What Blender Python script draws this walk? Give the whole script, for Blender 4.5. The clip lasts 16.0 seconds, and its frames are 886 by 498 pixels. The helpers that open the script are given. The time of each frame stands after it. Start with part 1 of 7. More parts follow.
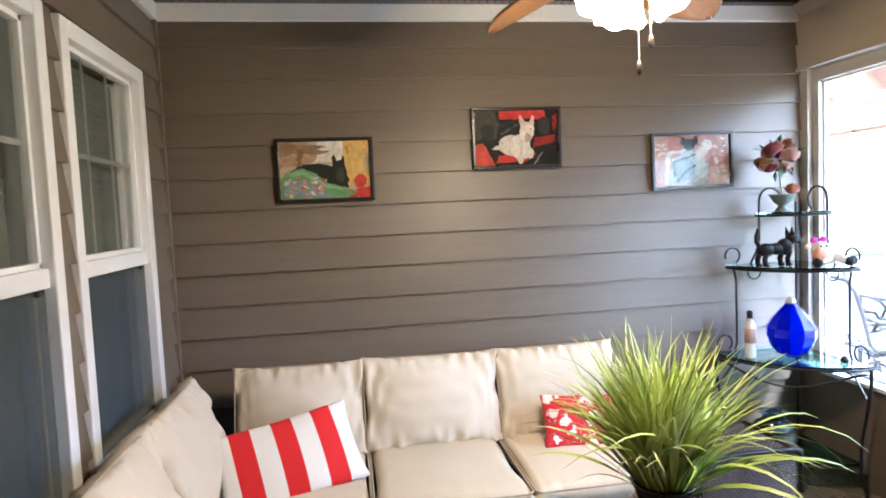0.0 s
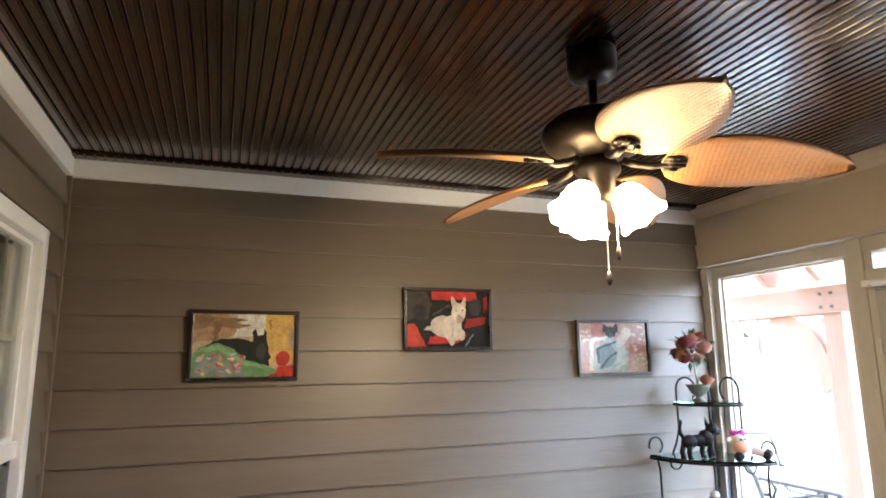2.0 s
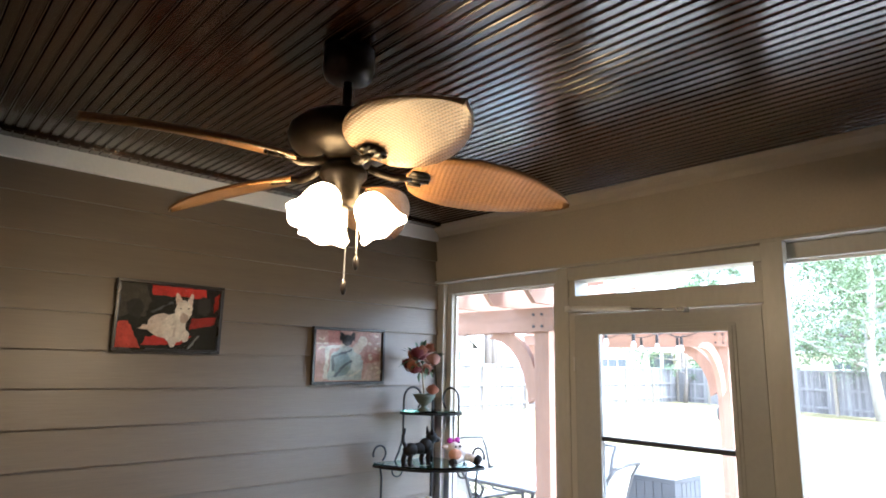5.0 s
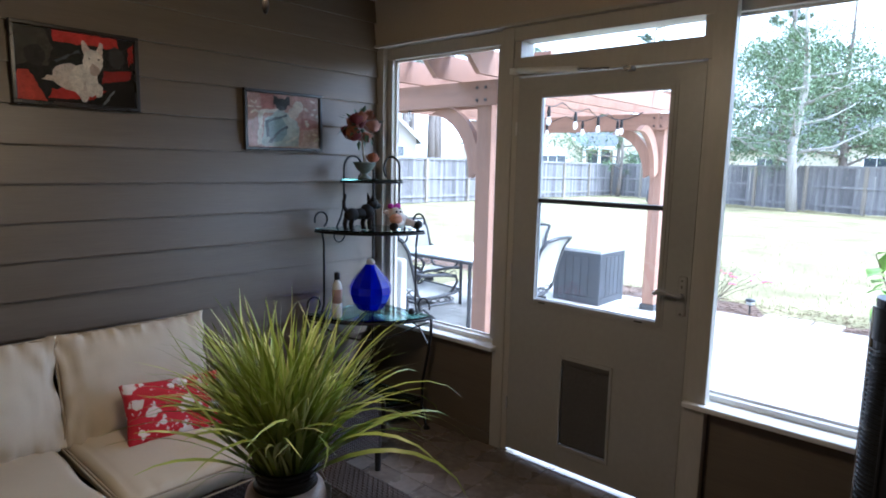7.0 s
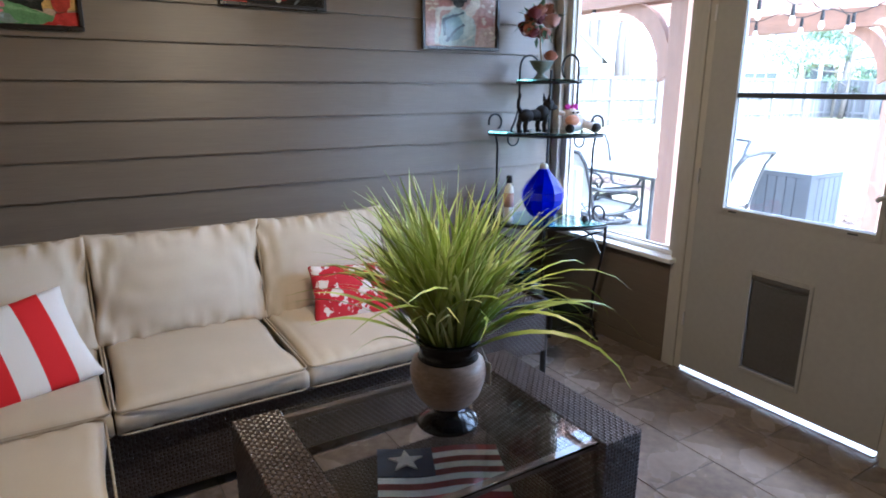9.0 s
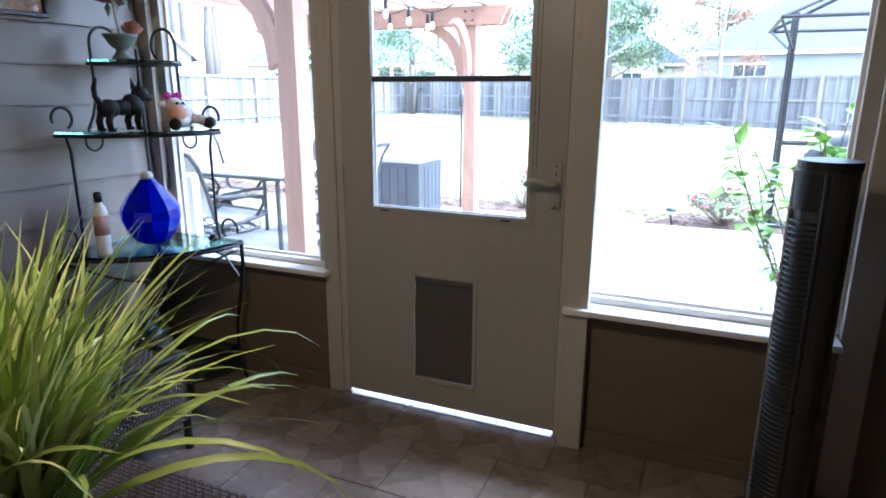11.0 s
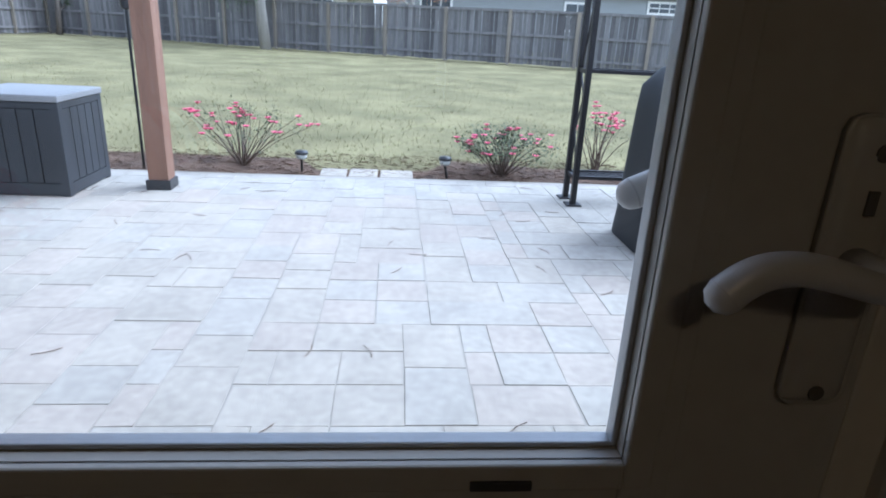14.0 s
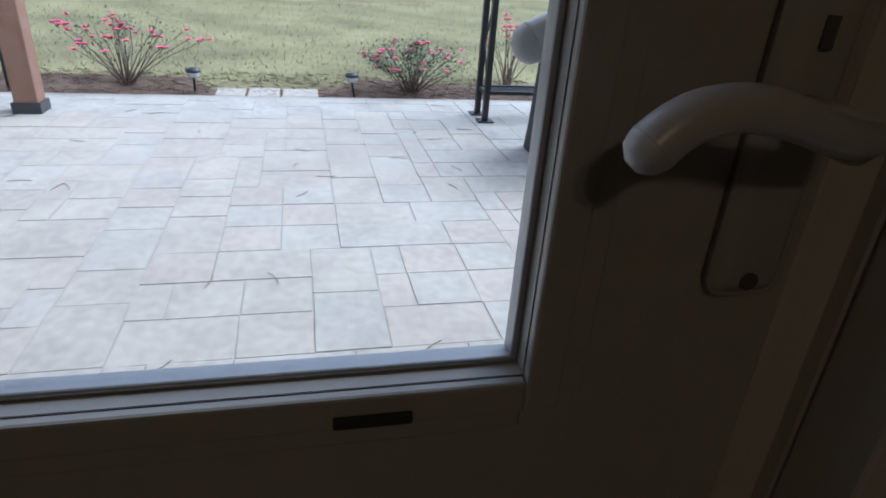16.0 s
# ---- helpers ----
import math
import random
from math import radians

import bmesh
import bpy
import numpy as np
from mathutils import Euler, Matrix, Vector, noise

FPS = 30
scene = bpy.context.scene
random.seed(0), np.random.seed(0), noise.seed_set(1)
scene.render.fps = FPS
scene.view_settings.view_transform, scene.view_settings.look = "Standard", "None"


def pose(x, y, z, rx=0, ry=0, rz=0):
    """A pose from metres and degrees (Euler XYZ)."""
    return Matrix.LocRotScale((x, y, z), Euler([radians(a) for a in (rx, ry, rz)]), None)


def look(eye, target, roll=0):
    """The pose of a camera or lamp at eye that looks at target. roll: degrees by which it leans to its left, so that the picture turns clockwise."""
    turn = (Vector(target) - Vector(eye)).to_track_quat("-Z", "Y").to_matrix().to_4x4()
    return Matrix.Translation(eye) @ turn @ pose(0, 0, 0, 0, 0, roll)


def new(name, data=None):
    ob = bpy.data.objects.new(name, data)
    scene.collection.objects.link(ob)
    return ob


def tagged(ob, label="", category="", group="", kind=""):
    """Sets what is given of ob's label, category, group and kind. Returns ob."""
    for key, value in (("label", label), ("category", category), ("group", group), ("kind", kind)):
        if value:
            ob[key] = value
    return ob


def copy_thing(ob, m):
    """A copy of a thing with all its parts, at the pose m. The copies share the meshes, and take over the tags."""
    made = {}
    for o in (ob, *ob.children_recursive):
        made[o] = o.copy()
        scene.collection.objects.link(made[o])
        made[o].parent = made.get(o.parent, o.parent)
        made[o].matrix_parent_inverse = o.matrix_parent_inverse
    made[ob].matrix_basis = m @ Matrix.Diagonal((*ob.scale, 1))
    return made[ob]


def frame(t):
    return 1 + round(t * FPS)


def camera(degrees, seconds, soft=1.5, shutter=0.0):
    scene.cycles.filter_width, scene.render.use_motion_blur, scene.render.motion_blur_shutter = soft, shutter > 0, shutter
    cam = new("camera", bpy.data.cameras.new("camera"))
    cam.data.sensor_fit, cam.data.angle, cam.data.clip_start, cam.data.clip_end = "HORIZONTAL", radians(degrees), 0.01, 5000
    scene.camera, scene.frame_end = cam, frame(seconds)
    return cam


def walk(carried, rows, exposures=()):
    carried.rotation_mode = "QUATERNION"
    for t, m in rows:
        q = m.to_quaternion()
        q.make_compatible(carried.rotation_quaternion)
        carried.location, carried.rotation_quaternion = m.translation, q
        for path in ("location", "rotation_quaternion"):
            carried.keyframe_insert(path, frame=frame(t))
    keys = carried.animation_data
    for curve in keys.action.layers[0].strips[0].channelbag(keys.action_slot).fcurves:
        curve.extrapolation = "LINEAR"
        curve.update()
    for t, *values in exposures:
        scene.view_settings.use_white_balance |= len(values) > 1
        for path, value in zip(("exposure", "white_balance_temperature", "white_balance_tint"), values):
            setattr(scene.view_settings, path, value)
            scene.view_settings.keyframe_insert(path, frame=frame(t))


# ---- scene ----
cam = camera(71.4, 16.0, soft=1.8)
PATH = [
    (0, (1.04, -3.319, 1.592), (1.339, -1.345, 1.465), -2.6),
    (0.5, (1.019, -3.29, 1.602), (1.339, -1.32, 1.465), -0.3),
    (1, (0.928, -3.222, 1.623), (1.303, -1.259, 1.552), 1.0),
    (1.5, (0.847, -3.156, 1.68), (1.358, -1.226, 1.801), 0.7),
    (2, (0.834, -3.144, 1.74), (1.496, -1.291, 2.099), -0.7),
    (2.5, (0.83, -3.132, 1.767), (1.546, -1.329, 2.256), 0.0),
    (3, (0.83, -3.131, 1.781), (1.587, -1.374, 2.367), 0.6),
    (3.5, (0.845, -3.134, 1.779), (1.701, -1.424, 2.367), 2.5),
    (4, (0.884, -3.122, 1.778), (1.925, -1.502, 2.315), 2.7),
    (4.2, (0.898, -3.118, 1.776), (2.024, -1.545, 2.282), 2.6),
    (6.3, (1.001, -3.043, 1.692), (2.475, -1.691, 1.697), 1.3),
    (6.5, (1.013, -3.049, 1.67), (2.485, -1.698, 1.575), 1.0),
    (7, (1.006, -3.039, 1.588), (2.478, -1.712, 1.318), 1.3),
    (7.5, (1.038, -3.057, 1.566), (2.467, -1.738, 1.099), 1.1),
    (8, (1.026, -3.06, 1.513), (2.362, -1.684, 0.947), -0.2),
    (8.5, (1.024, -3.037, 1.459), (2.169, -1.512, 0.855), 0.5),
    (9, (1.054, -3.037, 1.447), (2.062, -1.385, 0.94), 0.2),
    (9.5, (1.09, -2.974, 1.386), (2.283, -1.421, 0.978), -1.0),
    (10, (1.127, -2.771, 1.391), (2.655, -1.577, 0.904), -4.7),
    (10.2, (1.162, -2.724, 1.397), (2.815, -1.736, 0.857), -3.7),
    (12.5, (2.432, -2.161, 1.306), (4.252, -1.485, 0.825), 1.7),
    (13, (2.811, -2.036, 1.292), (4.636, -1.37, 0.819), 0.7),
    (13.5, (3.167, -1.905, 1.246), (5.071, -1.519, 0.766), 0.8),
    (14, (3.387, -1.768, 1.157), (5.262, -1.936, 0.483), 3.0),
    (14.5, (3.423, -1.772, 1.142), (5.222, -2.173, 0.364), 5.0),
    (15, (3.43, -1.781, 1.13), (5.205, -2.22, 0.32), 5.8),
    (15.5, (3.446, -1.796, 1.116), (5.195, -2.234, 0.25), 6.0),
    (16, (3.463, -1.812, 1.1), (5.206, -2.241, 0.217), 4.1),
]
EXPOSURES = [(0.0, 5.25, 4850, 10), (1.5, 5.05, 5050, 10), (3.5, 5.0, 5550, 10), (4.2, 4.85, 5450, 10), (6.3, 3.2, 4850, 10), (7.0, 3.15, 4800, 10), (8.0, 3.8, 4650, 10), (9.0, 4.2, 4650, 10), (10.2, 4.15, 4650, 10), (12.5, 2.8, 4750, 10), (13.0, 2.6, 4750, 10), (13.5, 2.0, 4750, 10), (14.0, 1.55, 5000, 10), (14.5, 1.3, 5100, 10), (16.0, 1.3, 5200, 10)]
walk(cam, [(t, look(eye, target, roll)) for t, eye, target, roll in PATH], EXPOSURES)

# ---- light: an overcast day, and the lamp of the ceiling fan ----
world = bpy.data.worlds.new("sky")
scene.world = world
world.use_nodes = True
wn, wl = world.node_tree.nodes, world.node_tree.links
sky = wn.new("ShaderNodeTexSky")
sky.sky_type = "NISHITA"
sky.sun_disc = False
sky.sun_elevation, sky.sun_rotation = radians(48), radians(200)
grey = wn.new("ShaderNodeHueSaturation")
grey.inputs["Saturation"].default_value = 0.28
wl.new(sky.outputs[0], grey.inputs["Color"])
wl.new(grey.outputs[0], wn["Background"].inputs["Color"])
wn["Background"].inputs["Strength"].default_value = 0.15
SUN = bpy.data.lights.new("sun", "SUN")
SUN.energy, SUN.angle, SUN.color = 1.4, radians(30), (1.0, 0.99, 0.97)
new("sun", SUN).matrix_world = look((12, -14, 20), (5, 0, 0))
BULB_WATTS = 1.3

# ---- plan ----
LX, WX, CZ, BACK = 0.125, 3.71, 2.69, -4.7      # left wall, door wall, ceiling, wall behind
DOOR_L, DOOR_R = -1.11, -2.066
PZ = -0.03                                        # patio
rnd = random.Random(7)


# ---- materials ----
def material(name, col, rough=0.6, metal=0.0, var=0.15, s1=3.0, s2=60.0, bump=0.15, dist=0.002, stretch=(1, 1, 1), rand=0.0, coat=0.0, spec=0.5, alpha=1.0):
    m = bpy.data.materials.new(name)
    m.use_nodes = True
    n, l = m.node_tree.nodes, m.node_tree.links
    b = n["Principled BSDF"]
    tc, mp = n.new("ShaderNodeTexCoord"), n.new("ShaderNodeMapping")
    mp.inputs["Scale"].default_value = stretch
    l.new(tc.outputs["Object"], mp.inputs["Vector"])
    big, fine = n.new("ShaderNodeTexNoise"), n.new("ShaderNodeTexNoise")
    big.inputs["Scale"].default_value, fine.inputs["Scale"].default_value = s1, s2
    big.inputs["Detail"].default_value, fine.inputs["Detail"].default_value = 5, 4
    l.new(mp.outputs[0], big.inputs["Vector"])
    l.new(mp.outputs[0], fine.inputs["Vector"])
    add = n.new("ShaderNodeMath")
    add.operation = "ADD"
    l.new(big.outputs["Fac"], add.inputs[0])
    l.new(fine.outputs["Fac"], add.inputs[1])
    last = add.outputs[0]
    if rand:
        info, sc, ad = n.new("ShaderNodeObjectInfo"), n.new("ShaderNodeMath"), n.new("ShaderNodeMath")
        sc.operation, ad.operation = "MULTIPLY_ADD", "ADD"
        sc.inputs[1].default_value, sc.inputs[2].default_value = rand, -rand / 2
        l.new(info.outputs["Random"], sc.inputs[0])
        l.new(sc.outputs[0], ad.inputs[0])
        l.new(last, ad.inputs[1])
        last = ad.outputs[0]
    mr = n.new("ShaderNodeMapRange")
    mr.inputs["From Min"].default_value, mr.inputs["From Max"].default_value = 0.7, 1.3
    l.new(last, mr.inputs["Value"])
    mix = n.new("ShaderNodeMix")
    mix.data_type = "RGBA"
    mix.inputs["A"].default_value = (*[max(0, c * (1 - var)) for c in col], 1)
    mix.inputs["B"].default_value = (*[min(1, c * (1 + var)) for c in col], 1)
    l.new(mr.outputs[0], mix.inputs["Factor"])
    l.new(mix.outputs["Result"], b.inputs["Base Color"])
    rr = n.new("ShaderNodeMapRange")
    rr.inputs["To Min"].default_value, rr.inputs["To Max"].default_value = max(0.02, rough - 0.08), min(1, rough + 0.08)
    l.new(big.outputs["Fac"], rr.inputs["Value"])
    l.new(rr.outputs[0], b.inputs["Roughness"])
    b.inputs["Metallic"].default_value = metal
    b.inputs["Specular IOR Level"].default_value = spec
    b.inputs["Coat Weight"].default_value = coat
    b.inputs["Coat Roughness"].default_value = 0.15
    b.inputs["Alpha"].default_value = alpha
    if bump:
        bp = n.new("ShaderNodeBump")
        bp.inputs["Strength"].default_value, bp.inputs["Distance"].default_value = bump, dist
        l.new(fine.outputs["Fac"], bp.inputs["Height"])
        l.new(bp.outputs[0], b.inputs["Normal"])
    return m


def glass(name, col=(0.95, 0.98, 0.97), rough=0.0, ior=1.45):
    m = material(name, col, rough, bump=0, var=0.02)
    b = m.node_tree.nodes["Principled BSDF"]
    b.inputs["Transmission Weight"].default_value = 1.0
    b.inputs["IOR"].default_value = ior
    for lk in list(b.inputs["Roughness"].links):
        m.node_tree.links.remove(lk)
    b.inputs["Roughness"].default_value = rough
    return m


def sheer(name, col, see, gloss=0.0):
    """Thin pane or mesh: lets most light straight through."""
    m = bpy.data.materials.new(name)
    m.use_nodes = True
    n, l = m.node_tree.nodes, m.node_tree.links
    t, mx, out = n.new("ShaderNodeBsdfTransparent"), n.new("ShaderNodeMixShader"), n["Material Output"]
    b = n["Principled BSDF"]
    b.inputs["Base Color"].default_value = (*col, 1)
    b.inputs["Roughness"].default_value = 0.03 if gloss else 0.6
    mx.inputs[0].default_value = 1 - see
    if gloss:
        g, lw, pw, mu = n.new("ShaderNodeBsdfGlossy"), n.new("ShaderNodeLayerWeight"), n.new("ShaderNodeMath"), n.new("ShaderNodeMath")
        g.inputs["Roughness"].default_value = 0.02
        pw.operation, pw.inputs[1].default_value = "POWER", 5.0
        mu.operation, mu.inputs[1].default_value, mu.inputs[2].default_value = "MULTIPLY_ADD", 0.9 * gloss, 0.035 if gloss > 0.5 else 0.010
        l.new(lw.outputs["Facing"], pw.inputs[0])
        l.new(pw.outputs[0], mu.inputs[0])
        l.new(mu.outputs[0], mx.inputs[0])
        t.inputs["Color"].default_value = (*col, 1)
        l.new(t.outputs[0], mx.inputs[1])
        l.new(g.outputs[0], mx.inputs[2])
    else:
        l.new(t.outputs[0], mx.inputs[1])
        l.new(b.outputs[0], mx.inputs[2])
    l.new(mx.outputs[0], out.inputs["Surface"])
    return m


SIDING = material("taupe_siding", (0.150, 0.117, 0.083), 0.40, var=0.10, s1=1.5, s2=22, bump=0.42, dist=0.0018, stretch=(0.35, 0.35, 9), rand=0.12)
BEAM_PAINT = material("tan_paint", (0.50, 0.425, 0.325), 0.45, var=0.05, s2=90, bump=0.06)
CREAM = material("cream_paint", (0.47, 0.44, 0.385), 0.4, var=0.06, s1=2, s2=50, bump=0.08, stretch=(1, 1, 0.3))
# Cream door paint toned down: shade falling on the door is in this colour.
DOOR_PAINT = material("shaded_door_paint", (0.37, 0.355, 0.325), 0.35, var=0.05, s1=2, s2=40, bump=0.05)
WHITE = material("white_paint", (0.78, 0.76, 0.72), 0.35, var=0.04, s2=80, bump=0.05)
VINYL = material("white_vinyl", (0.80, 0.79, 0.77), 0.3, var=0.03, bump=0.03)
BEAD = material("dark_stained_beadboard", (0.026, 0.0080, 0.0026), 0.22, var=0.9, s1=1.6, s2=45, bump=0.25, dist=0.002, stretch=(5, 0.5, 5), coat=0.6, spec=0.3)
TILE_M = material("brown_slate_tile", (0.195, 0.155, 0.128), 0.27, var=0.38, s1=4.5, s2=24, bump=0.3, dist=0.002, rand=0.3, spec=0.7)
GROUT = material("grout", (0.095, 0.078, 0.066), 0.85, bump=0.3)
CANVAS = material("beige_canvas", (0.600, 0.530, 0.420), 0.85, var=0.06, s1=4, s2=420, bump=0.35, dist=0.001, spec=0.2)
# Canvas piping, darkened so that its colour carries the seam's shadow line.
PIPING = material("shadow_toned_piping", (0.38, 0.32, 0.235), 0.8, bump=0.1)
WICKER = material("dark_brown_wicker", (0.075, 0.056, 0.048), 0.34, var=0.35, s1=9, s2=110, bump=0.2, spec=0.6)
WICKER_IN = material("wicker_backing", (0.012, 0.009, 0.008), 0.7, bump=0)
BLACK = material("black_metal", (0.014, 0.014, 0.015), 0.4, metal=0.3, var=0.2, bump=0.08)
BRONZE = material("dark_bronze", (0.028, 0.022, 0.018), 0.36, metal=0.7, var=0.25, bump=0.05)
CLEAR = glass("table_glass", (0.97, 0.99, 0.98))
GREEN_GLASS = glass("green_shelf_glass", (0.25, 0.55, 0.50), 0.05)
BLUE_GLASS = glass("cobalt_glass", (0.012, 0.015, 0.75), 0.12)
BLUE_GLASS.node_tree.nodes["Principled BSDF"].inputs["Transmission Weight"].default_value = 0.6
SWIRL_GLASS = glass("iridescent_glass", (0.45, 0.62, 0.70), 0.1)
PANE = sheer("window_pane", (0.97, 0.98, 0.98), 1.0, gloss=1.0)
SCREEN = sheer("insect_screen", (0.16, 0.16, 0.17), 0.86)
SASH = material("pale_aluminium", (0.40, 0.41, 0.43), 0.32, metal=0.4, var=0.06, bump=0.03)
DARK_ALU = material("dark_aluminium", (0.06, 0.06, 0.062), 0.4, metal=0.4, bump=0.05)
FLAP = material("pet_flap_plastic", (0.095, 0.088, 0.080), 0.5, var=0.12, bump=0.1)
SATIN = material("satin_nickel", (0.62, 0.61, 0.60), 0.28, metal=0.85, var=0.05, bump=0.02)
LEVER = material("pale_enamel", (0.46, 0.45, 0.44), 0.3, var=0.04, bump=0.02)
FRAME_BLACK = material("black_frame", (0.016, 0.012, 0.010), 0.28, var=0.3, bump=0.05)


# ---- mesh helpers ----
ROOT = {}


def thing(name, loc, label="", category="", group="", kind=""):
    e = new(name)
    e.empty_display_size = 0.1
    e.location = loc
    ROOT[e] = Vector(loc)
    return tagged(e, label, category, group, kind)


def finish(bm, smooth):
    bmesh.ops.recalc_face_normals(bm, faces=bm.faces)
    if smooth:
        for f in bm.faces:
            f.smooth = True


def part(name, bm, mat, parent=None, label="", smooth=False):
    """Links a bmesh built in world coordinates as one mesh under a thing or a part."""
    finish(bm, smooth)
    at = ROOT.get(parent, Vector((0, 0, 0)))
    if parent is not None:
        bmesh.ops.translate(bm, verts=bm.verts, vec=-at)
    me = bpy.data.meshes.new(name)
    bm.to_mesh(me)
    bm.free()
    me.materials.append(mat)
    ob = new(name, me)
    if parent is not None:
        ob.parent = parent
        ROOT[ob] = at
    if label:
        ob["label"] = label
    return ob


def solid(name, bm, mat, label="", category="", group="", kind="", smooth=False):
    """A thing that is one mesh."""
    return tagged(part(name, bm, mat, None, "", smooth), label, category, group, kind)


def B():
    return bmesh.new()


def box(bm, x0, y0, z0, x1, y1, z1, bevel=0.0, m=None):
    v = [bm.verts.new((x, y, z)) for x in sorted((x0, x1)) for y in sorted((y0, y1)) for z in sorted((z0, z1))]
    fs = [bm.faces.new([v[i] for i in q]) for q in ((0, 1, 3, 2), (4, 6, 7, 5), (0, 4, 5, 1), (2, 3, 7, 6), (0, 2, 6, 4), (1, 5, 7, 3))]
    if bevel:
        es = list({e for f in fs for e in f.edges})
        r = bmesh.ops.bevel(bm, geom=es, offset=bevel, segments=2, affect="EDGES", profile=0.5)
        v = list({w for f in r["faces"] for w in f.verts} | {w for w in v if w.is_valid})
    if m is not None:
        bmesh.ops.transform(bm, matrix=m, verts=v)
    return bm


def lathe(bm, profile, at, n=24):
    """profile: (radius, height) from bottom to top."""
    rings = []
    for r, z in profile:
        rings.append([bm.verts.new((at[0] + r * math.cos(2 * math.pi * i / n), at[1] + r * math.sin(2 * math.pi * i / n), at[2] + z)) for i in range(n)])
    for a, b in zip(rings, rings[1:]):
        for i in range(n):
            bm.faces.new((a[i], a[(i + 1) % n], b[(i + 1) % n], b[i]))
    if profile[0][0] > 1e-4:
        bm.faces.new(rings[0][::-1])
    if profile[-1][0] > 1e-4:
        bm.faces.new(rings[-1])
    return bm


def tube(bm, pts, r, n=8, taper=1.0):
    pts = [Vector(p) for p in pts]
    rings, up = [], Vector((0.13, 0.21, 0.97)).normalized()
    for i, p in enumerate(pts):
        d = (pts[min(i + 1, len(pts) - 1)] - pts[max(i - 1, 0)]).normalized()
        if abs(d.dot(up)) > 0.98:
            up = Vector((1, 0.1, 0)).normalized()
        u = d.cross(up).normalized()
        w = u.cross(d)
        q = r * (1 + (taper - 1) * i / max(1, len(pts) - 1))
        rings.append([bm.verts.new(p + q * (u * math.cos(2 * math.pi * k / n) + w * math.sin(2 * math.pi * k / n))) for k in range(n)])
    for a, b in zip(rings, rings[1:]):
        for k in range(n):
            bm.faces.new((a[k], a[(k + 1) % n], b[(k + 1) % n], b[k]))
    bm.faces.new(rings[0][::-1])
    bm.faces.new(rings[-1])
    return bm


def arc(c, r, a0, a1, u, w, n=12):
    c, u, w = Vector(c), Vector(u), Vector(w)
    return [c + r * (math.cos(radians(a0 + (a1 - a0) * i / n)) * u + math.sin(radians(a0 + (a1 - a0) * i / n)) * w) for i in range(n + 1)]


def prism(bm, outline, axis, lo, hi):
    """Outline of 2-D points pushed along an axis (0 x, 1 y, 2 z)."""
    def pt(p, d):
        c = list(p)
        c.insert(axis, d)
        return bm.verts.new(c)
    a, b = [pt(p, lo) for p in outline], [pt(p, hi) for p in outline]
    n = len(outline)
    bm.faces.new(a[::-1])
    bm.faces.new(b)
    for i in range(n):
        bm.faces.new((a[i], a[(i + 1) % n], b[(i + 1) % n], b[i]))
    return bm


def cushion(bm, w, d, h, m, e=3.2, n=18, puff=0.25, sag=0.0, seed=0, wrinkle=0.011, corner=0.0):
    """Soft box w x d x h about its centre: full in the middle, thin at its seams, with pulled corners."""
    grid = {}
    for i in range(n + 1):
        for j in range(n + 1):
            for s in (-1, 1):
                u, v = -1 + 2 * i / n, -1 + 2 * j / n
                edge = max(abs(u), abs(v))
                t = (1 - abs(u) ** (2 * e)) * (1 - abs(v) ** (2 * e))
                z = s * h / 2 * (1 - puff + puff * (1 - u * u) * (1 - v * v)) * (0.55 + 0.45 * t ** 0.5)
                pull = 1 - 0.06 * (1 - v * v) * abs(u) ** 6 - corner * abs(v) ** 5 * abs(u) ** 3
                pully = 1 - 0.06 * (1 - u * u) * abs(v) ** 6 - corner * abs(u) ** 5 * abs(v) ** 3
                k = noise.noise(Vector((u * 3 + seed, v * 3 - seed, s * 0.7)))
                k2 = noise.noise(Vector((u * 9 + seed, v * 2.2, s + seed)))
                z += s * wrinkle * (0.18 * k + 1.6 * k2 * edge ** 5)
                z -= sag * (1 - u * u) * (1 - v * v)
                grid[i, j, s] = bm.verts.new(m @ Vector((u * w / 2 * pull, v * d / 2 * pully, z)))
    for i in range(n):
        for j in range(n):
            for s in (-1, 1):
                q = [grid[i, j, s], grid[i + 1, j, s], grid[i + 1, j + 1, s], grid[i, j + 1, s]]
                bm.faces.new(q if s == 1 else q[::-1])
    for k in range(n):
        for a, b in (((k, 0), (k + 1, 0)), ((k + 1, n), (k, n)), ((0, k + 1), (0, k)), ((n, k), (n, k + 1))):
            bm.faces.new((grid[(*a, -1)], grid[(*b, -1)], grid[(*b, 1)], grid[(*a, 1)]))
    return bm


def seam(bm, w, d, z, m, r=0.004, c=0.03):
    """Piping round a soft box at the height z."""
    pts = []
    for sx, sy, a in ((1, 1, 0), (-1, 1, 90), (-1, -1, 180), (1, -1, 270)):
        for k in range(5):
            t = radians(a + 22.5 * k)
            pts.append(m @ Vector((sx * (w / 2 - c) + c * math.cos(t), sy * (d / 2 - c) + c * math.sin(t), z)))
    pts.append(pts[0])
    return tube(bm, pts, r, 6)


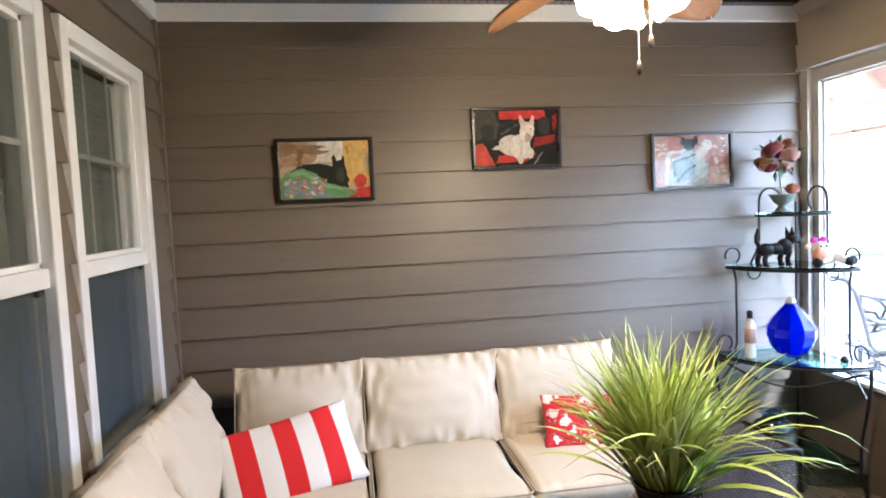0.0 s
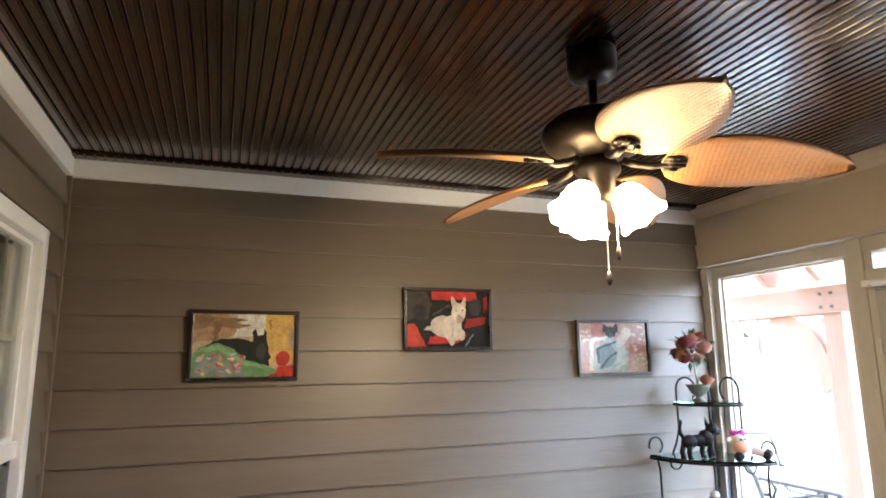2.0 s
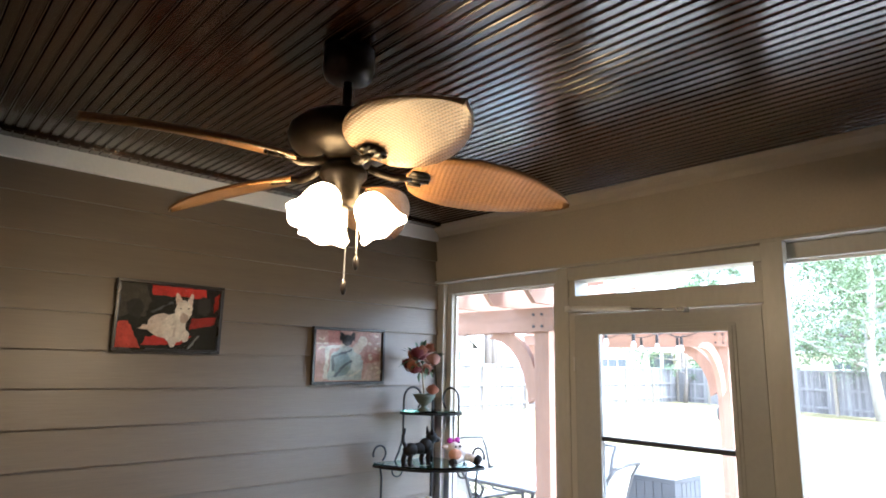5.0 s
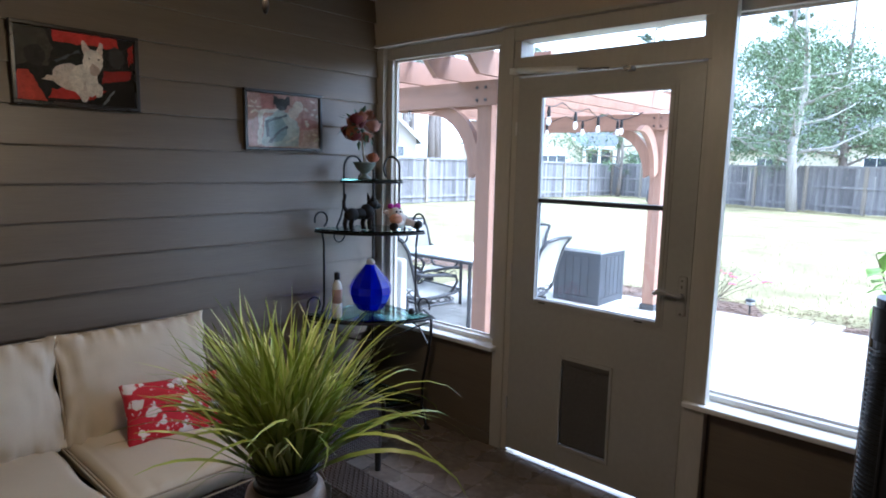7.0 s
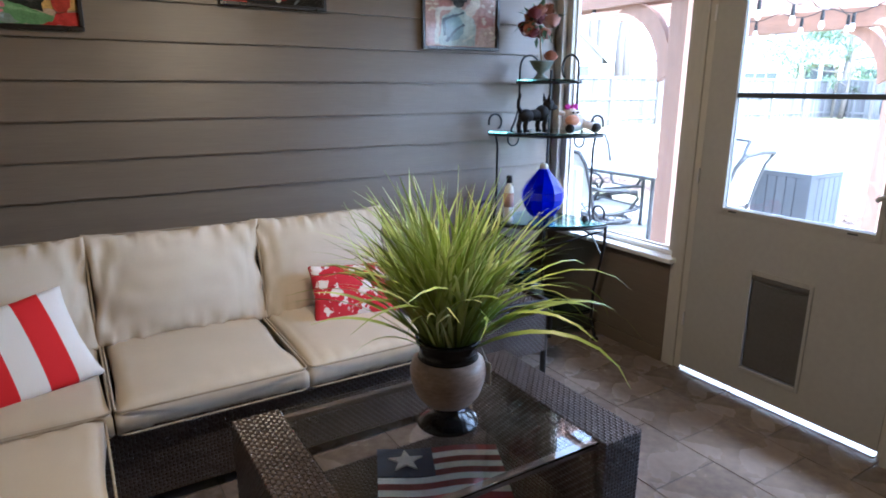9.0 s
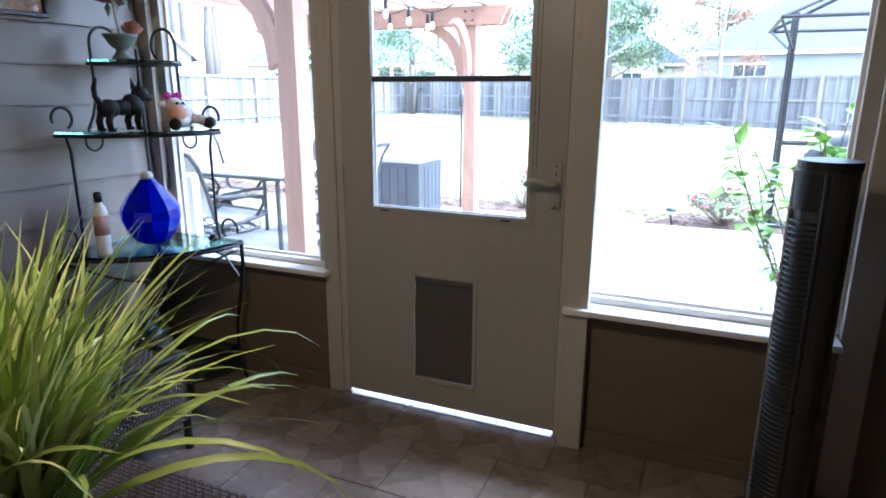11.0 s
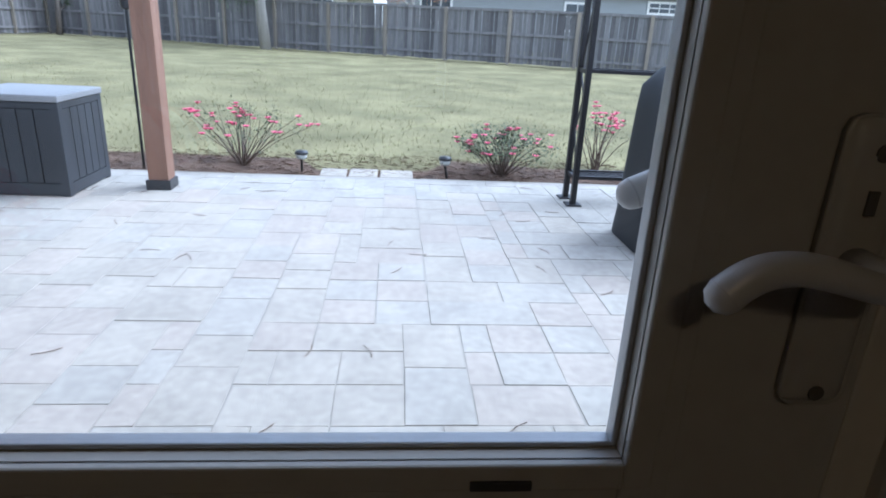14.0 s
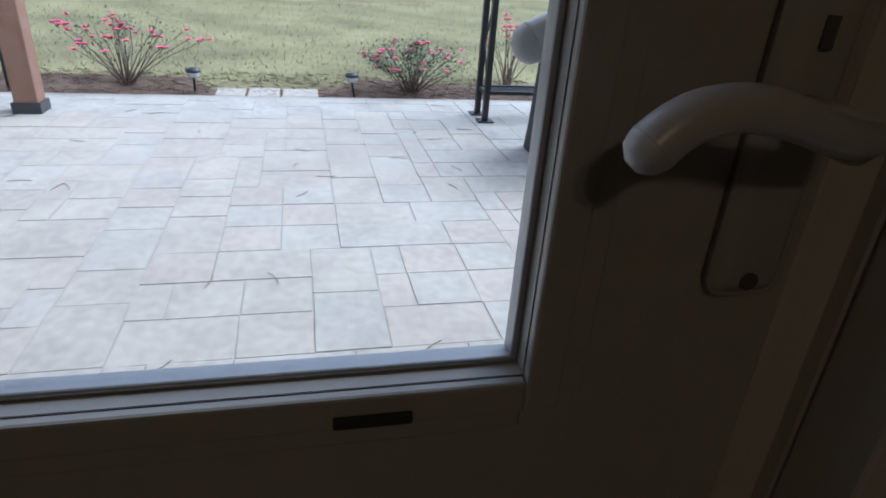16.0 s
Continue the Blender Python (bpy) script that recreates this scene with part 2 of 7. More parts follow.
def weave(bm, o, u, v, lu, lv, cell=0.013, up=0.0035):
    """Over-and-under wicker strands on the rectangle o + u*lu, v*lv."""
    o, u, v = Vector(o), Vector(u).normalized(), Vector(v).normalized()
    nrm = u.cross(v)
    nu, nv = max(1, round(lu / cell)), max(1, round(lv / cell))
    cu, cv = lu / nu, lv / nv
    for i in range(nu):
        for j in range(nv):
            flat = (i + j) % 2
            c = o + u * cu * (i + 0.5) + v * cv * (j + 0.5)
            a, b = (cu * 0.62, cv * 0.38) if flat else (cu * 0.40, cv * 0.60)
            ai, bi = (cu * 0.25, cv * 0.30) if flat else (cu * 0.30, cv * 0.25)
            lo = [bm.verts.new(c + u * a * s + v * b * t) for s, t in ((-1, -1), (1, -1), (1, 1), (-1, 1))]
            hi = [bm.verts.new(c + u * ai * s + v * bi * t + nrm * up) for s, t in ((-1, -1), (1, -1), (1, 1), (-1, 1))]
            bm.faces.new(hi)
            for k in range(4):
                bm.faces.new((lo[k], lo[(k + 1) % 4], hi[(k + 1) % 4], hi[k]))
    return bm


def wicker_box(name, x0, y0, z0, x1, y1, z1, parent, faces="xXyYz"):
    body = part(name, box(B(), x0 + 0.003, y0 + 0.003, z0, x1 - 0.003, y1 - 0.003, z1 - 0.003), WICKER_IN, parent)
    bm = B()
    if "x" in faces: weave(bm, (x0 + .003, y1, z0), (0, -1, 0), (0, 0, 1), y1 - y0, z1 - z0)
    if "X" in faces: weave(bm, (x1 - .003, y0, z0), (0, 1, 0), (0, 0, 1), y1 - y0, z1 - z0)
    if "y" in faces: weave(bm, (x0, y0 + .003, z0), (1, 0, 0), (0, 0, 1), x1 - x0, z1 - z0)
    if "Y" in faces: weave(bm, (x1, y1 - .003, z0), (-1, 0, 0), (0, 0, 1), x1 - x0, z1 - z0)
    if "z" in faces: weave(bm, (x0, y0, z1 - .003), (1, 0, 0), (0, 1, 0), x1 - x0, y1 - y0)
    finish_weave = bm
    me = bpy.data.meshes.new("weave")
    bmesh.ops.translate(finish_weave, verts=finish_weave.verts, vec=-ROOT[parent])
    finish_weave.to_mesh(me)
    finish_weave.free()
    me.materials.append(WICKER)
    w = new("weave", me)
    w.parent = body
    ROOT[w] = ROOT[parent]
    return body


# ---- the porch: structure ----
PITCH, LAP0 = 0.164, 0.815 - 4 * 0.164 - 0.164


def lap_board(bm, a0, a1, z0, z1, axis, face, side):
    """One lapped board, thick at its lower edge. axis 0: runs along x on a wall facing -y; 1: along y, facing side."""
    out = [(face + side * 0.026, z0), (face + side * 0.026, z0 + 0.006), (face + side * 0.006, z1), (face, z1), (face, z0)]
    if axis == 0:
        return prism(bm, out, 0, a0, a1)
    b = prism(bm, out, 1, a0, a1)
    return b


WALL_N = solid("wall_north", box(B(), LX - 0.2, 0.0, -0.1, WX + 0.14, 0.14, CZ + 0.15), SIDING, kind="structure")
WALL_W = solid("wall_west", box(B(), LX - 0.2, BACK, -0.1, LX - 0.12, 0.0, CZ + 0.15), SIDING, kind="structure")
WALL_S = solid("wall_south", box(B(), LX - 0.2, BACK - 0.12, -0.1, WX + 0.14, BACK, CZ + 0.15), SIDING, kind="structure")


def child_of(name, bm, mat, parent, smooth=False):
    ROOT.setdefault(parent, Vector((0, 0, 0)))
    return part(name, bm, mat, parent, "", smooth)


k = 0
while LAP0 + PITCH * k < 2.6:
    z0 = max(0.0, LAP0 + PITCH * k)
    z1 = min(LAP0 + PITCH * (k + 1) + 0.006, 2.615)
    child_of("siding_board", lap_board(B(), LX, WX + 0.0, z0, z1, 0, 0.0, -1), SIDING, WALL_N)
    k += 1
# side wall: boards run past and between the two windows
WIN = ((-1.135, -0.315), (-2.08, -1.24))
WZ0, WZ1 = 0.69, 2.28
k = 0
while LAP0 + PITCH * k < 2.6:
    z0, z1 = max(0.0, LAP0 + PITCH * k), min(LAP0 + PITCH * (k + 1) + 0.006, 2.615)
    spans = [(BACK, 0.0)]
    if z1 > WZ0 and z0 < WZ1:
        spans = [(BACK, WIN[1][0]), (WIN[1][1], WIN[0][0]), (WIN[0][1], 0.0)]
    for y0, y1 in spans:
        child_of("siding_board", lap_board(B(), y0, y1, z0, z1, 1, LX, 1), SIDING, WALL_W)
    k += 1
bm = B()
for y0, y1 in ((BACK, WIN[1][0]), (WIN[1][1], WIN[0][0]), (WIN[0][1], 0.0)):
    box(bm, LX - 0.119, y0, WZ0, LX, y1, WZ1)
box(bm, LX - 0.119, BACK, -0.1, LX, 0, WZ0)
box(bm, LX - 0.119, BACK, WZ1, LX, 0, CZ + 0.1)
child_of("wall_core", bm, SIDING, WALL_W)
tagged(solid("corner_trim", box(B(), LX, -0.045, 0, LX + 0.032, -0.012, 2.6, 0.003), SIDING, kind="structure"))

# ceiling: beaded boards running front to back, with a border board along the wall
bm = B()
x, pitch = LX, 0.0415
while x < WX - 0.02:
    a, b = x + 0.003, min(x + pitch - 0.003, WX)
    prof = [(a - 0.003, CZ + 0.012), (a - 0.001, CZ + 0.002), (a + 0.002, CZ), (b - 0.010, CZ), (b - 0.008, CZ + 0.003), (b - 0.005, CZ + 0.003), (b - 0.003, CZ), (b, CZ + 0.001), (b + 0.003, CZ + 0.012)]
    lo = [bm.verts.new((px, BACK, pz)) for px, pz in prof]
    hi = [bm.verts.new((px, -0.11, pz)) for px, pz in prof]
    for i in range(len(prof) - 1):
        bm.faces.new((lo[i], lo[i + 1], hi[i + 1], hi[i]))
    x += pitch
box(bm, LX - 0.1, BACK, CZ + 0.013, WX + 0.1, 0.05, CZ + 0.15)
box(bm, LX, -0.112, CZ - 0.012, WX, -0.0, CZ + 0.004, 0.003)
x = LX
while x < WX - 0.02:
    box(bm, x + 0.003, -0.098, CZ - 0.016, x + 0.038, -0.022, CZ - 0.010)
    x += 0.0415
CEIL = tagged(part("ceiling", bm, BEAD, None), kind="structure")


def trim(name, *a, mat=None, bevel=0.003):
    return solid(name, box(B(), *a, bevel), mat or CREAM, kind="structure")


trim("crown_trim", LX, -0.034, 2.590, WX - 0.03, 0.0, CZ - 0.012, mat=WHITE)
trim("crown_trim", LX, BACK, 2.590, LX + 0.034, -0.036, CZ - 0.002, mat=WHITE)

# wall_east: header, posts, half walls, sills, frames and screens
bm = box(B(), WX - 0.03, BACK, 2.32, WX + 0.15, 0.0, CZ + 0.1, 0.003)
HEADER = solid("wall_east", bm, BEAM_PAINT, kind="structure")
bm = box(B(), WX - 0.045, BACK, 2.302, WX + 0.15, 0.0, 2.318, 0.003)
solid("header_trim", bm, CREAM, kind="structure")
prism(bm := B(), [(WX - 0.03, CZ - 0.002), (WX - 0.085, CZ - 0.002), (WX - 0.078, CZ - 0.025), (WX - 0.045, CZ - 0.05), (WX - 0.03, CZ - 0.075)], 1, BACK, 0.0)
solid("header_crown", bm, BEAM_PAINT, kind="structure")
# Unseen overhang, added to cut the high sky light entering the porch.
solid("roof_eave", box(B(), WX + 0.152, BACK, 2.52, WX + 0.80, 0.14, 2.66, 0.004), BEAM_PAINT, kind="structure")
for y0, y1 in ((-0.012, -0.075), (-1.0, DOOR_L + 0.035), (DOOR_R - 0.035, -2.125), (-3.0, -3.10)):
    trim("wall_post", WX - 0.012, y0, 0.0 if y0 < -0.5 else 0.57, WX + 0.13, y1, 2.302)
for y0, y1, tag in ((0.0, -1.0, 1), (-2.125, -3.0, 2)):
    hw = solid("half_wall", box(B(), WX + 0.005, y0, -0.1, WX + 0.12, y1, 0.562), SIDING, kind="structure")
    child_of("panel_board", box(B(), WX - 0.012, y1 + 0.001, 0.075, WX + 0.006, y0 - 0.001, 0.563, 0.002), SIDING, hw)
    child_of("base_board", box(B(), WX - 0.020, y1 + 0.001, 0.0, WX + 0.006, y0 - 0.001, 0.073, 0.003), SIDING, hw)
    trim("window_sill", WX - (0.06 if tag == 1 else 0.085), y0 - (0.002 if tag == 1 else -0.03), 0.565, WX + 0.16, y1 - (0.03 if tag == 1 else -0.002), 0.590, mat=WHITE, bevel=0.006)
    lo, hi = y1 + (0.0), y0 - (0.078 if tag == 1 else 0.0)
    wf = thing("window_%d" % (tag + 2), (WX + 0.06, (lo + hi) / 2, 0.58), kind="structure")
    fw = 0.045
    fh = 0.010 if tag == 2 else fw
    part("window_frame", box(B(), WX + 0.02, lo, 0.591, WX + 0.075, hi, 0.616, 0.003), WHITE, wf)
    part("window_frame", box(B(), WX + 0.02, lo, 2.23, WX + 0.075, hi, 2.30, 0.003), CREAM, wf)
    part("window_frame", box(B(), WX + 0.02, lo, 0.616, WX + 0.075, lo + fw, 2.229, 0.003), CREAM, wf)
    part("window_frame", box(B(), WX + 0.02, hi - fh, 0.616, WX + 0.075, hi, 2.229, 0.003), CREAM, wf)
    bm = B()
    for a in ((lo + fw, 0.616, lo + fw + 0.012, 2.229), (hi - fh - 0.012, 0.616, hi - fh, 2.229), (lo + fw, 0.616, hi - fh, 0.628), (lo + fw, 2.217, hi - fh, 2.229)):
        box(bm, WX + 0.050, a[0], a[1], WX + 0.062, a[2], a[3])
    part("screen_bead", bm, WHITE, wf)
    sc = part("insect_screen", box(B(), WX + 0.055, lo + fw, 0.62, WX + 0.0562, hi - fh, 2.225), SCREEN, wf)
    sc.visible_shadow = False

trim("post_casing", WX - 0.060, -2.188, 0.0, WX - 0.0125, DOOR_R - 0.035, 2.300)

# Unseen stretch of wall, made solid to hold back daylight from this side.
solid("wall_east_end", box(B(), WX + 0.0, BACK, -0.1, WX + 0.12, -3.101, 2.302), SIDING, kind="structure")

# transom over the door
tr = thing("window_2", (WX + 0.05, (DOOR_L + DOOR_R) / 2, 2.1), kind="structure")
part("window_frame", box(B(), WX - 0.008, DOOR_R - 0.034, 2.232, WX + 0.12, DOOR_L + 0.034, 2.301, 0.003), CREAM, tr)
part("window_frame", box(B(), WX - 0.008, DOOR_R - 0.034, 2.052, WX + 0.12, DOOR_L + 0.034, 2.146, 0.003), CREAM, tr)
part("window_frame", box(B(), WX + 0.0, DOOR_R - 0.034, 2.147, WX + 0.12, DOOR_R + 0.022, 2.231, 0.003), CREAM, tr)
part("window_frame", box(B(), WX + 0.0, DOOR_L - 0.005, 2.147, WX + 0.12, DOOR_L + 0.034, 2.231, 0.003), CREAM, tr)
part("pane", box(B(), WX + 0.05, DOOR_R + 0.02, 2.147, WX + 0.054, DOOR_L, 2.231), PANE, tr).visible_shadow = False
trim("door_jamb", WX + 0.0, DOOR_L + 0.001, 0, WX + 0.12, DOOR_L + 0.036, 2.051)
trim("door_jamb", WX + 0.0, DOOR_R - 0.036, 0, WX + 0.12, DOOR_R - 0.001, 2.051)
trim("door_stop", WX + 0.05, DOOR_R - 0.002, 0.03, WX + 0.075, DOOR_R + 0.02, 2.05)
trim("door_stop", WX + 0.05, DOOR_L - 0.02, 0.03, WX + 0.075, DOOR_L + 0.002, 2.05)
trim("door_stop", WX + 0.05, DOOR_R, 2.02, WX + 0.075, DOOR_L, 2.053)
trim("door_threshold", WX - 0.02, DOOR_R, -0.1, WX + 0.13, DOOR_L, 0.004, mat=SATIN, bevel=0.002)

# ---- the screen door ----
GL, GR, GB, GT, GM = -1.260, -1.921, 0.899, 1.940, 1.418
D = thing("door_1", (WX + 0.02, (DOOR_L + DOOR_R) / 2, 0.022), "cream painted storm door with glazed upper half and pet flap", "door", kind="structure")
bm = B()
for a in ((DOOR_L, 0.022, GL, 2.04), (GR, 0.022, DOOR_R, 2.04), (GL, GT, GR, 2.04), (GL, 0.022, -1.447, GB), (-1.712, 0.022, GR, GB), (-1.447, 0.612, -1.712, GB), (-1.447, 0.022, -1.712, 0.152)):
    box(bm, WX + 0.0, a[0], a[1], WX + 0.024, a[2], a[3])
bmesh.ops.remove_doubles(bm, verts=bm.verts, dist=0.0005)
door_slab = part("door_slab", bm, DOOR_PAINT, D)
bm = B()
for w, d in ((0.034, 0.004), (0.020, 0.008)):
    for a in ((GL + w, GB - w, GL, GT + w), (GR, GB - w, GR - w, GT + w), (GL, GT, GR, GT + w), (GL, GB - w, GR, GB)):
        box(bm, WX - d, a[0], a[1], WX + 0.001, a[2], a[3], 0.002)
part("glazing_moulding", bm, DOOR_PAINT, D)
bm = B()
fb = 0.004
for z0, z1, xo in ((GB, GM + 0.012, 0.010), (GM - 0.008, GT, 0.001)):
    for a in ((GL, z0, GL - fb, z1), (GR + fb, z0, GR, z1), (GL, z0, GR, z0 + fb), (GL, z1 - fb, GR, z1)):
        box(bm, WX + xo, a[0], a[1], WX + xo + 0.013, a[2], a[3], 0.0015)
part("sash_frame", bm, SASH, D, "grey aluminium sash frame")
part("sash_bar", box(B(), WX - 0.002, GL, GM - 0.012, WX + 0.0235, GR, GM + 0.010, 0.003), DARK_ALU, D, "dark meeting bar of the sashes")
bm = B()
for y in (GL - 0.03, GR + 0.10):
    box(bm, WX - 0.0105, y, GB - 0.018, WX - 0.007, y - 0.04, GB - 0.011, 0.001)
part("sash_latch", bm, DARK_ALU, D, "dark sash latches")
for z0, z1, xo in ((GB + fb, GM, 0.015), (GM, GT - fb, 0.006)):
    part("pane", box(B(), WX + xo, GR + fb, z0, WX + xo + 0.003, GL - fb, z1), PANE, D).visible_shadow = False
bm = B()
for a in ((-1.447, 0.13, -1.431, 0.63), (-1.728, 0.13, -1.712, 0.63), (-1.447, 0.612, -1.712, 0.632), (-1.447, 0.13, -1.712, 0.152)):
    box(bm, WX - 0.008, a[0], a[1], WX + 0.05, a[2], a[3], 0.003)
part("pet_door_frame", bm, DOOR_PAINT, D)
bm = box(B(), WX + 0.004, -1.708, 0.156, WX + 0.010, -1.451, 0.600)
box(bm, WX - 0.006, -1.712, 0.588, WX + 0.012, -1.447, 0.612, 0.004)
tube(bm, [(WX + 0.002, -1.46 - 0.24 * i / 10, 0.585 - 0.018 * math.sin(math.pi * i / 10)) for i in range(11)], 0.003, 6)
part("pet_flap", bm, FLAP, D, "dark smoked flexible pet flap")
HY = -2.033
bm = box(B(), WX - 0.010, HY - 0.021, 0.945, WX + 0.001, HY + 0.021, 1.125, 0.009)
plate = part("handle_plate", bm, DOOR_PAINT, D, "cream painted handle plate", smooth=True)
bm = B()
tube(bm, [(WX - 0.008, HY, 1.040), (WX - 0.046, HY, 1.040)], 0.011, 12)
pts = [(WX - 0.044, HY - 0.006, 1.040), (WX - 0.052, HY + 0.012, 1.042), (WX - 0.056, HY + 0.030, 1.047), (WX - 0.058, HY + 0.050, 1.053), (WX - 0.058, HY + 0.068, 1.056), (WX - 0.058, HY + 0.084, 1.054), (WX - 0.058, HY + 0.095, 1.048), (WX - 0.058, HY + 0.102, 1.041)]
for k in range(2):
    pts = [pts[0]] + [tuple(Vector(a).lerp(Vector(b), f)) for a, b in zip(pts, pts[1:]) for f in (0.25, 0.75)] + [pts[-1]]
tube(bm, pts, 0.0074, 16, 1.35)
bmesh.ops.create_icosphere(bm, subdivisions=2, radius=0.0100, matrix=Matrix.Translation(pts[-1]))
part("lever", bm, LEVER, plate, "curved lever handle", smooth=True)
bm = box(B(), WX + 0.0245, HY - 0.021, 0.955, WX + 0.034, HY + 0.021, 1.135, 0.009)
outer_plate = part("outer_handle_plate", bm, DOOR_PAINT, D, "cream painted outer handle plate", smooth=True)
bm = tube(B(), [(WX + 0.03, HY, 1.05), (WX + 0.07, HY, 1.05)], 0.011, 12)
opts = [(WX + 0.068, HY - 0.006, 1.052), (WX + 0.076, HY + 0.02, 1.056), (WX + 0.080, HY + 0.05, 1.066), (WX + 0.080, HY + 0.078, 1.067), (WX + 0.080, HY + 0.100, 1.056)]
for k in range(2):
    opts = [opts[0]] + [tuple(Vector(a).lerp(Vector(b), f)) for a, b in zip(opts, opts[1:]) for f in (0.25, 0.75)] + [opts[-1]]
tube(bm, opts, 0.0085, 16, 1.35)
bmesh.ops.create_icosphere(bm, subdivisions=2, radius=0.0114, matrix=Matrix.Translation(opts[-1]))
part("lever", bm, LEVER, outer_plate, "curved outer lever handle", smooth=True)
bm = B()
for z in (0.955, 1.105):
    tube(bm, [(WX - 0.0115, HY, z), (WX - 0.009, HY, z)], 0.005, 10)
box(bm, WX - 0.0118, HY - 0.003, 1.07, WX - 0.009, HY + 0.003, 1.084)
part("screw", bm, FLAP, plate)
bm = B()
tube(bm, [(WX - 0.04, DOOR_L + 0.01, 2.075), (WX - 0.04, DOOR_L - 0.02, 2.075)], 0.012, 10)
box(bm, WX - 0.05, DOOR_L - 0.002, 2.06, WX - 0.005, DOOR_L + 0.03, 2.09, 0.003)
tube(bm, [(WX - 0.04, DOOR_L - 0.02, 2.075), (WX - 0.04, DOOR_L - 0.36, 2.055)], 0.016, 14)
CLOSER = thing("door_closer", (WX - 0.04, DOOR_L, 2.06), "pale tube door closer fixed over the storm door", "door closer")
part("cylinder", bm, WHITE, CLOSER, smooth=True)
bm = tube(B(), [(WX - 0.04, DOOR_L - 0.36, 2.055), (WX - 0.038, DOOR_L - 0.62, 2.04)], 0.005, 8)
box(bm, WX - 0.05, DOOR_L - 0.64, 2.03, WX - 0.001, DOOR_L - 0.60, 2.05, 0.002)
part("rod", bm, SATIN, CLOSER)
bm = B()
for z in (0.25, 1.0, 1.75):
    tube(bm, [(WX - 0.008, DOOR_L + 0.001, z), (WX - 0.008, DOOR_L + 0.001, z + 0.07)], 0.006, 8)
part("hinge", bm, SATIN, D)

# ---- house windows in the side wall ----
GRID = material("muted_grid_bar", (0.30, 0.31, 0.28), 0.4, var=0.04, bump=0)
# Blind and curtain colours are darkened to hold the dimness indoors.
BLIND = material("dimmed_cream_blind", (0.135, 0.155, 0.125), 0.6, var=0.05, bump=0.05)
CURTAIN = material("dimmed_green_curtain", (0.20, 0.22, 0.17), 0.8, var=0.08, bump=0.1)
# Added backing sheet; the unlit room's shade is put into its dark colour.
DIM = material("room_shade_colour", (0.06, 0.055, 0.05), 0.9, bump=0)
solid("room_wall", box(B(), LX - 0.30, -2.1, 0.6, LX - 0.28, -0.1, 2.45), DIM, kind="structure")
slat_me = None
for wi, (y0, y1) in enumerate(WIN):
    w = thing("window_%d" % (wi + 7), (LX, (y0 + y1) / 2, WZ0), "white vinyl double-hung house window with grid bars and blinds", "window", kind="structure")
    fr, zm = 0.062, 1.44
    for a in ((y0, WZ0, y0 + fr, WZ1), (y1 - fr, WZ0, y1, WZ1), (y0 + fr, WZ0, y1 - fr, WZ0 + fr), (y0 + fr, WZ1 - fr, y1 - fr, WZ1)):
        part("window_frame", box(B(), LX - 0.1, a[0], a[1], LX + 0.034, a[2], a[3], 0.005), VINYL, w)
    part("meeting_rail", box(B(), LX - 0.06, y0 + fr, zm - 0.03, LX + 0.016, y1 - fr, zm + 0.03, 0.004), VINYL, w)
    for z0, z1, xo in ((WZ0 + fr, zm - 0.03, 0.045), (zm + 0.03, WZ1 - fr, 0.022)):
        bm = B()
        sw = 0.018
        for a in ((y0 + fr, z0, y0 + fr + sw, z1), (y1 - fr - sw, z0, y1 - fr, z1), (y0 + fr, z0, y1 - fr, z0 + sw), (y0 + fr, z1 - sw, y1 - fr, z1)):
            box(bm, LX - xo - 0.012, a[0], a[1], LX - xo + 0.018, a[2], a[3], 0.002)
        part("sash", bm, VINYL, w)
        bm = B()
        for q in (1, 2):
            yy = y0 + fr + (y1 - y0 - 2 * fr) * q / 3
            box(bm, LX - xo - 0.006, yy - 0.009, z0 + sw, LX - xo - 0.001, yy + 0.009, z1 - sw)
        zz = (z0 + z1) / 2
        box(bm, LX - xo - 0.006, y0 + fr + sw, zz - 0.009, LX - xo - 0.001, y1 - fr - sw, zz + 0.009)
        part("grid_bars", bm, GRID, w)
        part("pane", box(B(), LX - xo, y0 + fr + sw, z0 + sw, LX - xo + 0.003, y1 - fr - sw, z1 - sw), PANE, w).visible_shadow = False
    part("insect_screen", box(B(), LX - 0.004, y0 + fr, WZ0 + fr, LX - 0.003, y1 - fr, zm - 0.03), sheer("dark_screen", (0.05, 0.066, 0.078), 0.38), w).visible_shadow = False
    for yy in (y0 + fr + 0.05, y1 - fr - 0.05):
        part("sash_lock", box(B(), LX - 0.012, yy - 0.012, zm - 0.052, LX + 0.006, yy + 0.012, zm - 0.034, 0.004), BLACK, w)
    bl = thing("window_blind", (LX - 0.09, (y0 + y1) / 2, 2.21), "cream slatted blind behind the house window, coloured dark for the dim room", "blind")
    if slat_me is None:
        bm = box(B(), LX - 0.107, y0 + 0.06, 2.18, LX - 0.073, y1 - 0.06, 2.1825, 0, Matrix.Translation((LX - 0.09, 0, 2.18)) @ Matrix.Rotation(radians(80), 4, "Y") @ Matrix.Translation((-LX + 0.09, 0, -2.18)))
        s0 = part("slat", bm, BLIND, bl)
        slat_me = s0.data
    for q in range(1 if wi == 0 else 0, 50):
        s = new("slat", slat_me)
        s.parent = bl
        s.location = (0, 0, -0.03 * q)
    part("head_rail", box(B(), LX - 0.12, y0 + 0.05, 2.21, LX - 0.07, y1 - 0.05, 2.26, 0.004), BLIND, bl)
    bm = B()
    n = 30
    rows = []
    for i in range(n + 1):
        yy = y0 + 0.03 + 0.26 * i / n
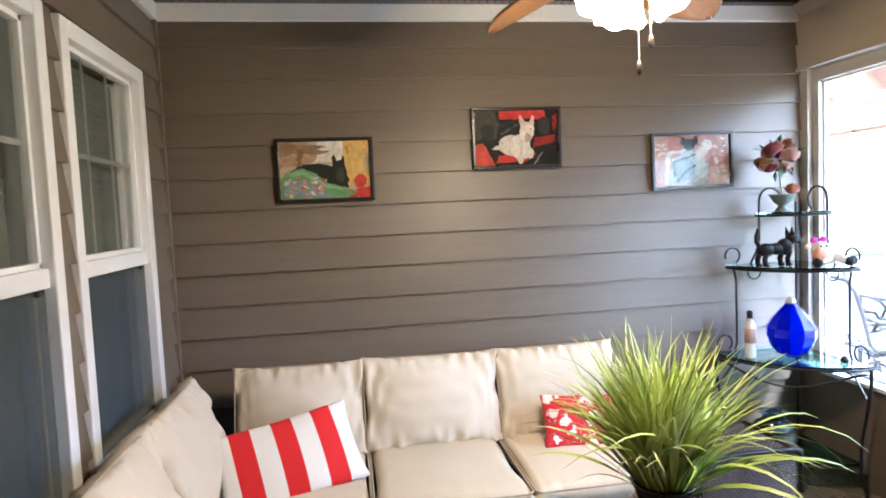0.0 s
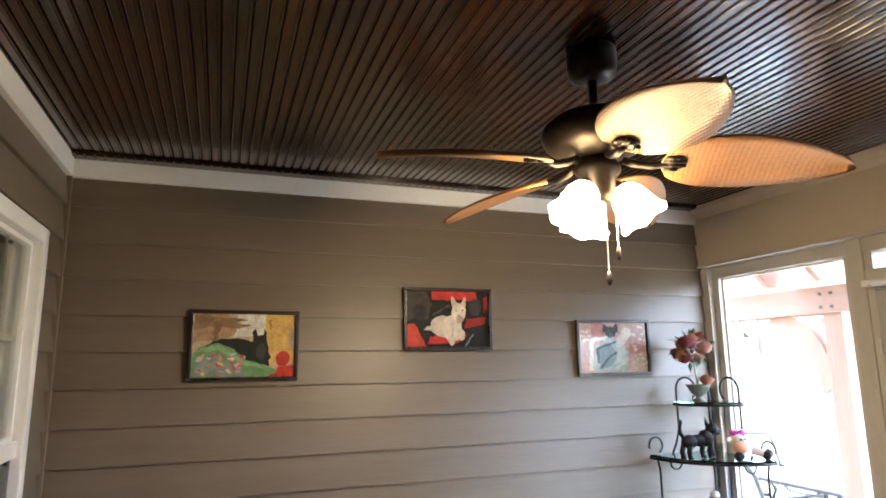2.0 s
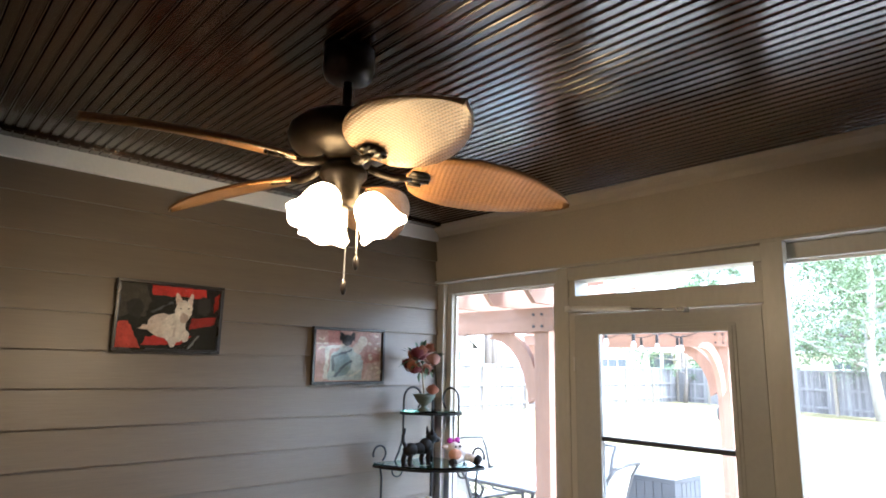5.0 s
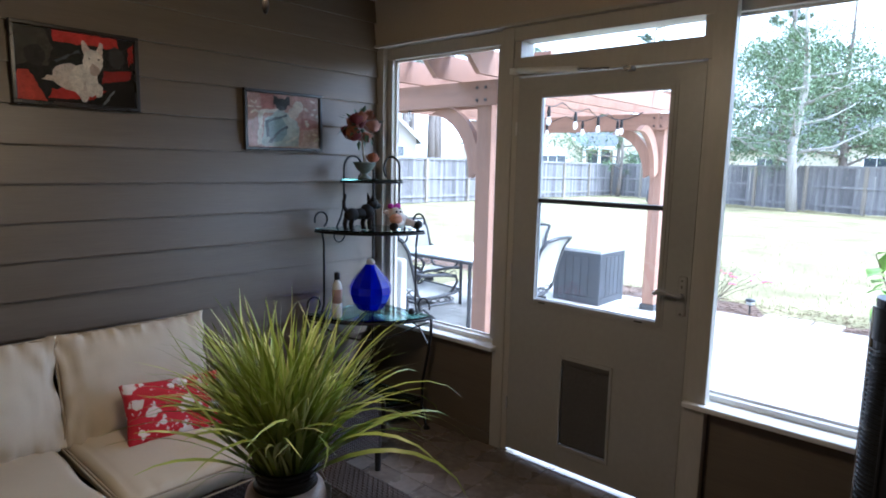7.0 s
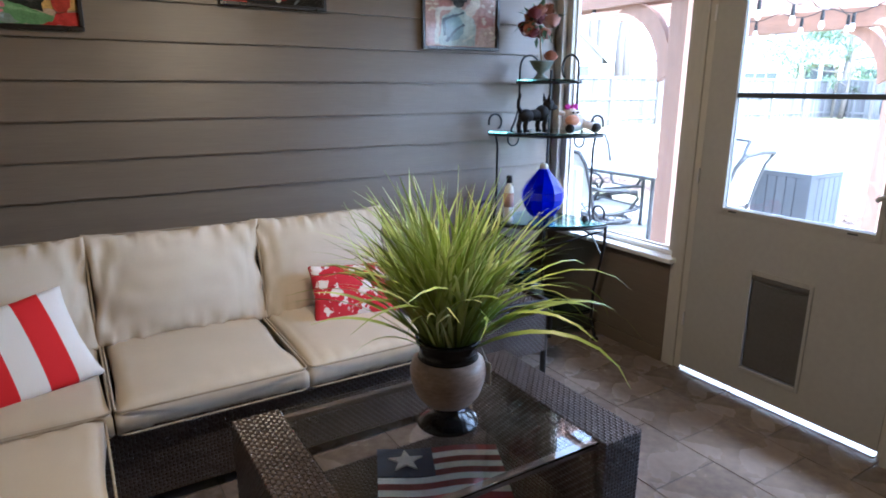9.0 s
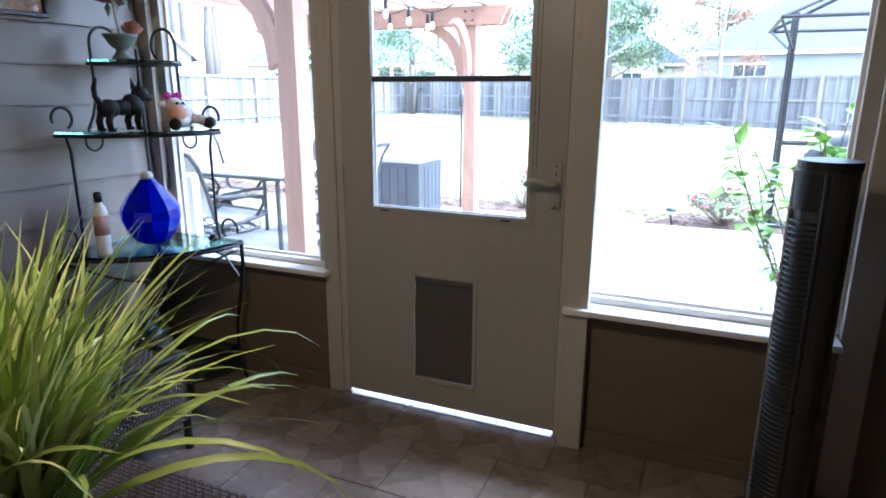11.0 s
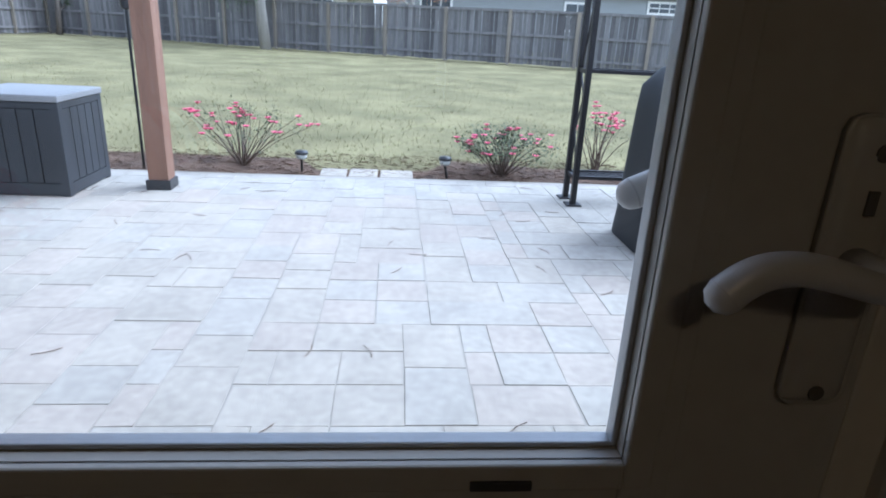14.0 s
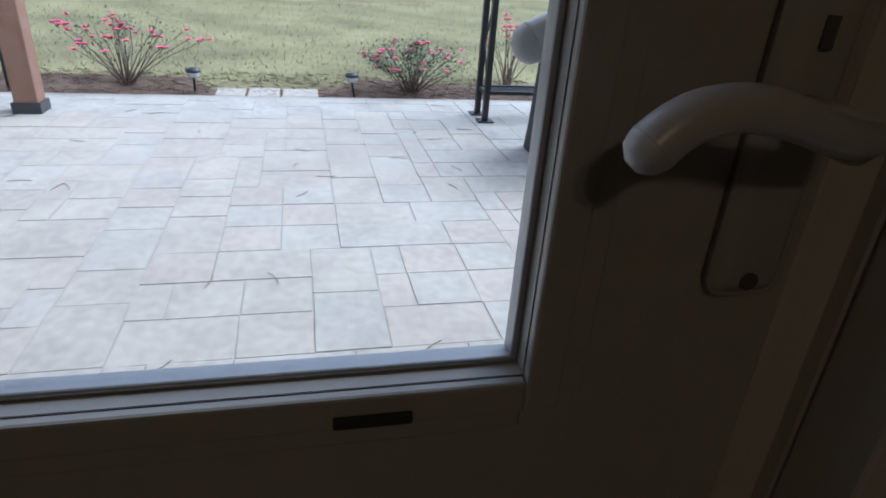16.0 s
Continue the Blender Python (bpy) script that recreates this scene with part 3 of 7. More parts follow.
        rows.append([bm.verts.new((LX - 0.150 + 0.016 * math.sin(i * 1.35), yy, z)) for z in (0.7, 1.5, 2.35)])
    for a, b in zip(rows, rows[1:]):
        for j in range(2):
            bm.faces.new((a[j], b[j], b[j + 1], a[j + 1]))
    tagged(part("window_curtain", bm, CURTAIN, None, smooth=True), "pale green gathered curtain beside the house window, coloured dark for the dim room", "curtain")

# ---- floor tiles, half-lapped ----
FLOOR = solid("floor", box(B(), LX - 0.1, BACK, -0.12, WX + 0.02, 0.0, -0.003), GROUT, kind="structure")
ROOT[FLOOR] = Vector((0, 0, 0))
TS = 0.345
bm = box(B(), -TS / 2 + 0.0025, -TS / 2 + 0.0025, -0.006, TS / 2 - 0.0025, TS / 2 - 0.0025, 0.0, 0.002)
tile0 = part("tile", bm, TILE_M, FLOOR)
tile_me = tile0.data
first = True
for c in range(-8, 2):
    for r in range(-9, 6):
        cx = 3.115 + TS * (c + 0.5)
        cy = -1.92 + TS * (r + 0.5) + (TS / 2 if c % 2 else 0)
        if not (LX - 0.17 < cx < WX + 0.1 and BACK + 0.1 < cy < 0.1):
            continue
        t = tile0 if first else new("tile", tile_me)
        first = False
        t.parent = FLOOR
        t.location = (cx, cy, 0)

# ---- sectional sofa ----
SOFA = thing("sectional_sofa", (1.0, -0.9, 0), "dark brown wicker sectional sofa with beige canvas cushions", "sofa")
wicker_box("base", 0.20, -0.90, 0.05, 2.33, -0.10, 0.325, SOFA, "yX")
wicker_box("base", 0.245, -2.24, 0.05, 1.00, -0.905, 0.325, SOFA, "Xy")
wicker_box("back_frame", 0.20, -0.10, 0.05, 2.33, -0.035, 0.64, SOFA, "X")
wicker_box("back_frame", 0.175, -2.24, 0.05, 0.24, -0.035, 0.64, SOFA, "X")
for fx, fy in ((1.04, -0.86), (2.25, -0.86), (2.25, -0.15), (0.95, -2.2), (0.25, -2.2), (0.25, -0.15), (0.95, -1.0)):
    part("foot", lathe(B(), [(0.022, 0), (0.025, 0.05)], (fx, fy, 0), 12), BLACK, SOFA)


def seat(x0, y0, x1, y1, seed):
    m = Matrix.Translation(((x0 + x1) / 2, (y0 + y1) / 2, 0.388))
    c = part("seat_cushion", cushion(B(), x1 - x0, y1 - y0, 0.135, m, 7, 28, 0.22, 0, seed, 0.011), CANVAS, SOFA, smooth=True)
    b = B()
    seam(b, x1 - x0 - 0.004, y1 - y0 - 0.004, 0.043, m)
    seam(b, x1 - x0 - 0.004, y1 - y0 - 0.004, -0.040, m)
    part("piping", b, PIPING, c)


seat(0.42, -0.972, 1.075, -0.16, 1)
seat(1.082, -0.975, 1.728, -0.16, 2)
seat(1.735, -0.975, 2.33, -0.16, 3)
seat(0.30, -1.61, 1.055, -0.980, 4)
seat(0.30, -2.24, 1.055, -1.617, 5)


def back(m, w, ht, seed):
    c = part("back_cushion", cushion(B(), w, ht, 0.21, m, 4.0, 40, 0.60, 0, seed, 0.036, 0.0), CANVAS, SOFA, smooth=True)
    b = B()
    seam(b, w - 0.022, ht - 0.022, 0.026, m, 0.0040, 0.06)
    part("piping", b, PIPING, c)


for x0, x1, s in ((0.445, 1.08, 11), (1.06, 1.76, 12), (1.738, 2.385, 13)):
    back(Matrix.Translation(((x0 + x1) / 2, -0.285, 0.642)) @ Matrix.Rotation(radians(75), 4, "X") @ Matrix.Rotation(radians(rnd.uniform(-1, 1)), 4, "Z"), x1 - x0, 0.46, s)
for y0, y1, s in ((-1.10, -0.40, 14), (-1.80, -1.10, 15)):
    back(Matrix.Translation((0.355, (y0 + y1) / 2, 0.655)) @ Matrix.Rotation(radians(90), 4, "Z") @ Matrix.Rotation(radians(72), 4, "X"), y1 - y0, 0.48, s)


# ---- scatter pillows ----
def stripes(name, a, b, period, off):
    m = material(name, a, 0.8, var=0.05, s2=500, bump=0.3, dist=0.001, spec=0.2)
    n, l = m.node_tree.nodes, m.node_tree.links
    tc, sx, ad, md, gt, mx = (n.new("ShaderNode" + q) for q in ("TexCoord", "SeparateXYZ", "Math", "Math", "Math", "Mix"))
    l.new(tc.outputs["Object"], sx.inputs[0])
    ad.operation, ad.inputs[1].default_value = "ADD", off
    md.operation, md.inputs[1].default_value = "FLOORED_MODULO", period
    gt.operation, gt.inputs[1].default_value = "GREATER_THAN", period / 2
    l.new(sx.outputs[0], ad.inputs[0])
    l.new(ad.outputs[0], md.inputs[0])
    l.new(md.outputs[0], gt.inputs[0])
    mx.data_type = "RGBA"
    old = n["Principled BSDF"].inputs["Base Color"].links[0].from_socket
    l.new(old, mx.inputs["A"])
    mx.inputs["B"].default_value = (*b, 1)
    l.new(gt.outputs[0], mx.inputs["Factor"])
    l.new(mx.outputs["Result"], n["Principled BSDF"].inputs["Base Color"])
    return m


def flowered(name, a, b, scale):
    m = material(name, a, 0.8, var=0.08, s2=500, bump=0.3, dist=0.001, spec=0.2)
    n, l = m.node_tree.nodes, m.node_tree.links
    tc, vo, no, lt, mu, mx = (n.new("ShaderNode" + q) for q in ("TexCoord", "TexVoronoi", "TexNoise", "Math", "Math", "Mix"))
    vo.inputs["Scale"].default_value = scale
    no.inputs["Scale"].default_value, no.inputs["Detail"].default_value = scale * 3.5, 2
    l.new(tc.outputs["Object"], vo.inputs["Vector"])
    l.new(tc.outputs["Object"], no.inputs["Vector"])
    mu.operation = "MULTIPLY"
    l.new(vo.outputs["Distance"], mu.inputs[0])
    l.new(no.outputs["Fac"], mu.inputs[1])
    lt.operation, lt.inputs[1].default_value = "LESS_THAN", 0.19
    l.new(mu.outputs[0], lt.inputs[0])
    mx.data_type = "RGBA"
    l.new(n["Principled BSDF"].inputs["Base Color"].links[0].from_socket, mx.inputs["A"])
    mx.inputs["B"].default_value = (*b, 1)
    l.new(lt.outputs[0], mx.inputs["Factor"])
    l.new(mx.outputs["Result"], n["Principled BSDF"].inputs["Base Color"])
    return m


STRIPE = stripes("red_white_stripe", (0.80, 0.79, 0.77), (0.62, 0.022, 0.025), 0.176, 0.088 + 0.044)
FLOWER = flowered("red_flower_print", (0.52, 0.03, 0.045), (0.82, 0.76, 0.74), 15)
p = solid("throw_pillow", cushion(B(), 0.60, 0.36, 0.15, Matrix(), 3.0, 22, 0.62, 0, 3, 0.006), STRIPE, "red and white striped pillow propped on the sofa corner", "pillow", smooth=True)
p.matrix_world = Matrix.Translation((0.738, -0.670, 0.562)) @ Matrix.Rotation(radians(17), 4, "Z") @ Matrix.Rotation(radians(-7), 4, "Y") @ Matrix.Rotation(radians(50), 4, "X")
p = solid("throw_pillow", cushion(B(), 0.40, 0.25, 0.12, Matrix(), 3.0, 20, 0.6, 0, 8, 0.005), FLOWER, "small red pillow with white flower print on the sofa", "pillow", smooth=True)
p.matrix_world = Matrix.Translation((2.11, -0.53, 0.545)) @ Matrix.Rotation(radians(-4), 4, "Z") @ Matrix.Rotation(radians(3), 4, "Y") @ Matrix.Rotation(radians(62), 4, "X")

# ---- coffee table ----
TAB = thing("coffee_table", (1.9, -1.6, 0), "dark brown wicker coffee table with inset glass top", "coffee table")
TL, TR, TF, TB, TH = 1.385, 2.425, -1.94, -1.255, 0.456
wicker_box("side_panel", TL, TF, 0.0, 1.530, TB, TH, TAB, "xXyYz")
wicker_box("side_panel", 2.275, TF, 0.0, TR, TB, TH, TAB, "xXyYz")
wicker_box("lower_shelf", 1.531, TF + 0.04, 0.04, 2.274, TB - 0.02, 0.19, TAB, "yYz")
part("support_bar", box(B(), 1.531, -1.31, 0.425, 2.274, -1.285, 0.444, 0.003), WICKER, TAB)
part("support_bar", box(B(), 1.531, -1.91, 0.425, 2.274, -1.885, 0.444, 0.003), WICKER, TAB)
part("glass_top", box(B(), 1.531, -1.92, 0.446, 2.274, -1.262, 0.454, 0.0025), CLEAR, TAB, "clear green-edged glass top").visible_shadow = False

# painted flag plaque on the lower shelf
RED = material("faded_red_paint", (0.22, 0.035, 0.035), 0.6, var=0.25, s2=30)
NAVY = material("navy_paint", (0.035, 0.055, 0.10), 0.6, var=0.25, s2=30)
CHALK = material("chalk_white_paint", (0.78, 0.77, 0.72), 0.6, var=0.12, s2=30)
FLAG = thing("flag_plaque", (1.98, -1.515, 0.192), "painted wooden flag plaque with one white star", "plaque")
fm = Matrix.Translation((1.98, -1.515, 0.192)) @ Matrix.Rotation(radians(-24.5), 4, "Z")


def wavy(bm, x0, x1, y0, y1, z0, z1, n=14):
    for i in range(n):
        a, b = x0 + (x1 - x0) * i / n, x0 + (x1 - x0) * (i + 1) / n
        wa, wb = (0.007 * math.sin(q * 21) for q in (a, b))
        vs = [bm.verts.new(fm @ Vector(c)) for c in ((a, y0 + wa, z0), (b, y0 + wb, z0), (b, y1 + wb, z0), (a, y1 + wa, z0), (a, y0 + wa, z1), (b, y0 + wb, z1), (b, y1 + wb, z1), (a, y1 + wa, z1))]
        for q in ((0, 3, 2, 1), (4, 5, 6, 7), (0, 1, 5, 4), (2, 3, 7, 6)):
            bm.faces.new([vs[j] for j in q])
        if i == 0: bm.faces.new([vs[j] for j in (0, 4, 7, 3)])
        if i == n - 1: bm.faces.new([vs[j] for j in (1, 2, 6, 5)])
    return bm


FH, nst = 0.29, 9
for i in range(nst):
    y1 = FH / 2 - FH * i / nst
    x0 = -0.02 if i < 5 else -0.21
    part("stripe", wavy(B(), x0, 0.21, y1 - FH / nst, y1, 0.0, 0.024), CHALK if i % 2 else RED, FLAG)
part("canton", wavy(B(), -0.21, -0.0205, FH / 2 - FH * 5 / nst + 0.001, FH / 2, 0.0, 0.027), NAVY, FLAG)
star = [(0.062 * (1 if i % 2 == 0 else 0.42) * math.sin(radians(36 * i)), 0.062 * (1 if i % 2 == 0 else 0.42) * math.cos(radians(36 * i))) for i in range(10)]
bm = prism(B(), [(-0.115 + a, 0.065 + b) for a, b in star], 2, 0.029, 0.034)
bmesh.ops.transform(bm, matrix=fm, verts=bm.verts)
part("star", bm, CHALK, FLAG)

# ---- urn with a tuft of artificial grass ----
UX, UY, UZ = 1.95, -1.60, 0.4545
POT_TAN = material("tan_stoneware", (0.40, 0.275, 0.195), 0.32, var=0.3, s1=6, s2=40, bump=0.2, stretch=(1, 1, 3))
POT_BLK = material("glossy_black_glaze", (0.012, 0.012, 0.013), 0.18, var=0.2, bump=0.05)
URN = thing("urn", (UX, UY, UZ), "tan and black stoneware urn standing on the coffee table", "urn")
part("foot", lathe(B(), [(0.088, 0), (0.094, 0.006), (0.090, 0.016), (0.066, 0.030), (0.046, 0.044), (0.043, 0.056), (0.050, 0.070)], (UX, UY, UZ), 36), POT_BLK, URN, smooth=True)
part("body", lathe(B(), [(0.050, 0.070), (0.076, 0.080), (0.096, 0.106), (0.110, 0.146), (0.115, 0.180), (0.108, 0.208), (0.091, 0.222)], (UX, UY, UZ), 36), POT_TAN, URN, smooth=True)
part("rim", lathe(B(), [(0.091, 0.222), (0.085, 0.236), (0.086, 0.256), (0.097, 0.272), (0.099, 0.282), (0.093, 0.286), (0.084, 0.262), (0.082, 0.235), (0.001, 0.234)], (UX, UY, UZ), 36), POT_BLK, URN, smooth=True)
bm = box(B(), UX + 0.102, UY - 0.075, UZ + 0.13, UX + 0.104, UY - 0.045, UZ + 0.20)
tube(bm, [(UX + 0.10, UY - 0.03, UZ + 0.235), (UX + 0.103, UY - 0.06, UZ + 0.198)], 0.001, 5)
tagged(part("paper_tag", bm, CHALK, None), "small cream paper price tag hanging on the urn", "tag")
GRASS_M = material("artificial_grass", (0.17, 0.225, 0.035), 0.42, var=0.3, s1=9, s2=60, bump=0.05)
nt = GRASS_M.node_tree
gi, gm, gx = nt.nodes.new("ShaderNodeNewGeometry"), nt.nodes.new("ShaderNodeMix"), nt.nodes.new("ShaderNodeValToRGB")
gx.color_ramp.elements[0].color, gx.color_ramp.elements[1].color = (0.22, 0.29, 0.045, 1), (0.74, 0.76, 0.36, 1)
e = gx.color_ramp.elements.new(0.55)
e.color = (0.46, 0.57, 0.115, 1)
nt.links.new(gi.outputs["Random Per Island"], gx.inputs["Fac"])
nt.links.new(gx.outputs[0], nt.nodes["Principled BSDF"].inputs["Base Color"])
nt.nodes["Principled BSDF"].inputs["Subsurface Weight"].default_value = 0.0
TUFT = thing("grass_tuft", (UX, UY, UZ + 0.235), "bright green artificial grass tuft filling the urn", "plant")
r2 = random.Random(21)
for i in range(500):
    az = r2.uniform(0, 2 * math.pi)
    out = r2.random() ** 0.7
    L = r2.uniform(0.32, 0.56) * (1 - 0.05 * out)
    tilt = radians(1 + 27 * out + r2.uniform(-9, 9))
    bend = radians(r2.uniform(-14, 104) * (0.18 + out))
    if i < 11:        # long loose blades hanging over the table's end
        az, out, L, tilt, bend = radians(-42 + r2.uniform(-28, 30)), 0.9, r2.uniform(0.44, 0.62), radians(r2.uniform(34, 54)), radians(r2.uniform(88, 138))
    elif i < 16:     # and towards the sofa
        az, out, L, tilt, bend = radians(165 + r2.uniform(-45, 45)), 0.9, r2.uniform(0.38, 0.50), radians(r2.uniform(38, 58)), radians(r2.uniform(45, 85))
    base = Vector((UX + 0.050 * out * math.cos(az), UY + 0.050 * out * math.sin(az), UZ + 0.234))
    az += r2.uniform(-0.5, 0.5)
    d = (Vector((math.cos(az), math.sin(az), 0)) + (Vector((-0.42, 0.18, 0)) if i > 15 else Vector((0, 0, 0)))).normalized()
    side = Vector((-d.y, d.x, 0))
    w = r2.uniform(0.0045, 0.0085)
    sway, curl, ph = r2.gauss(0, 0.11), r2.uniform(0.0, 0.045), r2.uniform(0, 6.28)
    p, prev = base.copy(), None
    if i < 16:
        bm = B()
    n = 9
    for j in range(n + 1):
        f = j / n
        a = tilt + bend * f ** 1.8
        ww = w * (1 - f ** 2.4) * (0.7 + 0.3 * min(1, 4 * f)) + 0.0003
        c = p + side * (sway * f * f + curl * f * math.sin(5 * f + ph))
        tw = math.sin(2.2 * f + ph) * 0.7
        up = (d * math.cos(a) - Vector((0, 0, 1)) * math.sin(a)) * ww
        row = [bm.verts.new(c - side * ww - up * (0.25 + tw)), bm.verts.new(c), bm.verts.new(c + side * ww - up * (0.25 - tw))]
        if prev:
            for q in range(2):
                bm.faces.new((prev[q], prev[q + 1], row[q + 1], row[q]))
        prev = row
        p = p + (d * math.sin(a) + Vector((0, 0, 1)) * math.cos(a)) * (L / n)
    if i < 16:
        part("blade", bm, GRASS_M, TUFT, smooth=True)
        bm = B()
tagged(part("foliage", bm, GRASS_M, TUFT, smooth=True), kind="stuff")

# ---- low wicker stool beside the rack ----
ST = thing("wicker_stool", (2.82, -0.57, 0), "black woven wicker stool with rounded metal rails", "stool")
wicker_box("body", 2.57, -0.785, 0.13, 3.065, -0.36, 0.385, ST, "yXz")
for sx, sy in ((2.585, -0.77), (3.052, -0.77), (2.585, -0.375), (3.052, -0.375)):
    part("leg", tube(B(), [(sx, sy, 0.0), (sx, sy, 0.36)], 0.016, 10), BLACK, ST)
bm = tube(B(), [(2.565, -0.79, 0.30)] + arc((2.61, -0.79, 0.36), 0.045, 180, 90, (1, 0, 0), (0, 0, 1), 5) + [(2.8, -0.79, 0.412)] + arc((3.025, -0.79, 0.36), 0.045, 90, 0, (1, 0, 0), (0, 0, 1), 5) + [(3.07, -0.79, 0.20)], 0.012, 10)
part("top_rail", bm, BLACK, ST, smooth=True)
bm = tube(B(), [(3.07, -0.79, 0.39), (3.07, -0.36, 0.39)], 0.012, 10)
part("top_rail", bm, BLACK, ST, smooth=True)

# ---- corner rack ----
RX, RY = 3.615, -0.085
RACK = thing("corner_rack", (RX, RY, 0), "black wrought metal corner rack with green glass shelves", "rack")


def shelf(z, r):
    out = [(RX, RY)] + [(RX - r * math.cos(radians(a)), RY - r * math.sin(radians(a))) for a in range(0, 91, 6)]
    s = part("shelf", prism(B(), out, 2, z - 0.009, z), GREEN_GLASS, RACK, "green tinted glass shelf")
    rim = tube(B(), [(x, y, z - 0.017) for x, y in out] + [(RX, RY, z - 0.017)], 0.008, 8)
    part("rim", rim, BLACK, s)


for z, r in ((1.495, 0.26), (1.205, 0.45), (0.705, 0.53), (0.175, 0.46)):
    shelf(z, r)
xx, yy, zz = Vector((1, 0, 0)), Vector((0, 1, 0)), Vector((0, 0, 1))
part("post", tube(B(), [(RX - 0.01, RY - 0.01, 0), (RX - 0.01, RY - 0.01, 1.55)], 0.008, 8), BLACK, RACK)
for d in (-xx, -yy):
    q = Vector((RX, RY, 0)) - xx * 0.012 - yy * 0.012
    part("leg", tube(B(), [q + d * 0.50 + zz * 0.0, q + d * 0.455 + zz * 0.12, q + d * 0.46 + zz * 0.30, q + d * 0.50 + zz * 0.48, q + d * 0.52 + zz * 0.60, q + d * 0.52 + zz * 0.69], 0.009, 8), BLACK, RACK)
    part("foot", lathe(B(), [(0.022, 0), (0.018, 0.012), (0.008, 0.02)], q + d * 0.50, 12), BLACK, RACK)
    bmu = tube(B(), [q + d * 0.40 + zz * 0.705, q + d * 0.385 + zz * 0.75, q + d * 0.385 + zz * 1.12, q + d * 0.40 + zz * 1.19], 0.0065, 8)
    part("upright", bmu, BLACK, RACK)
    part("scroll", tube(B(), arc(q + d * 0.46 + zz * 0.755, 0.045, -60, 200, -d, zz, 14), 0.006, 8), BLACK, RACK)
    part("scroll", tube(B(), arc(q + d * 0.405 + zz * 1.255, 0.045, -60, 200, -d, zz, 14), 0.006, 8), BLACK, RACK)
    part("scroll", tube(B(), arc(q + d * 0.27 + zz * 1.155, 0.040, 160, 380, -d, zz, 14), 0.005, 8), BLACK, RACK)
    part("upright", tube(B(), [q + d * 0.29 + zz * 1.205, q + d * 0.26 + zz * 1.26, q + d * 0.235 + zz * 1.34, q + d * 0.235 + zz * 1.49] + arc(q + d * 0.165 + zz * 1.56, 0.07, 0, 230, d, zz, 14), 0.0065, 8), BLACK, RACK)
    part("brace", tube(B(), [q + d * 0.50 + zz * 0.52, q + d * 0.42 + zz * 0.62, q + d * 0.25 + zz * 0.665, q + d * 0.05 + zz * 0.66], 0.006, 8), BLACK, RACK)
arcp = arc((RX, RY, 0.62), 0.50, 0, 90, -xx, -yy, 16)
part("brace", tube(B(), [p + zz * (0.035 * math.cos(i * math.pi / 8)) for i, p in enumerate(arcp)], 0.006, 8), BLACK, RACK)

# things on the rack
bm = lathe(B(), [(0.035, 0), (0.075, 0.022), (0.108, 0.065), (0.127, 0.118), (0.124, 0.160), (0.098, 0.206), (0.060, 0.252), (0.034, 0.283), (0.030, 0.290)], (3.405, -0.30, 0.706), 11)
solid("glass_vase", bm, BLUE_GLASS, "cobalt blue faceted glass bottle vase on the rack", "vase")
solid("vase_stopper", lathe(B(), [(0.024, 0), (0.027, 0.012), (0.018, 0.028), (0.0, 0.034)], (3.405, -0.30, 0.9965), 14), material("pale_stopper", (0.6, 0.58, 0.52), 0.4), "pale round stopper in the blue vase", "stopper", smooth=True)
BOT = thing("spray_bottle", (3.18, -0.27, 0.706), "slim cream bottle with red brown label and black cap", "bottle")
part("body", lathe(B(), [(0.026, 0), (0.028, 0.006), (0.028, 0.175), (0.022, 0.20), (0.012, 0.212), (0.012, 0.22)], (3.18, -0.27, 0.706), 20), CHALK, BOT, smooth=True)
part("label", lathe(B(), [(0.0287, 0.085), (0.0287, 0.165)], (3.18, -0.27, 0.706), 20), material("red_brown_label", (0.46, 0.30, 0.25), 0.5), BOT, smooth=True)
part("cap", lathe(B(), [(0.016, 0.22), (0.017, 0.255), (0.010, 0.262)], (3.18, -0.27, 0.706), 16), BLACK, BOT, smooth=True)
solid("jar_lid", lathe(B(), [(0.020, 0), (0.022, 0.012), (0.014, 0.022), (0.014, 0.032)], (3.555, -0.50, 0.706), 14), BLACK, "small black knob standing on the glass shelf", "knob", smooth=True)
bm = lathe(B(), [(0.05, 0), (0.085, 0.03), (0.115, 0.085), (0.118, 0.125), (0.095, 0.175), (0.055, 0.205), (0.058, 0.225), (0.075, 0.238), (0.070, 0.240), (0.045, 0.212)], (3.27, -0.33, 0.176), 28)
solid("globe_vase", bm, SWIRL_GLASS, "round blue-grey iridescent glass vase on the lowest shelf", "vase", smooth=True)

FIGURE = material("black_figurine", (0.010, 0.009, 0.009), 0.65, bump=0.15, spec=0.25)
bm = B()


def blob(bm, c, r, s=(1, 1, 1), n=10):
    m = Matrix.Translation(c) @ Matrix.Diagonal((r * s[0], r * s[1], r * s[2], 1))
    bmesh.ops.create_icosphere(bm, subdivisions=2, radius=1, matrix=m)
    return bm


cx, cy, cz = 3.285, -0.325, 1.206
blob(bm, (cx - 0.045, cy, cz + 0.092), 0.040, (1.25, 0.85, 0.95))
blob(bm, (cx + 0.015, cy, cz + 0.095), 0.036, (1.7, 0.85, 0.9))
blob(bm, (cx + 0.065, cy, cz + 0.105), 0.040, (1.1, 0.9, 1.15))
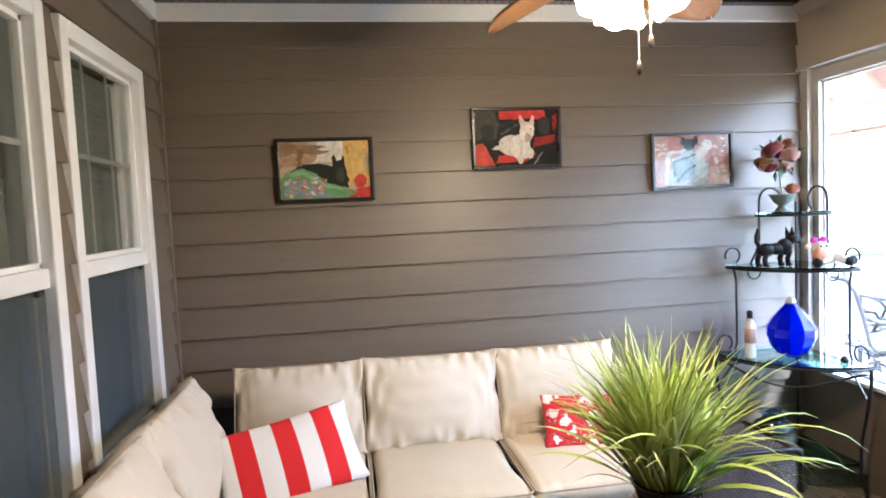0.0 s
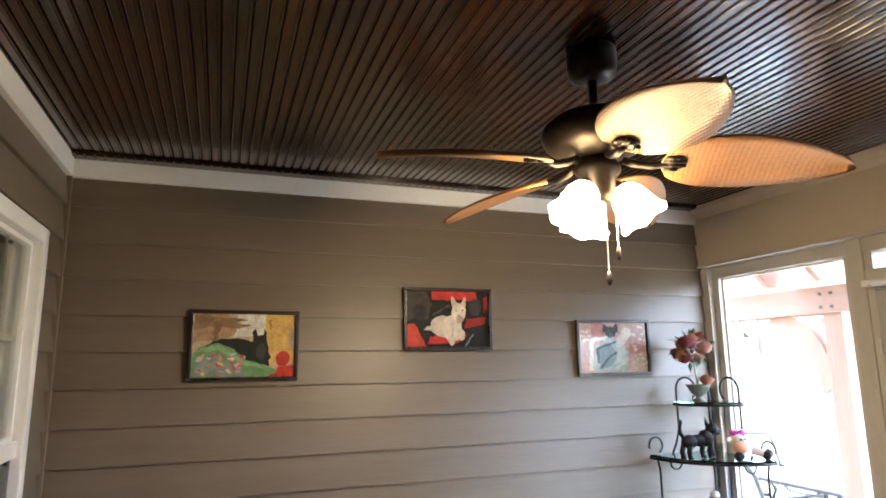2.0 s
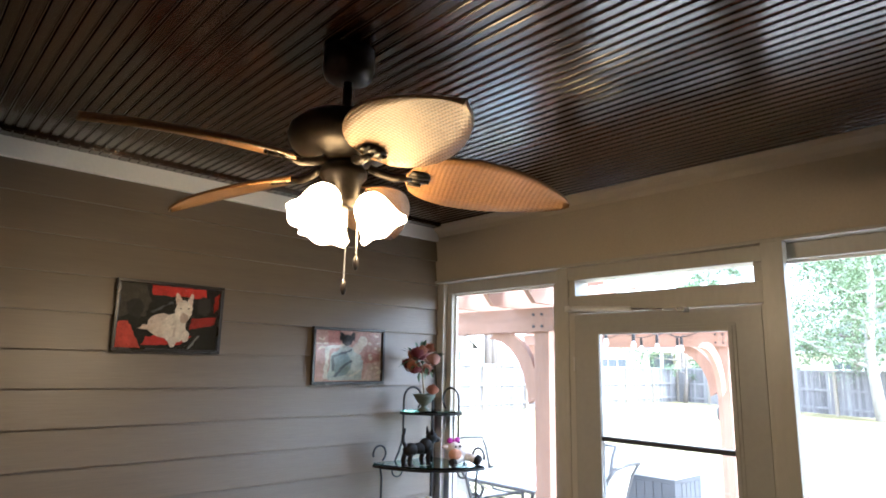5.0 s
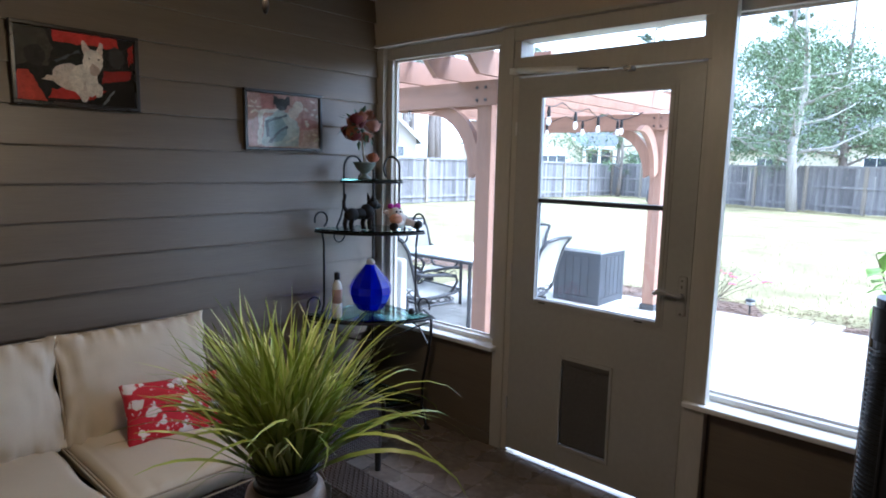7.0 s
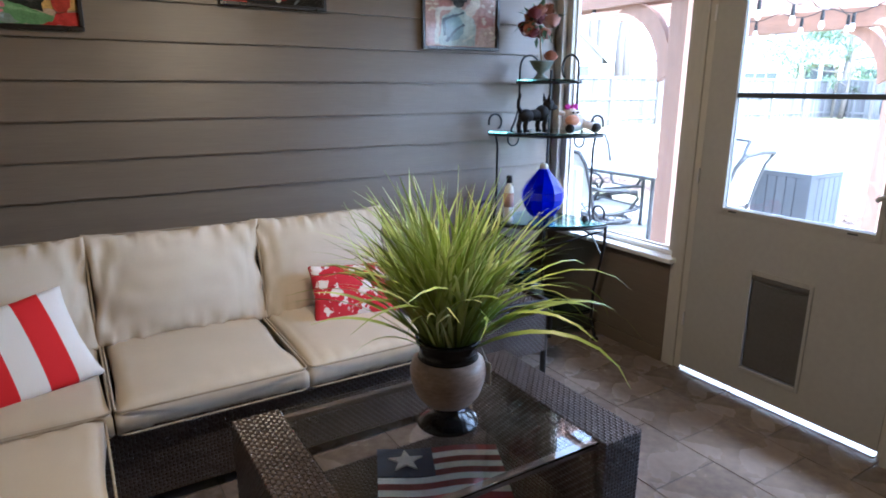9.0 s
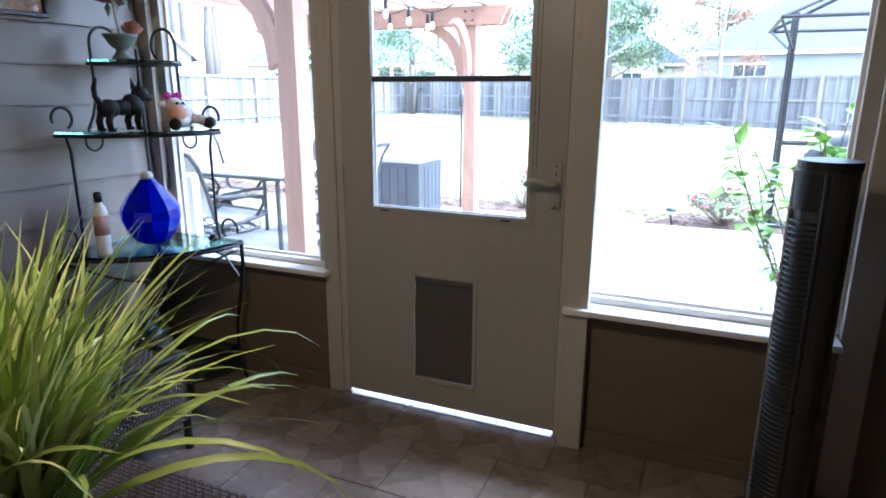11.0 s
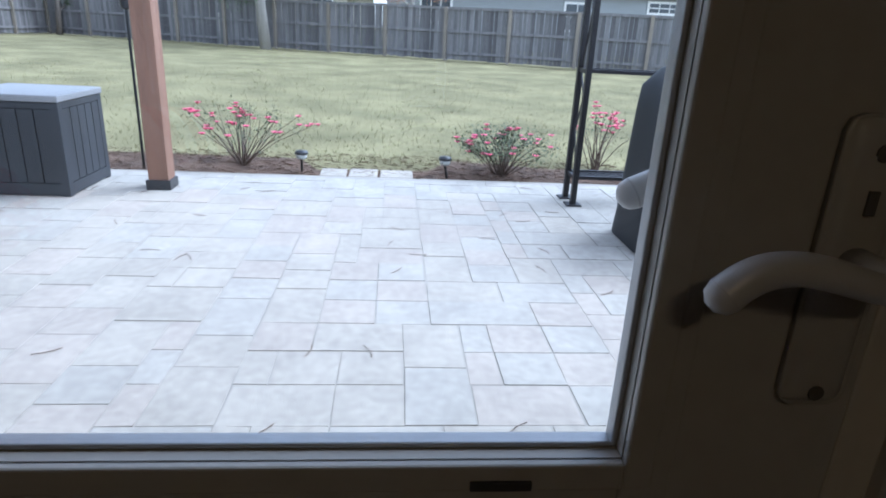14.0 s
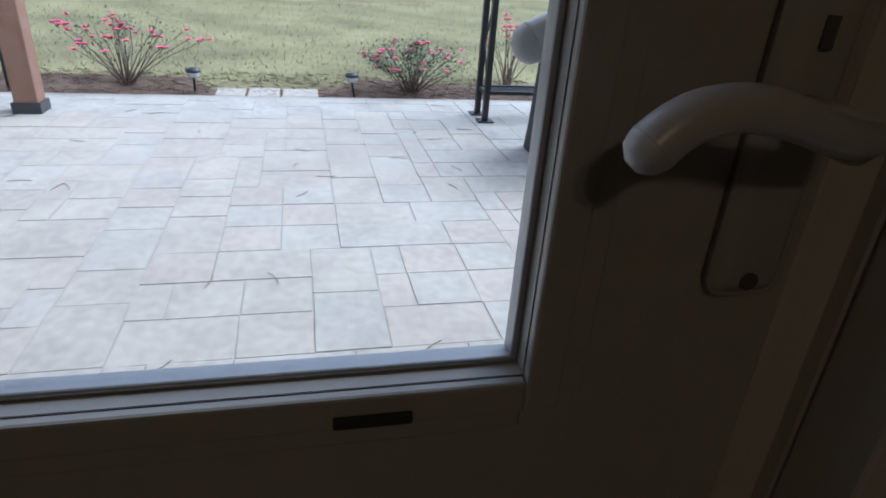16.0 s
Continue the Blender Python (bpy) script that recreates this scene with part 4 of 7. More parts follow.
for q, w in ((-0.082, 0.012), (-0.058, -0.014), (0.052, 0.014), (0.078, -0.012)):
    tube(bm, [(cx + q + 0.012, cy + w, cz + 0.085), (cx + q - 0.004, cy + w, cz + 0.042), (cx + q + 0.002, cy + w, cz + 0.004)], 0.015, 8, 0.8)
    blob(bm, (cx + q + 0.008, cy + w, cz + 0.010), 0.014, (1.3, 0.9, 0.7))
tube(bm, [(cx - 0.080, cy, cz + 0.112), (cx - 0.100, cy, cz + 0.140), (cx - 0.102, cy, cz + 0.170), (cx - 0.092, cy, cz + 0.196), (cx - 0.090, cy, cz + 0.210)], 0.012, 8, 0.6)
blob(bm, (cx + 0.112, cy, cz + 0.150), 0.034, (1.15, 0.85, 1.0))
blob(bm, (cx + 0.146, cy, cz + 0.136), 0.020, (1.5, 0.85, 0.9))
for q in (-0.018, 0.018):
    tube(bm, [(cx + 0.098, cy + q, cz + 0.168), (cx + 0.092, cy + q * 1.3, cz + 0.212)], 0.014, 6, 0.1)
solid("dog_figurine", bm, FIGURE, "black standing dog figurine with raised tail on the rack", "figurine", smooth=True)
PLUSH = material("white_plush", (0.66, 0.60, 0.56), 0.9, var=0.25, s1=14, s2=200, bump=0.5)
PEACH = material("peach_plush", (0.62, 0.33, 0.22), 0.9, var=0.2, s1=14, s2=200, bump=0.5)
px, py, pz = 3.462, -0.43, 1.206
TOY = thing("soft_toy", (px, py, pz), "white and peach soft toy cow with magenta bow", "toy")
bm = B()
blob(bm, (px + 0.055, py + 0.01, pz + 0.052), 0.05, (1.35, 1, 0.95))
for a0, a1 in (((0.03, -0.035, 0.04), (-0.045, -0.060, 0.03)), ((0.08, -0.03, 0.045), (0.105, -0.075, 0.03)), ((0.10, 0.02, 0.04), (0.16, -0.03, 0.028))):
    tube(bm, [(px + a0[0], py + a0[1], pz + a0[2]), (px + (a0[0] + a1[0]) / 2, py + (a0[1] + a1[1]) / 2, pz + 0.042), (px + a1[0], py + a1[1], pz + a1[2])], 0.022, 10, 0.95)
part("body", bm, PLUSH, TOY, smooth=True)
bm = blob(B(), (px - 0.012, py - 0.02, pz + 0.100), 0.042, (1.05, 0.95, 0.9))
for q in (-1, 1):
    blob(bm, (px - 0.012 + q * 0.052, py - 0.012, pz + 0.108), 0.020, (1.3, 0.6, 0.7))
head = part("head", bm, PLUSH, TOY, smooth=True)
part("muzzle", blob(B(), (px - 0.030, py - 0.055, pz + 0.070), 0.036, (1.25, 0.9, 0.85)), PEACH, head, "peach muzzle", smooth=True)
for q in (-0.02, 0.012):
    part("eye", blob(B(), (px - 0.012 + q, py - 0.062, pz + 0.112), 0.006), FIGURE, head, smooth=True)
for a1 in ((-0.055, -0.066, 0.027), (0.112, -0.085, 0.027), (0.172, -0.037, 0.026)):
    part("foot", blob(B(), (px + a1[0], py + a1[1], pz + a1[2]), 0.026), FIGURE, TOY, smooth=True)
MAGENTA = material("magenta_felt", (0.42, 0.03, 0.30), 0.9, bump=0.4)
bm = blob(B(), (px - 0.012, py - 0.022, pz + 0.138), 0.012)
for q in (-1, 1):
    blob(bm, (px - 0.012 + q * 0.028, py - 0.020, pz + 0.142), 0.020, (1.1, 0.6, 0.8))
part("bow", bm, MAGENTA, TOY, "magenta felt bow", smooth=True)

# flower pot on the top shelf
FX, FY, FZ = 3.41, -0.235, 1.496
FP = thing("flower_pot", (FX, FY, FZ), "grey green footed pot with artificial roses", "flower pot")
part("pot", lathe(B(), [(0.038, 0), (0.040, 0.008), (0.018, 0.022), (0.018, 0.034), (0.045, 0.055), (0.062, 0.085), (0.070, 0.098), (0.058, 0.092), (0.001, 0.088)], (FX, FY, FZ), 24), material("grey_green_cast", (0.10, 0.125, 0.105), 0.6, var=0.3, bump=0.3), FP, smooth=True)
part("stem", tube(B(), [(FX, FY, FZ + 0.085), (FX - 0.012, FY, FZ + 0.17), (FX - 0.02, FY, FZ + 0.26)], 0.006, 8), material("pale_stem", (0.35, 0.32, 0.25), 0.7), FP)
ROSES = [material("rose_" + c, col, 0.75, var=0.3, s2=30, bump=0.2) for c, col in (("burgundy", (0.11, 0.012, 0.02)), ("rust", (0.27, 0.10, 0.055)), ("dusty", (0.30, 0.15, 0.12)))]
LEAF_D = material("leaf_dark", (0.045, 0.085, 0.035), 0.6, var=0.35)
r3 = random.Random(4)


def rose(c, r, mat):
    bm = B()
    for ring, (n, rr, tl) in enumerate(((3, 0.35, 80), (5, 0.62, 62), (6, 1.0, 38))):
        for i in range(n):
            a = 2 * math.pi * i / n + ring * 0.7
            pts = []
            for u in range(4):
                for v in range(5):
                    s = (v - 2) / 2
                    f = u / 3
                    rad = r * rr * (0.25 + 0.75 * math.sin(f * 1.5))
                    aa = a + s * (2.3 / n) * (1.3 if u < 3 else 0.9)
                    pts.append(bm.verts.new((c[0] + rad * math.cos(aa), c[1] + rad * math.sin(aa), c[2] - r * 0.5 + r * f * (0.4 + tl / 80))))
            for u in range(3):
                for v in range(4):
                    bm.faces.new((pts[u * 5 + v], pts[u * 5 + v + 1], pts[u * 5 + v + 6], pts[u * 5 + v + 5]))
    bmesh.ops.rotate(bm, verts=bm.verts, cent=c, matrix=Matrix.Rotation(r3.uniform(0.2, 1.2), 3, (r3.uniform(-1, 1), r3.uniform(0.2, 1), 0)))
    part("rose", bm, mat, FP, smooth=True)


hc = Vector((FX - 0.03, FY, FZ + 0.30))
for i in range(17):
    v = Vector((r3.gauss(0, 1), r3.gauss(0, 1), r3.gauss(0, 1))).normalized()
    rose(hc + Vector((v.x * 0.095, v.y * 0.085, v.z * 0.075)), r3.uniform(0.036, 0.050), ROSES[i % 3])
rose((FX + 0.045, FY - 0.02, FZ + 0.115), 0.042, ROSES[1])
bm = B()


def leaf(bm, c, d, L, w, up=Vector((0, 0, 1))):
    d = Vector(d).normalized()
    s = d.cross(up).normalized()
    c = Vector(c)
    n = s.cross(d)
    a, b0, b1, e = c, c + d * L * 0.45 + s * w / 2 + n * L * 0.05, c + d * L * 0.45 - s * w / 2 + n * L * 0.05, c + d * L - n * L * 0.08
    mid = c + d * L * 0.5
    vs = [bm.verts.new(q) for q in (a, b0, e, b1, mid)]
    bm.faces.new((vs[0], vs[1], vs[4]))
    bm.faces.new((vs[1], vs[2], vs[4]))
    bm.faces.new((vs[2], vs[3], vs[4]))
    bm.faces.new((vs[3], vs[0], vs[4]))


for i in range(46):
    v = Vector((r3.gauss(0, 1), r3.gauss(0, 1), r3.gauss(0, 0.8))).normalized()
    leaf(bm, hc + Vector((v.x * 0.09, v.y * 0.09, v.z * 0.075)), v + Vector((0, 0, r3.uniform(-0.5, 0.3))), r3.uniform(0.04, 0.07), 0.026)
tagged(part("leaves", bm, LEAF_D, FP), kind="stuff")

# ---- pictures ----
PIC_GLASS = sheer("picture_glass", (0.97, 0.98, 0.97), 1.0, gloss=0.06)


def brushed(out, seed):
    """Outline with the uneven edge of brush strokes."""
    if seed == 0:
        return out
    pts = []
    for (u0, v0), (u1, v1) in zip(out, out[1:] + out[:1]):
        k = max(1, int(math.hypot(u1 - u0, v1 - v0) / 0.035))
        for j in range(k):
            u, v = u0 + (u1 - u0) * j / k, v0 + (v1 - v0) * j / k
            du, dv = noise.noise(Vector((u * 17, v * 17, seed))), noise.noise(Vector((u * 17, v * 17, seed + 50)))
            pts.append((min(1, max(0, u + 0.022 * du)), min(1, max(0, v + 0.03 * dv))))
    return pts


def picture(x0, z0, x1, z1, tilt, label, shapes):
    """Framed print; shapes: (colour, outline in fractions of the print)."""
    cxp, czp = (x0 + x1) / 2, (z0 + z1) / 2
    P = thing("framed_picture", (cxp, -0.028, z0), label, "picture", "pictures on the siding wall")
    fw = 0.017
    for i, a in enumerate(((x0, z0, x1, z0 + fw), (x0, z1 - fw, x1, z1), (x0, z0 + fw, x0 + fw, z1 - fw), (x1 - fw, z0 + fw, x1, z1 - fw))):
        part("frame_bar", box(B(), a[0], -0.052, a[1], a[2], -0.027, a[3], 0.003), FRAME_BLACK, P)
    pw, ph = x1 - x0 - 2 * fw, z1 - z0 - 2 * fw
    for i, (col, out) in enumerate(shapes):
        m = material("print_ink", col, 0.55, var=0.30, s1=30, s2=150, bump=0, spec=0.15)
        y = -0.031 - 0.0004 * i
        bm = B()
        bm.faces.new([bm.verts.new((x0 + fw + pw * u, y, z0 + fw + ph * v)) for u, v in brushed(out, i)])
        part("print" if i == 0 else "print_shape", bm, m, P)
    part("glass", box(B(), x0 + fw, -0.0445, z0 + fw, x1 - fw, -0.0435, z1 - fw), PIC_GLASS, P).visible_shadow = False
    rot = Matrix.Translation((cxp, -0.028, z0)) @ Matrix.Rotation(radians(tilt), 4, "Y")
    P.matrix_world = rot


def oval(cu, cv, a, b, n=18, lean=0.0):
    c, s = math.cos(lean), math.sin(lean)
    return [(min(1, max(0, cu + a * math.cos(t) * c - b * math.sin(t) * s)), min(1, max(0, cv + a * math.cos(t) * s + b * math.sin(t) * c))) for t in [2 * math.pi * i / n for i in range(n)]]


FULL = [(0, 0), (1, 0), (1, 1), (0, 1)]
rp = random.Random(77)
FLOWERS = [((0.50, 0.05, 0.05), (0.62, 0.50, 0.50), (0.58, 0.20, 0.22), (0.34, 0.40, 0.46), (0.66, 0.44, 0.16))[i % 5] for i in range(34)]
picture(0.689, 1.662, 1.188, 1.992, 0.2, "black framed painting of a black terrier behind a flowered green cover", [
    ((0.50, 0.36, 0.26), FULL),
    ((0.40, 0.25, 0.15), [(0, 0.55), (0.3, 0.6), (0.5, 0.72), (0.3, 1), (0, 1)]),
    ((0.66, 0.60, 0.54), [(0.40, 0.64), (0.70, 0.64), (0.70, 1), (0.42, 1)]),
    ((0.25, 0.16, 0.09), [(0, 0.74), (0.18, 0.80), (0.40, 0.76), (0.57, 0.82), (0.40, 0.86), (0.55, 0.92), (0.30, 0.93), (0.10, 0.99), (0, 0.97)]),
    ((0.22, 0.13, 0.07), [(0.18, 0.5), (0.23, 0.5), (0.27, 0.86), (0.20, 0.88)]),
    ((0.60, 0.38, 0.11), [(0.70, 0.2), (1, 0.2), (1, 1), (0.70, 1)]),
    ((0.40, 0.20, 0.06), [(0.73, 0.74), (0.76, 0.74), (0.76, 0.92), (0.73, 0.92)]),
    ((0.46, 0.36, 0.24), oval(0.98, 0.62, 0.05, 0.20)),
    ((0.024, 0.026, 0.024), [(0.10, 0.48), (0.26, 0.60), (0.44, 0.62), (0.57, 0.56), (0.58, 0.72), (0.60, 0.76), (0.63, 0.66), (0.67, 0.66), (0.68, 0.76), (0.71, 0.70), (0.72, 0.50), (0.76, 0.30), (0.74, 0.18), (0.40, 0.24), (0.12, 0.36)]),
    ((0.060, 0.055, 0.050), oval(0.66, 0.40, 0.05, 0.12)),
    ((0.16, 0.30, 0.13), [(0, 0), (0.80, 0), (0.82, 0.12), (0.70, 0.18), (0.52, 0.28), (0.36, 0.46), (0.24, 0.54), (0.06, 0.46), (0, 0.36)]),
    ((0.25, 0.40, 0.20), [(0.02, 0.40), (0.10, 0.46), (0.25, 0.50), (0.40, 0.36), (0.55, 0.22), (0.75, 0.14), (0.52, 0.18), (0.36, 0.30), (0.24, 0.42), (0.10, 0.40)]),
    ((0.24, 0.28, 0.26), [(0.02, 0.02), (0.56, 0.02), (0.40, 0.22), (0.20, 0.36), (0.06, 0.30)]),
    ((0.48, 0.04, 0.03), [(0.70, 0), (1, 0), (1, 0.18), (0.84, 0.16), (0.80, 0.06)]),
    ((0.44, 0.05, 0.03), oval(0.88, 0.28, 0.07, 0.12))]
    + [(c, oval(0.05 + 0.46 * (rp.random() ** 1.1), 0.05 + 0.30 * rp.random(), rp.uniform(0.012, 0.030), rp.uniform(0.014, 0.040), 8, rp.uniform(0, 3))) for i, c in enumerate(FLOWERS)])
picture(1.720, 1.798, 2.218, 2.129, 0.2, "black framed painting of a pale terrier sitting on a red seat", [
    ((0.020, 0.018, 0.018), FULL),
    ((0.46, 0.035, 0.025), [(0.30, 0.84), (0.86, 0.84), (0.84, 1), (0.30, 1)]),
    ((0.060, 0.050, 0.040), [(0, 0.45), (0.10, 0.52), (0.26, 0.48), (0.30, 0.75), (0.24, 1), (0, 1)]),
    ((0.030, 0.028, 0.026), oval(0.16, 0.62, 0.08, 0.15)),
    ((0.48, 0.06, 0.035), [(0, 0), (0.24, 0), (0.18, 0.20), (0.10, 0.40), (0.03, 0.40), (0, 0.32)]),
    ((0.46, 0.035, 0.025), [(0.24, 0.05), (0.62, 0.07), (0.74, 0.22), (0.60, 0.24), (0.28, 0.18)]),
    ((0.28, 0.025, 0.020), [(0.70, 0.32), (0.97, 0.42), (0.97, 0.55), (0.72, 0.50)]),
    ((0.33, 0.028, 0.022), [(0.95, 0.62), (1, 0.70), (1, 0.95), (0.95, 0.88)]),
    ((0.075, 0.075, 0.080), [(0.30, 0.58), (0.50, 0.76), (0.52, 0.73), (0.33, 0.55)]),
    ((0.050, 0.045, 0.045), oval(0.84, 0.72, 0.07, 0.16)),
    ((0.20, 0.20, 0.20), [(0.70, 0.02), (0.80, 0.24), (0.82, 0.24), (0.73, 0.02)]),
    ((0.56, 0.46, 0.40), oval(0.44, 0.36, 0.155, 0.19, 20, 0.25)),
    ((0.58, 0.46, 0.38), [(0.20, 0.30), (0.34, 0.28), (0.36, 0.37), (0.24, 0.36)]),
    ((0.66, 0.57, 0.50), oval(0.55, 0.34, 0.125, 0.24)),
    ((0.60, 0.50, 0.43), oval(0.54, 0.13, 0.045, 0.09)), ((0.60, 0.50, 0.43), oval(0.66, 0.22, 0.045, 0.11)),
    ((0.70, 0.60, 0.52), oval(0.63, 0.62, 0.085, 0.17)),
    ((0.62, 0.47, 0.40), [(0.54, 0.72), (0.535, 0.90), (0.56, 0.91), (0.61, 0.78)]), ((0.62, 0.47, 0.40), [(0.65, 0.78), (0.695, 0.91), (0.72, 0.89), (0.71, 0.70)]),
    ((0.46, 0.34, 0.28), oval(0.635, 0.50, 0.045, 0.075)), ((0.05, 0.04, 0.04), oval(0.64, 0.535, 0.014, 0.016, 8)),
    ((0.06, 0.05, 0.05), oval(0.598, 0.66, 0.010, 0.014, 8)), ((0.06, 0.05, 0.05), oval(0.675, 0.66, 0.010, 0.014, 8)),
    ((0.48, 0.39, 0.34), [(0.36, 0.24), (0.42, 0.34), (0.44, 0.33), (0.39, 0.23)]), ((0.50, 0.41, 0.36), [(0.53, 0.18), (0.55, 0.34), (0.57, 0.34), (0.56, 0.18)])])
picture(2.748, 1.647, 3.247, 1.969, -0.5, "black framed pastel painting of a dark dog in a pale coat", [
    ((0.42, 0.27, 0.25), FULL),
    ((0.35, 0.17, 0.16), [(0.22, 0.66), (0.40, 0.62), (0.36, 1), (0.18, 1)]), ((0.48, 0.36, 0.33), [(0.70, 0), (1, 0), (1, 0.42), (0.80, 0.36)]), ((0.36, 0.19, 0.18), [(0.72, 0.34), (0.97, 0.40), (0.97, 0.56), (0.75, 0.58)]),
    ((0.60, 0.56, 0.52), [(0.14, 0.04), (0.20, 0.04), (0.22, 0.62), (0.52, 0.70), (0.50, 0.75), (0.16, 0.68)]),
    ((0.36, 0.41, 0.42), [(0.20, 0.02), (0.70, 0.02), (0.72, 0.40), (0.62, 0.66), (0.42, 0.70), (0.24, 0.52)]),
    ((0.20, 0.27, 0.30), oval(0.40, 0.34, 0.14, 0.24)), ((0.44, 0.48, 0.48), oval(0.60, 0.40, 0.07, 0.22)),
    ((0.052, 0.060, 0.070), oval(0.47, 0.82, 0.085, 0.11)), ((0.045, 0.050, 0.060), [(0.36, 0.80), (0.365, 0.98), (0.40, 0.97), (0.45, 0.86)]), ((0.045, 0.050, 0.060), [(0.49, 0.86), (0.545, 0.99), (0.58, 0.98), (0.575, 0.80)]),
    ((0.10, 0.11, 0.12), oval(0.47, 0.74, 0.04, 0.05)),
    ((0.075, 0.10, 0.13), [(0.25, 0.50), (0.54, 0.64), (0.55, 0.60), (0.27, 0.45)]), ((0.075, 0.10, 0.13), [(0.28, 0.10), (0.40, 0.30), (0.53, 0.42), (0.56, 0.39), (0.42, 0.26), (0.32, 0.08)]), ((0.075, 0.10, 0.13), [(0.25, 0.18), (0.24, 0.48), (0.28, 0.48), (0.29, 0.20)]),
    ((0.54, 0.53, 0.50), [(0.50, 0.10), (0.68, 0.24), (0.69, 0.21), (0.53, 0.07)]), ((0.58, 0.53, 0.48), oval(0.70, 0.80, 0.075, 0.11)), ((0.52, 0.46, 0.42), oval(0.63, 0.66, 0.08, 0.12))]
    + [((0.60, 0.52, 0.42), oval(0.10 + 0.05 * math.cos(k), 0.74 + 0.10 * math.sin(k), 0.045, 0.016, 8, k)) for k in (0, 1.05, 2.1, 3.15, 4.2, 5.25)]
    + [((0.60, 0.52, 0.44), oval(0.80 + 0.17 * rp.random(), 0.12 + 0.8 * rp.random(), 0.022, 0.035, 8, rp.uniform(0, 3))) for k in range(13)])

# ---- ceiling fan with lamp ----
HX, HY2 = 1.880, -1.615
FAN = thing("ceiling_fan", (HX, HY2, CZ), "dark bronze ceiling fan with woven leaf blades and lit lamp", "ceiling fan")
part("canopy", lathe(B(), [(0.002, 2.588), (0.045, 2.591), (0.070, 2.604), (0.076, 2.63), (0.076, CZ)], (HX, HY2, 0), 32), BRONZE, FAN, smooth=True)
part("downrod", lathe(B(), [(0.014, 2.48), (0.014, 2.60)], (HX, HY2, 0), 16), BRONZE, FAN, smooth=True)
part("motor_housing", lathe(B(), [(0.06, 2.338), (0.085, 2.344), (0.125, 2.358), (0.155, 2.382), (0.165, 2.41), (0.16, 2.435), (0.13, 2.462), (0.06, 2.478), (0.03, 2.495), (0.012, 2.50)], (HX, HY2, 0), 40), BRONZE, FAN, smooth=True)
part("switch_housing", lathe(B(), [(0.012, 2.20), (0.045, 2.205), (0.054, 2.225), (0.054, 2.28), (0.068, 2.295), (0.068, 2.312), (0.05, 2.338)], (HX, HY2, 0), 32), BRONZE, FAN, smooth=True)
BLADE = material("honey_woven_palm", (0.29, 0.145, 0.050), 0.45, var=0.2, s1=6, s2=90, bump=0.2)
nt = BLADE.node_tree
tc, wv1, wv2, mxm, bp = (nt.nodes.new("ShaderNode" + q) for q in ("TexCoord", "TexWave", "TexWave", "Math", "Bump"))
wv1.wave_type, wv1.bands_direction = "BANDS", "X"
wv2.wave_type, wv2.bands_direction = "BANDS", "Y"
wv1.inputs["Scale"].default_value, wv2.inputs["Scale"].default_value = 22, 34
nt.links.new(tc.outputs["Object"], wv1.inputs["Vector"])
nt.links.new(tc.outputs["Object"], wv2.inputs["Vector"])
mxm.operation = "MULTIPLY"
nt.links.new(wv1.outputs["Fac"], mxm.inputs[0])
nt.links.new(wv2.outputs["Fac"], mxm.inputs[1])
bp.inputs["Strength"].default_value, bp.inputs["Distance"].default_value = 0.6, 0.003
nt.links.new(mxm.outputs[0], bp.inputs["Height"])
nt.links.new(bp.outputs[0], nt.nodes["Principled BSDF"].inputs["Normal"])
bm = B()
n = 26
top, bot = [], []
for i in range(n + 1):
    f = i / n
    wd = 0.128 * (math.sin(math.pi * min(1, f ** 0.72)) ** 0.62) if 0 < f < 1 else 0.004
    x = 0.18 + 0.515 * f
    row = []
    for j in range(7):
        s = (j - 3) / 3
        row.append((x, s * wd, -0.052 * f * f - 0.012 * s * s))
    top.append([bm.verts.new((a, b, c + 0.004)) for a, b, c in row])
    bot.append([bm.verts.new((a, b, c - 0.004)) for a, b, c in row])
for i in range(n):
    for j in range(6):
        bm.faces.new((top[i][j], top[i + 1][j], top[i + 1][j + 1], top[i][j + 1]))
        bm.faces.new((bot[i][j + 1], bot[i + 1][j + 1], bot[i + 1][j], bot[i][j]))
    for j in (0, 6):
        bm.faces.new((top[i][j], bot[i][j], bot[i + 1][j], top[i + 1][j]))
bm.faces.new([v for v in top[0]] + [v for v in bot[0]][::-1])
bm.faces.new([v for v in top[n]][::-1] + [v for v in bot[n]])
finish(bm, True)
blade_me = bpy.data.meshes.new("blade")
bm.to_mesh(blade_me)
blade_me.materials.append(BLADE)
bm = B()
for s in (-0.03, -0.01, 0.01, 0.03):
    tube(bm, [(0.18 + abs(s) * 0.4, s, -0.009), (0.265 - abs(s) * 1.1, s, -0.014)], 0.006, 8)
lathe(bm, [(0.035, -0.008), (0.034, -0.004)], (0.222, 0, -0.004), 20)
tube(bm, [(0.075, 0, 0.012), (0.11, 0, -0.004), (0.15, 0, -0.014), (0.20, 0, -0.010)], 0.012, 10)
finish(bm, True)
iron_me = bpy.data.meshes.new("blade_iron")
bm.to_mesh(iron_me)
iron_me.materials.append(BRONZE)
for q in range(5):
    rot = Matrix.Translation((0, 0, 2.318 - CZ)) @ Matrix.Rotation(radians(113.7 + 72 * q), 4, "Z") @ Matrix.Rotation(radians(-17), 4, "X")
    b = new("blade", blade_me)
    b.parent, b.matrix_local = FAN, rot
    i2 = new("blade_iron", iron_me)
    i2.parent = b
SHADE = bpy.data.materials.new("lit_frosted_glass")
SHADE.use_nodes = True
sn, sl = SHADE.node_tree.nodes, SHADE.node_tree.links
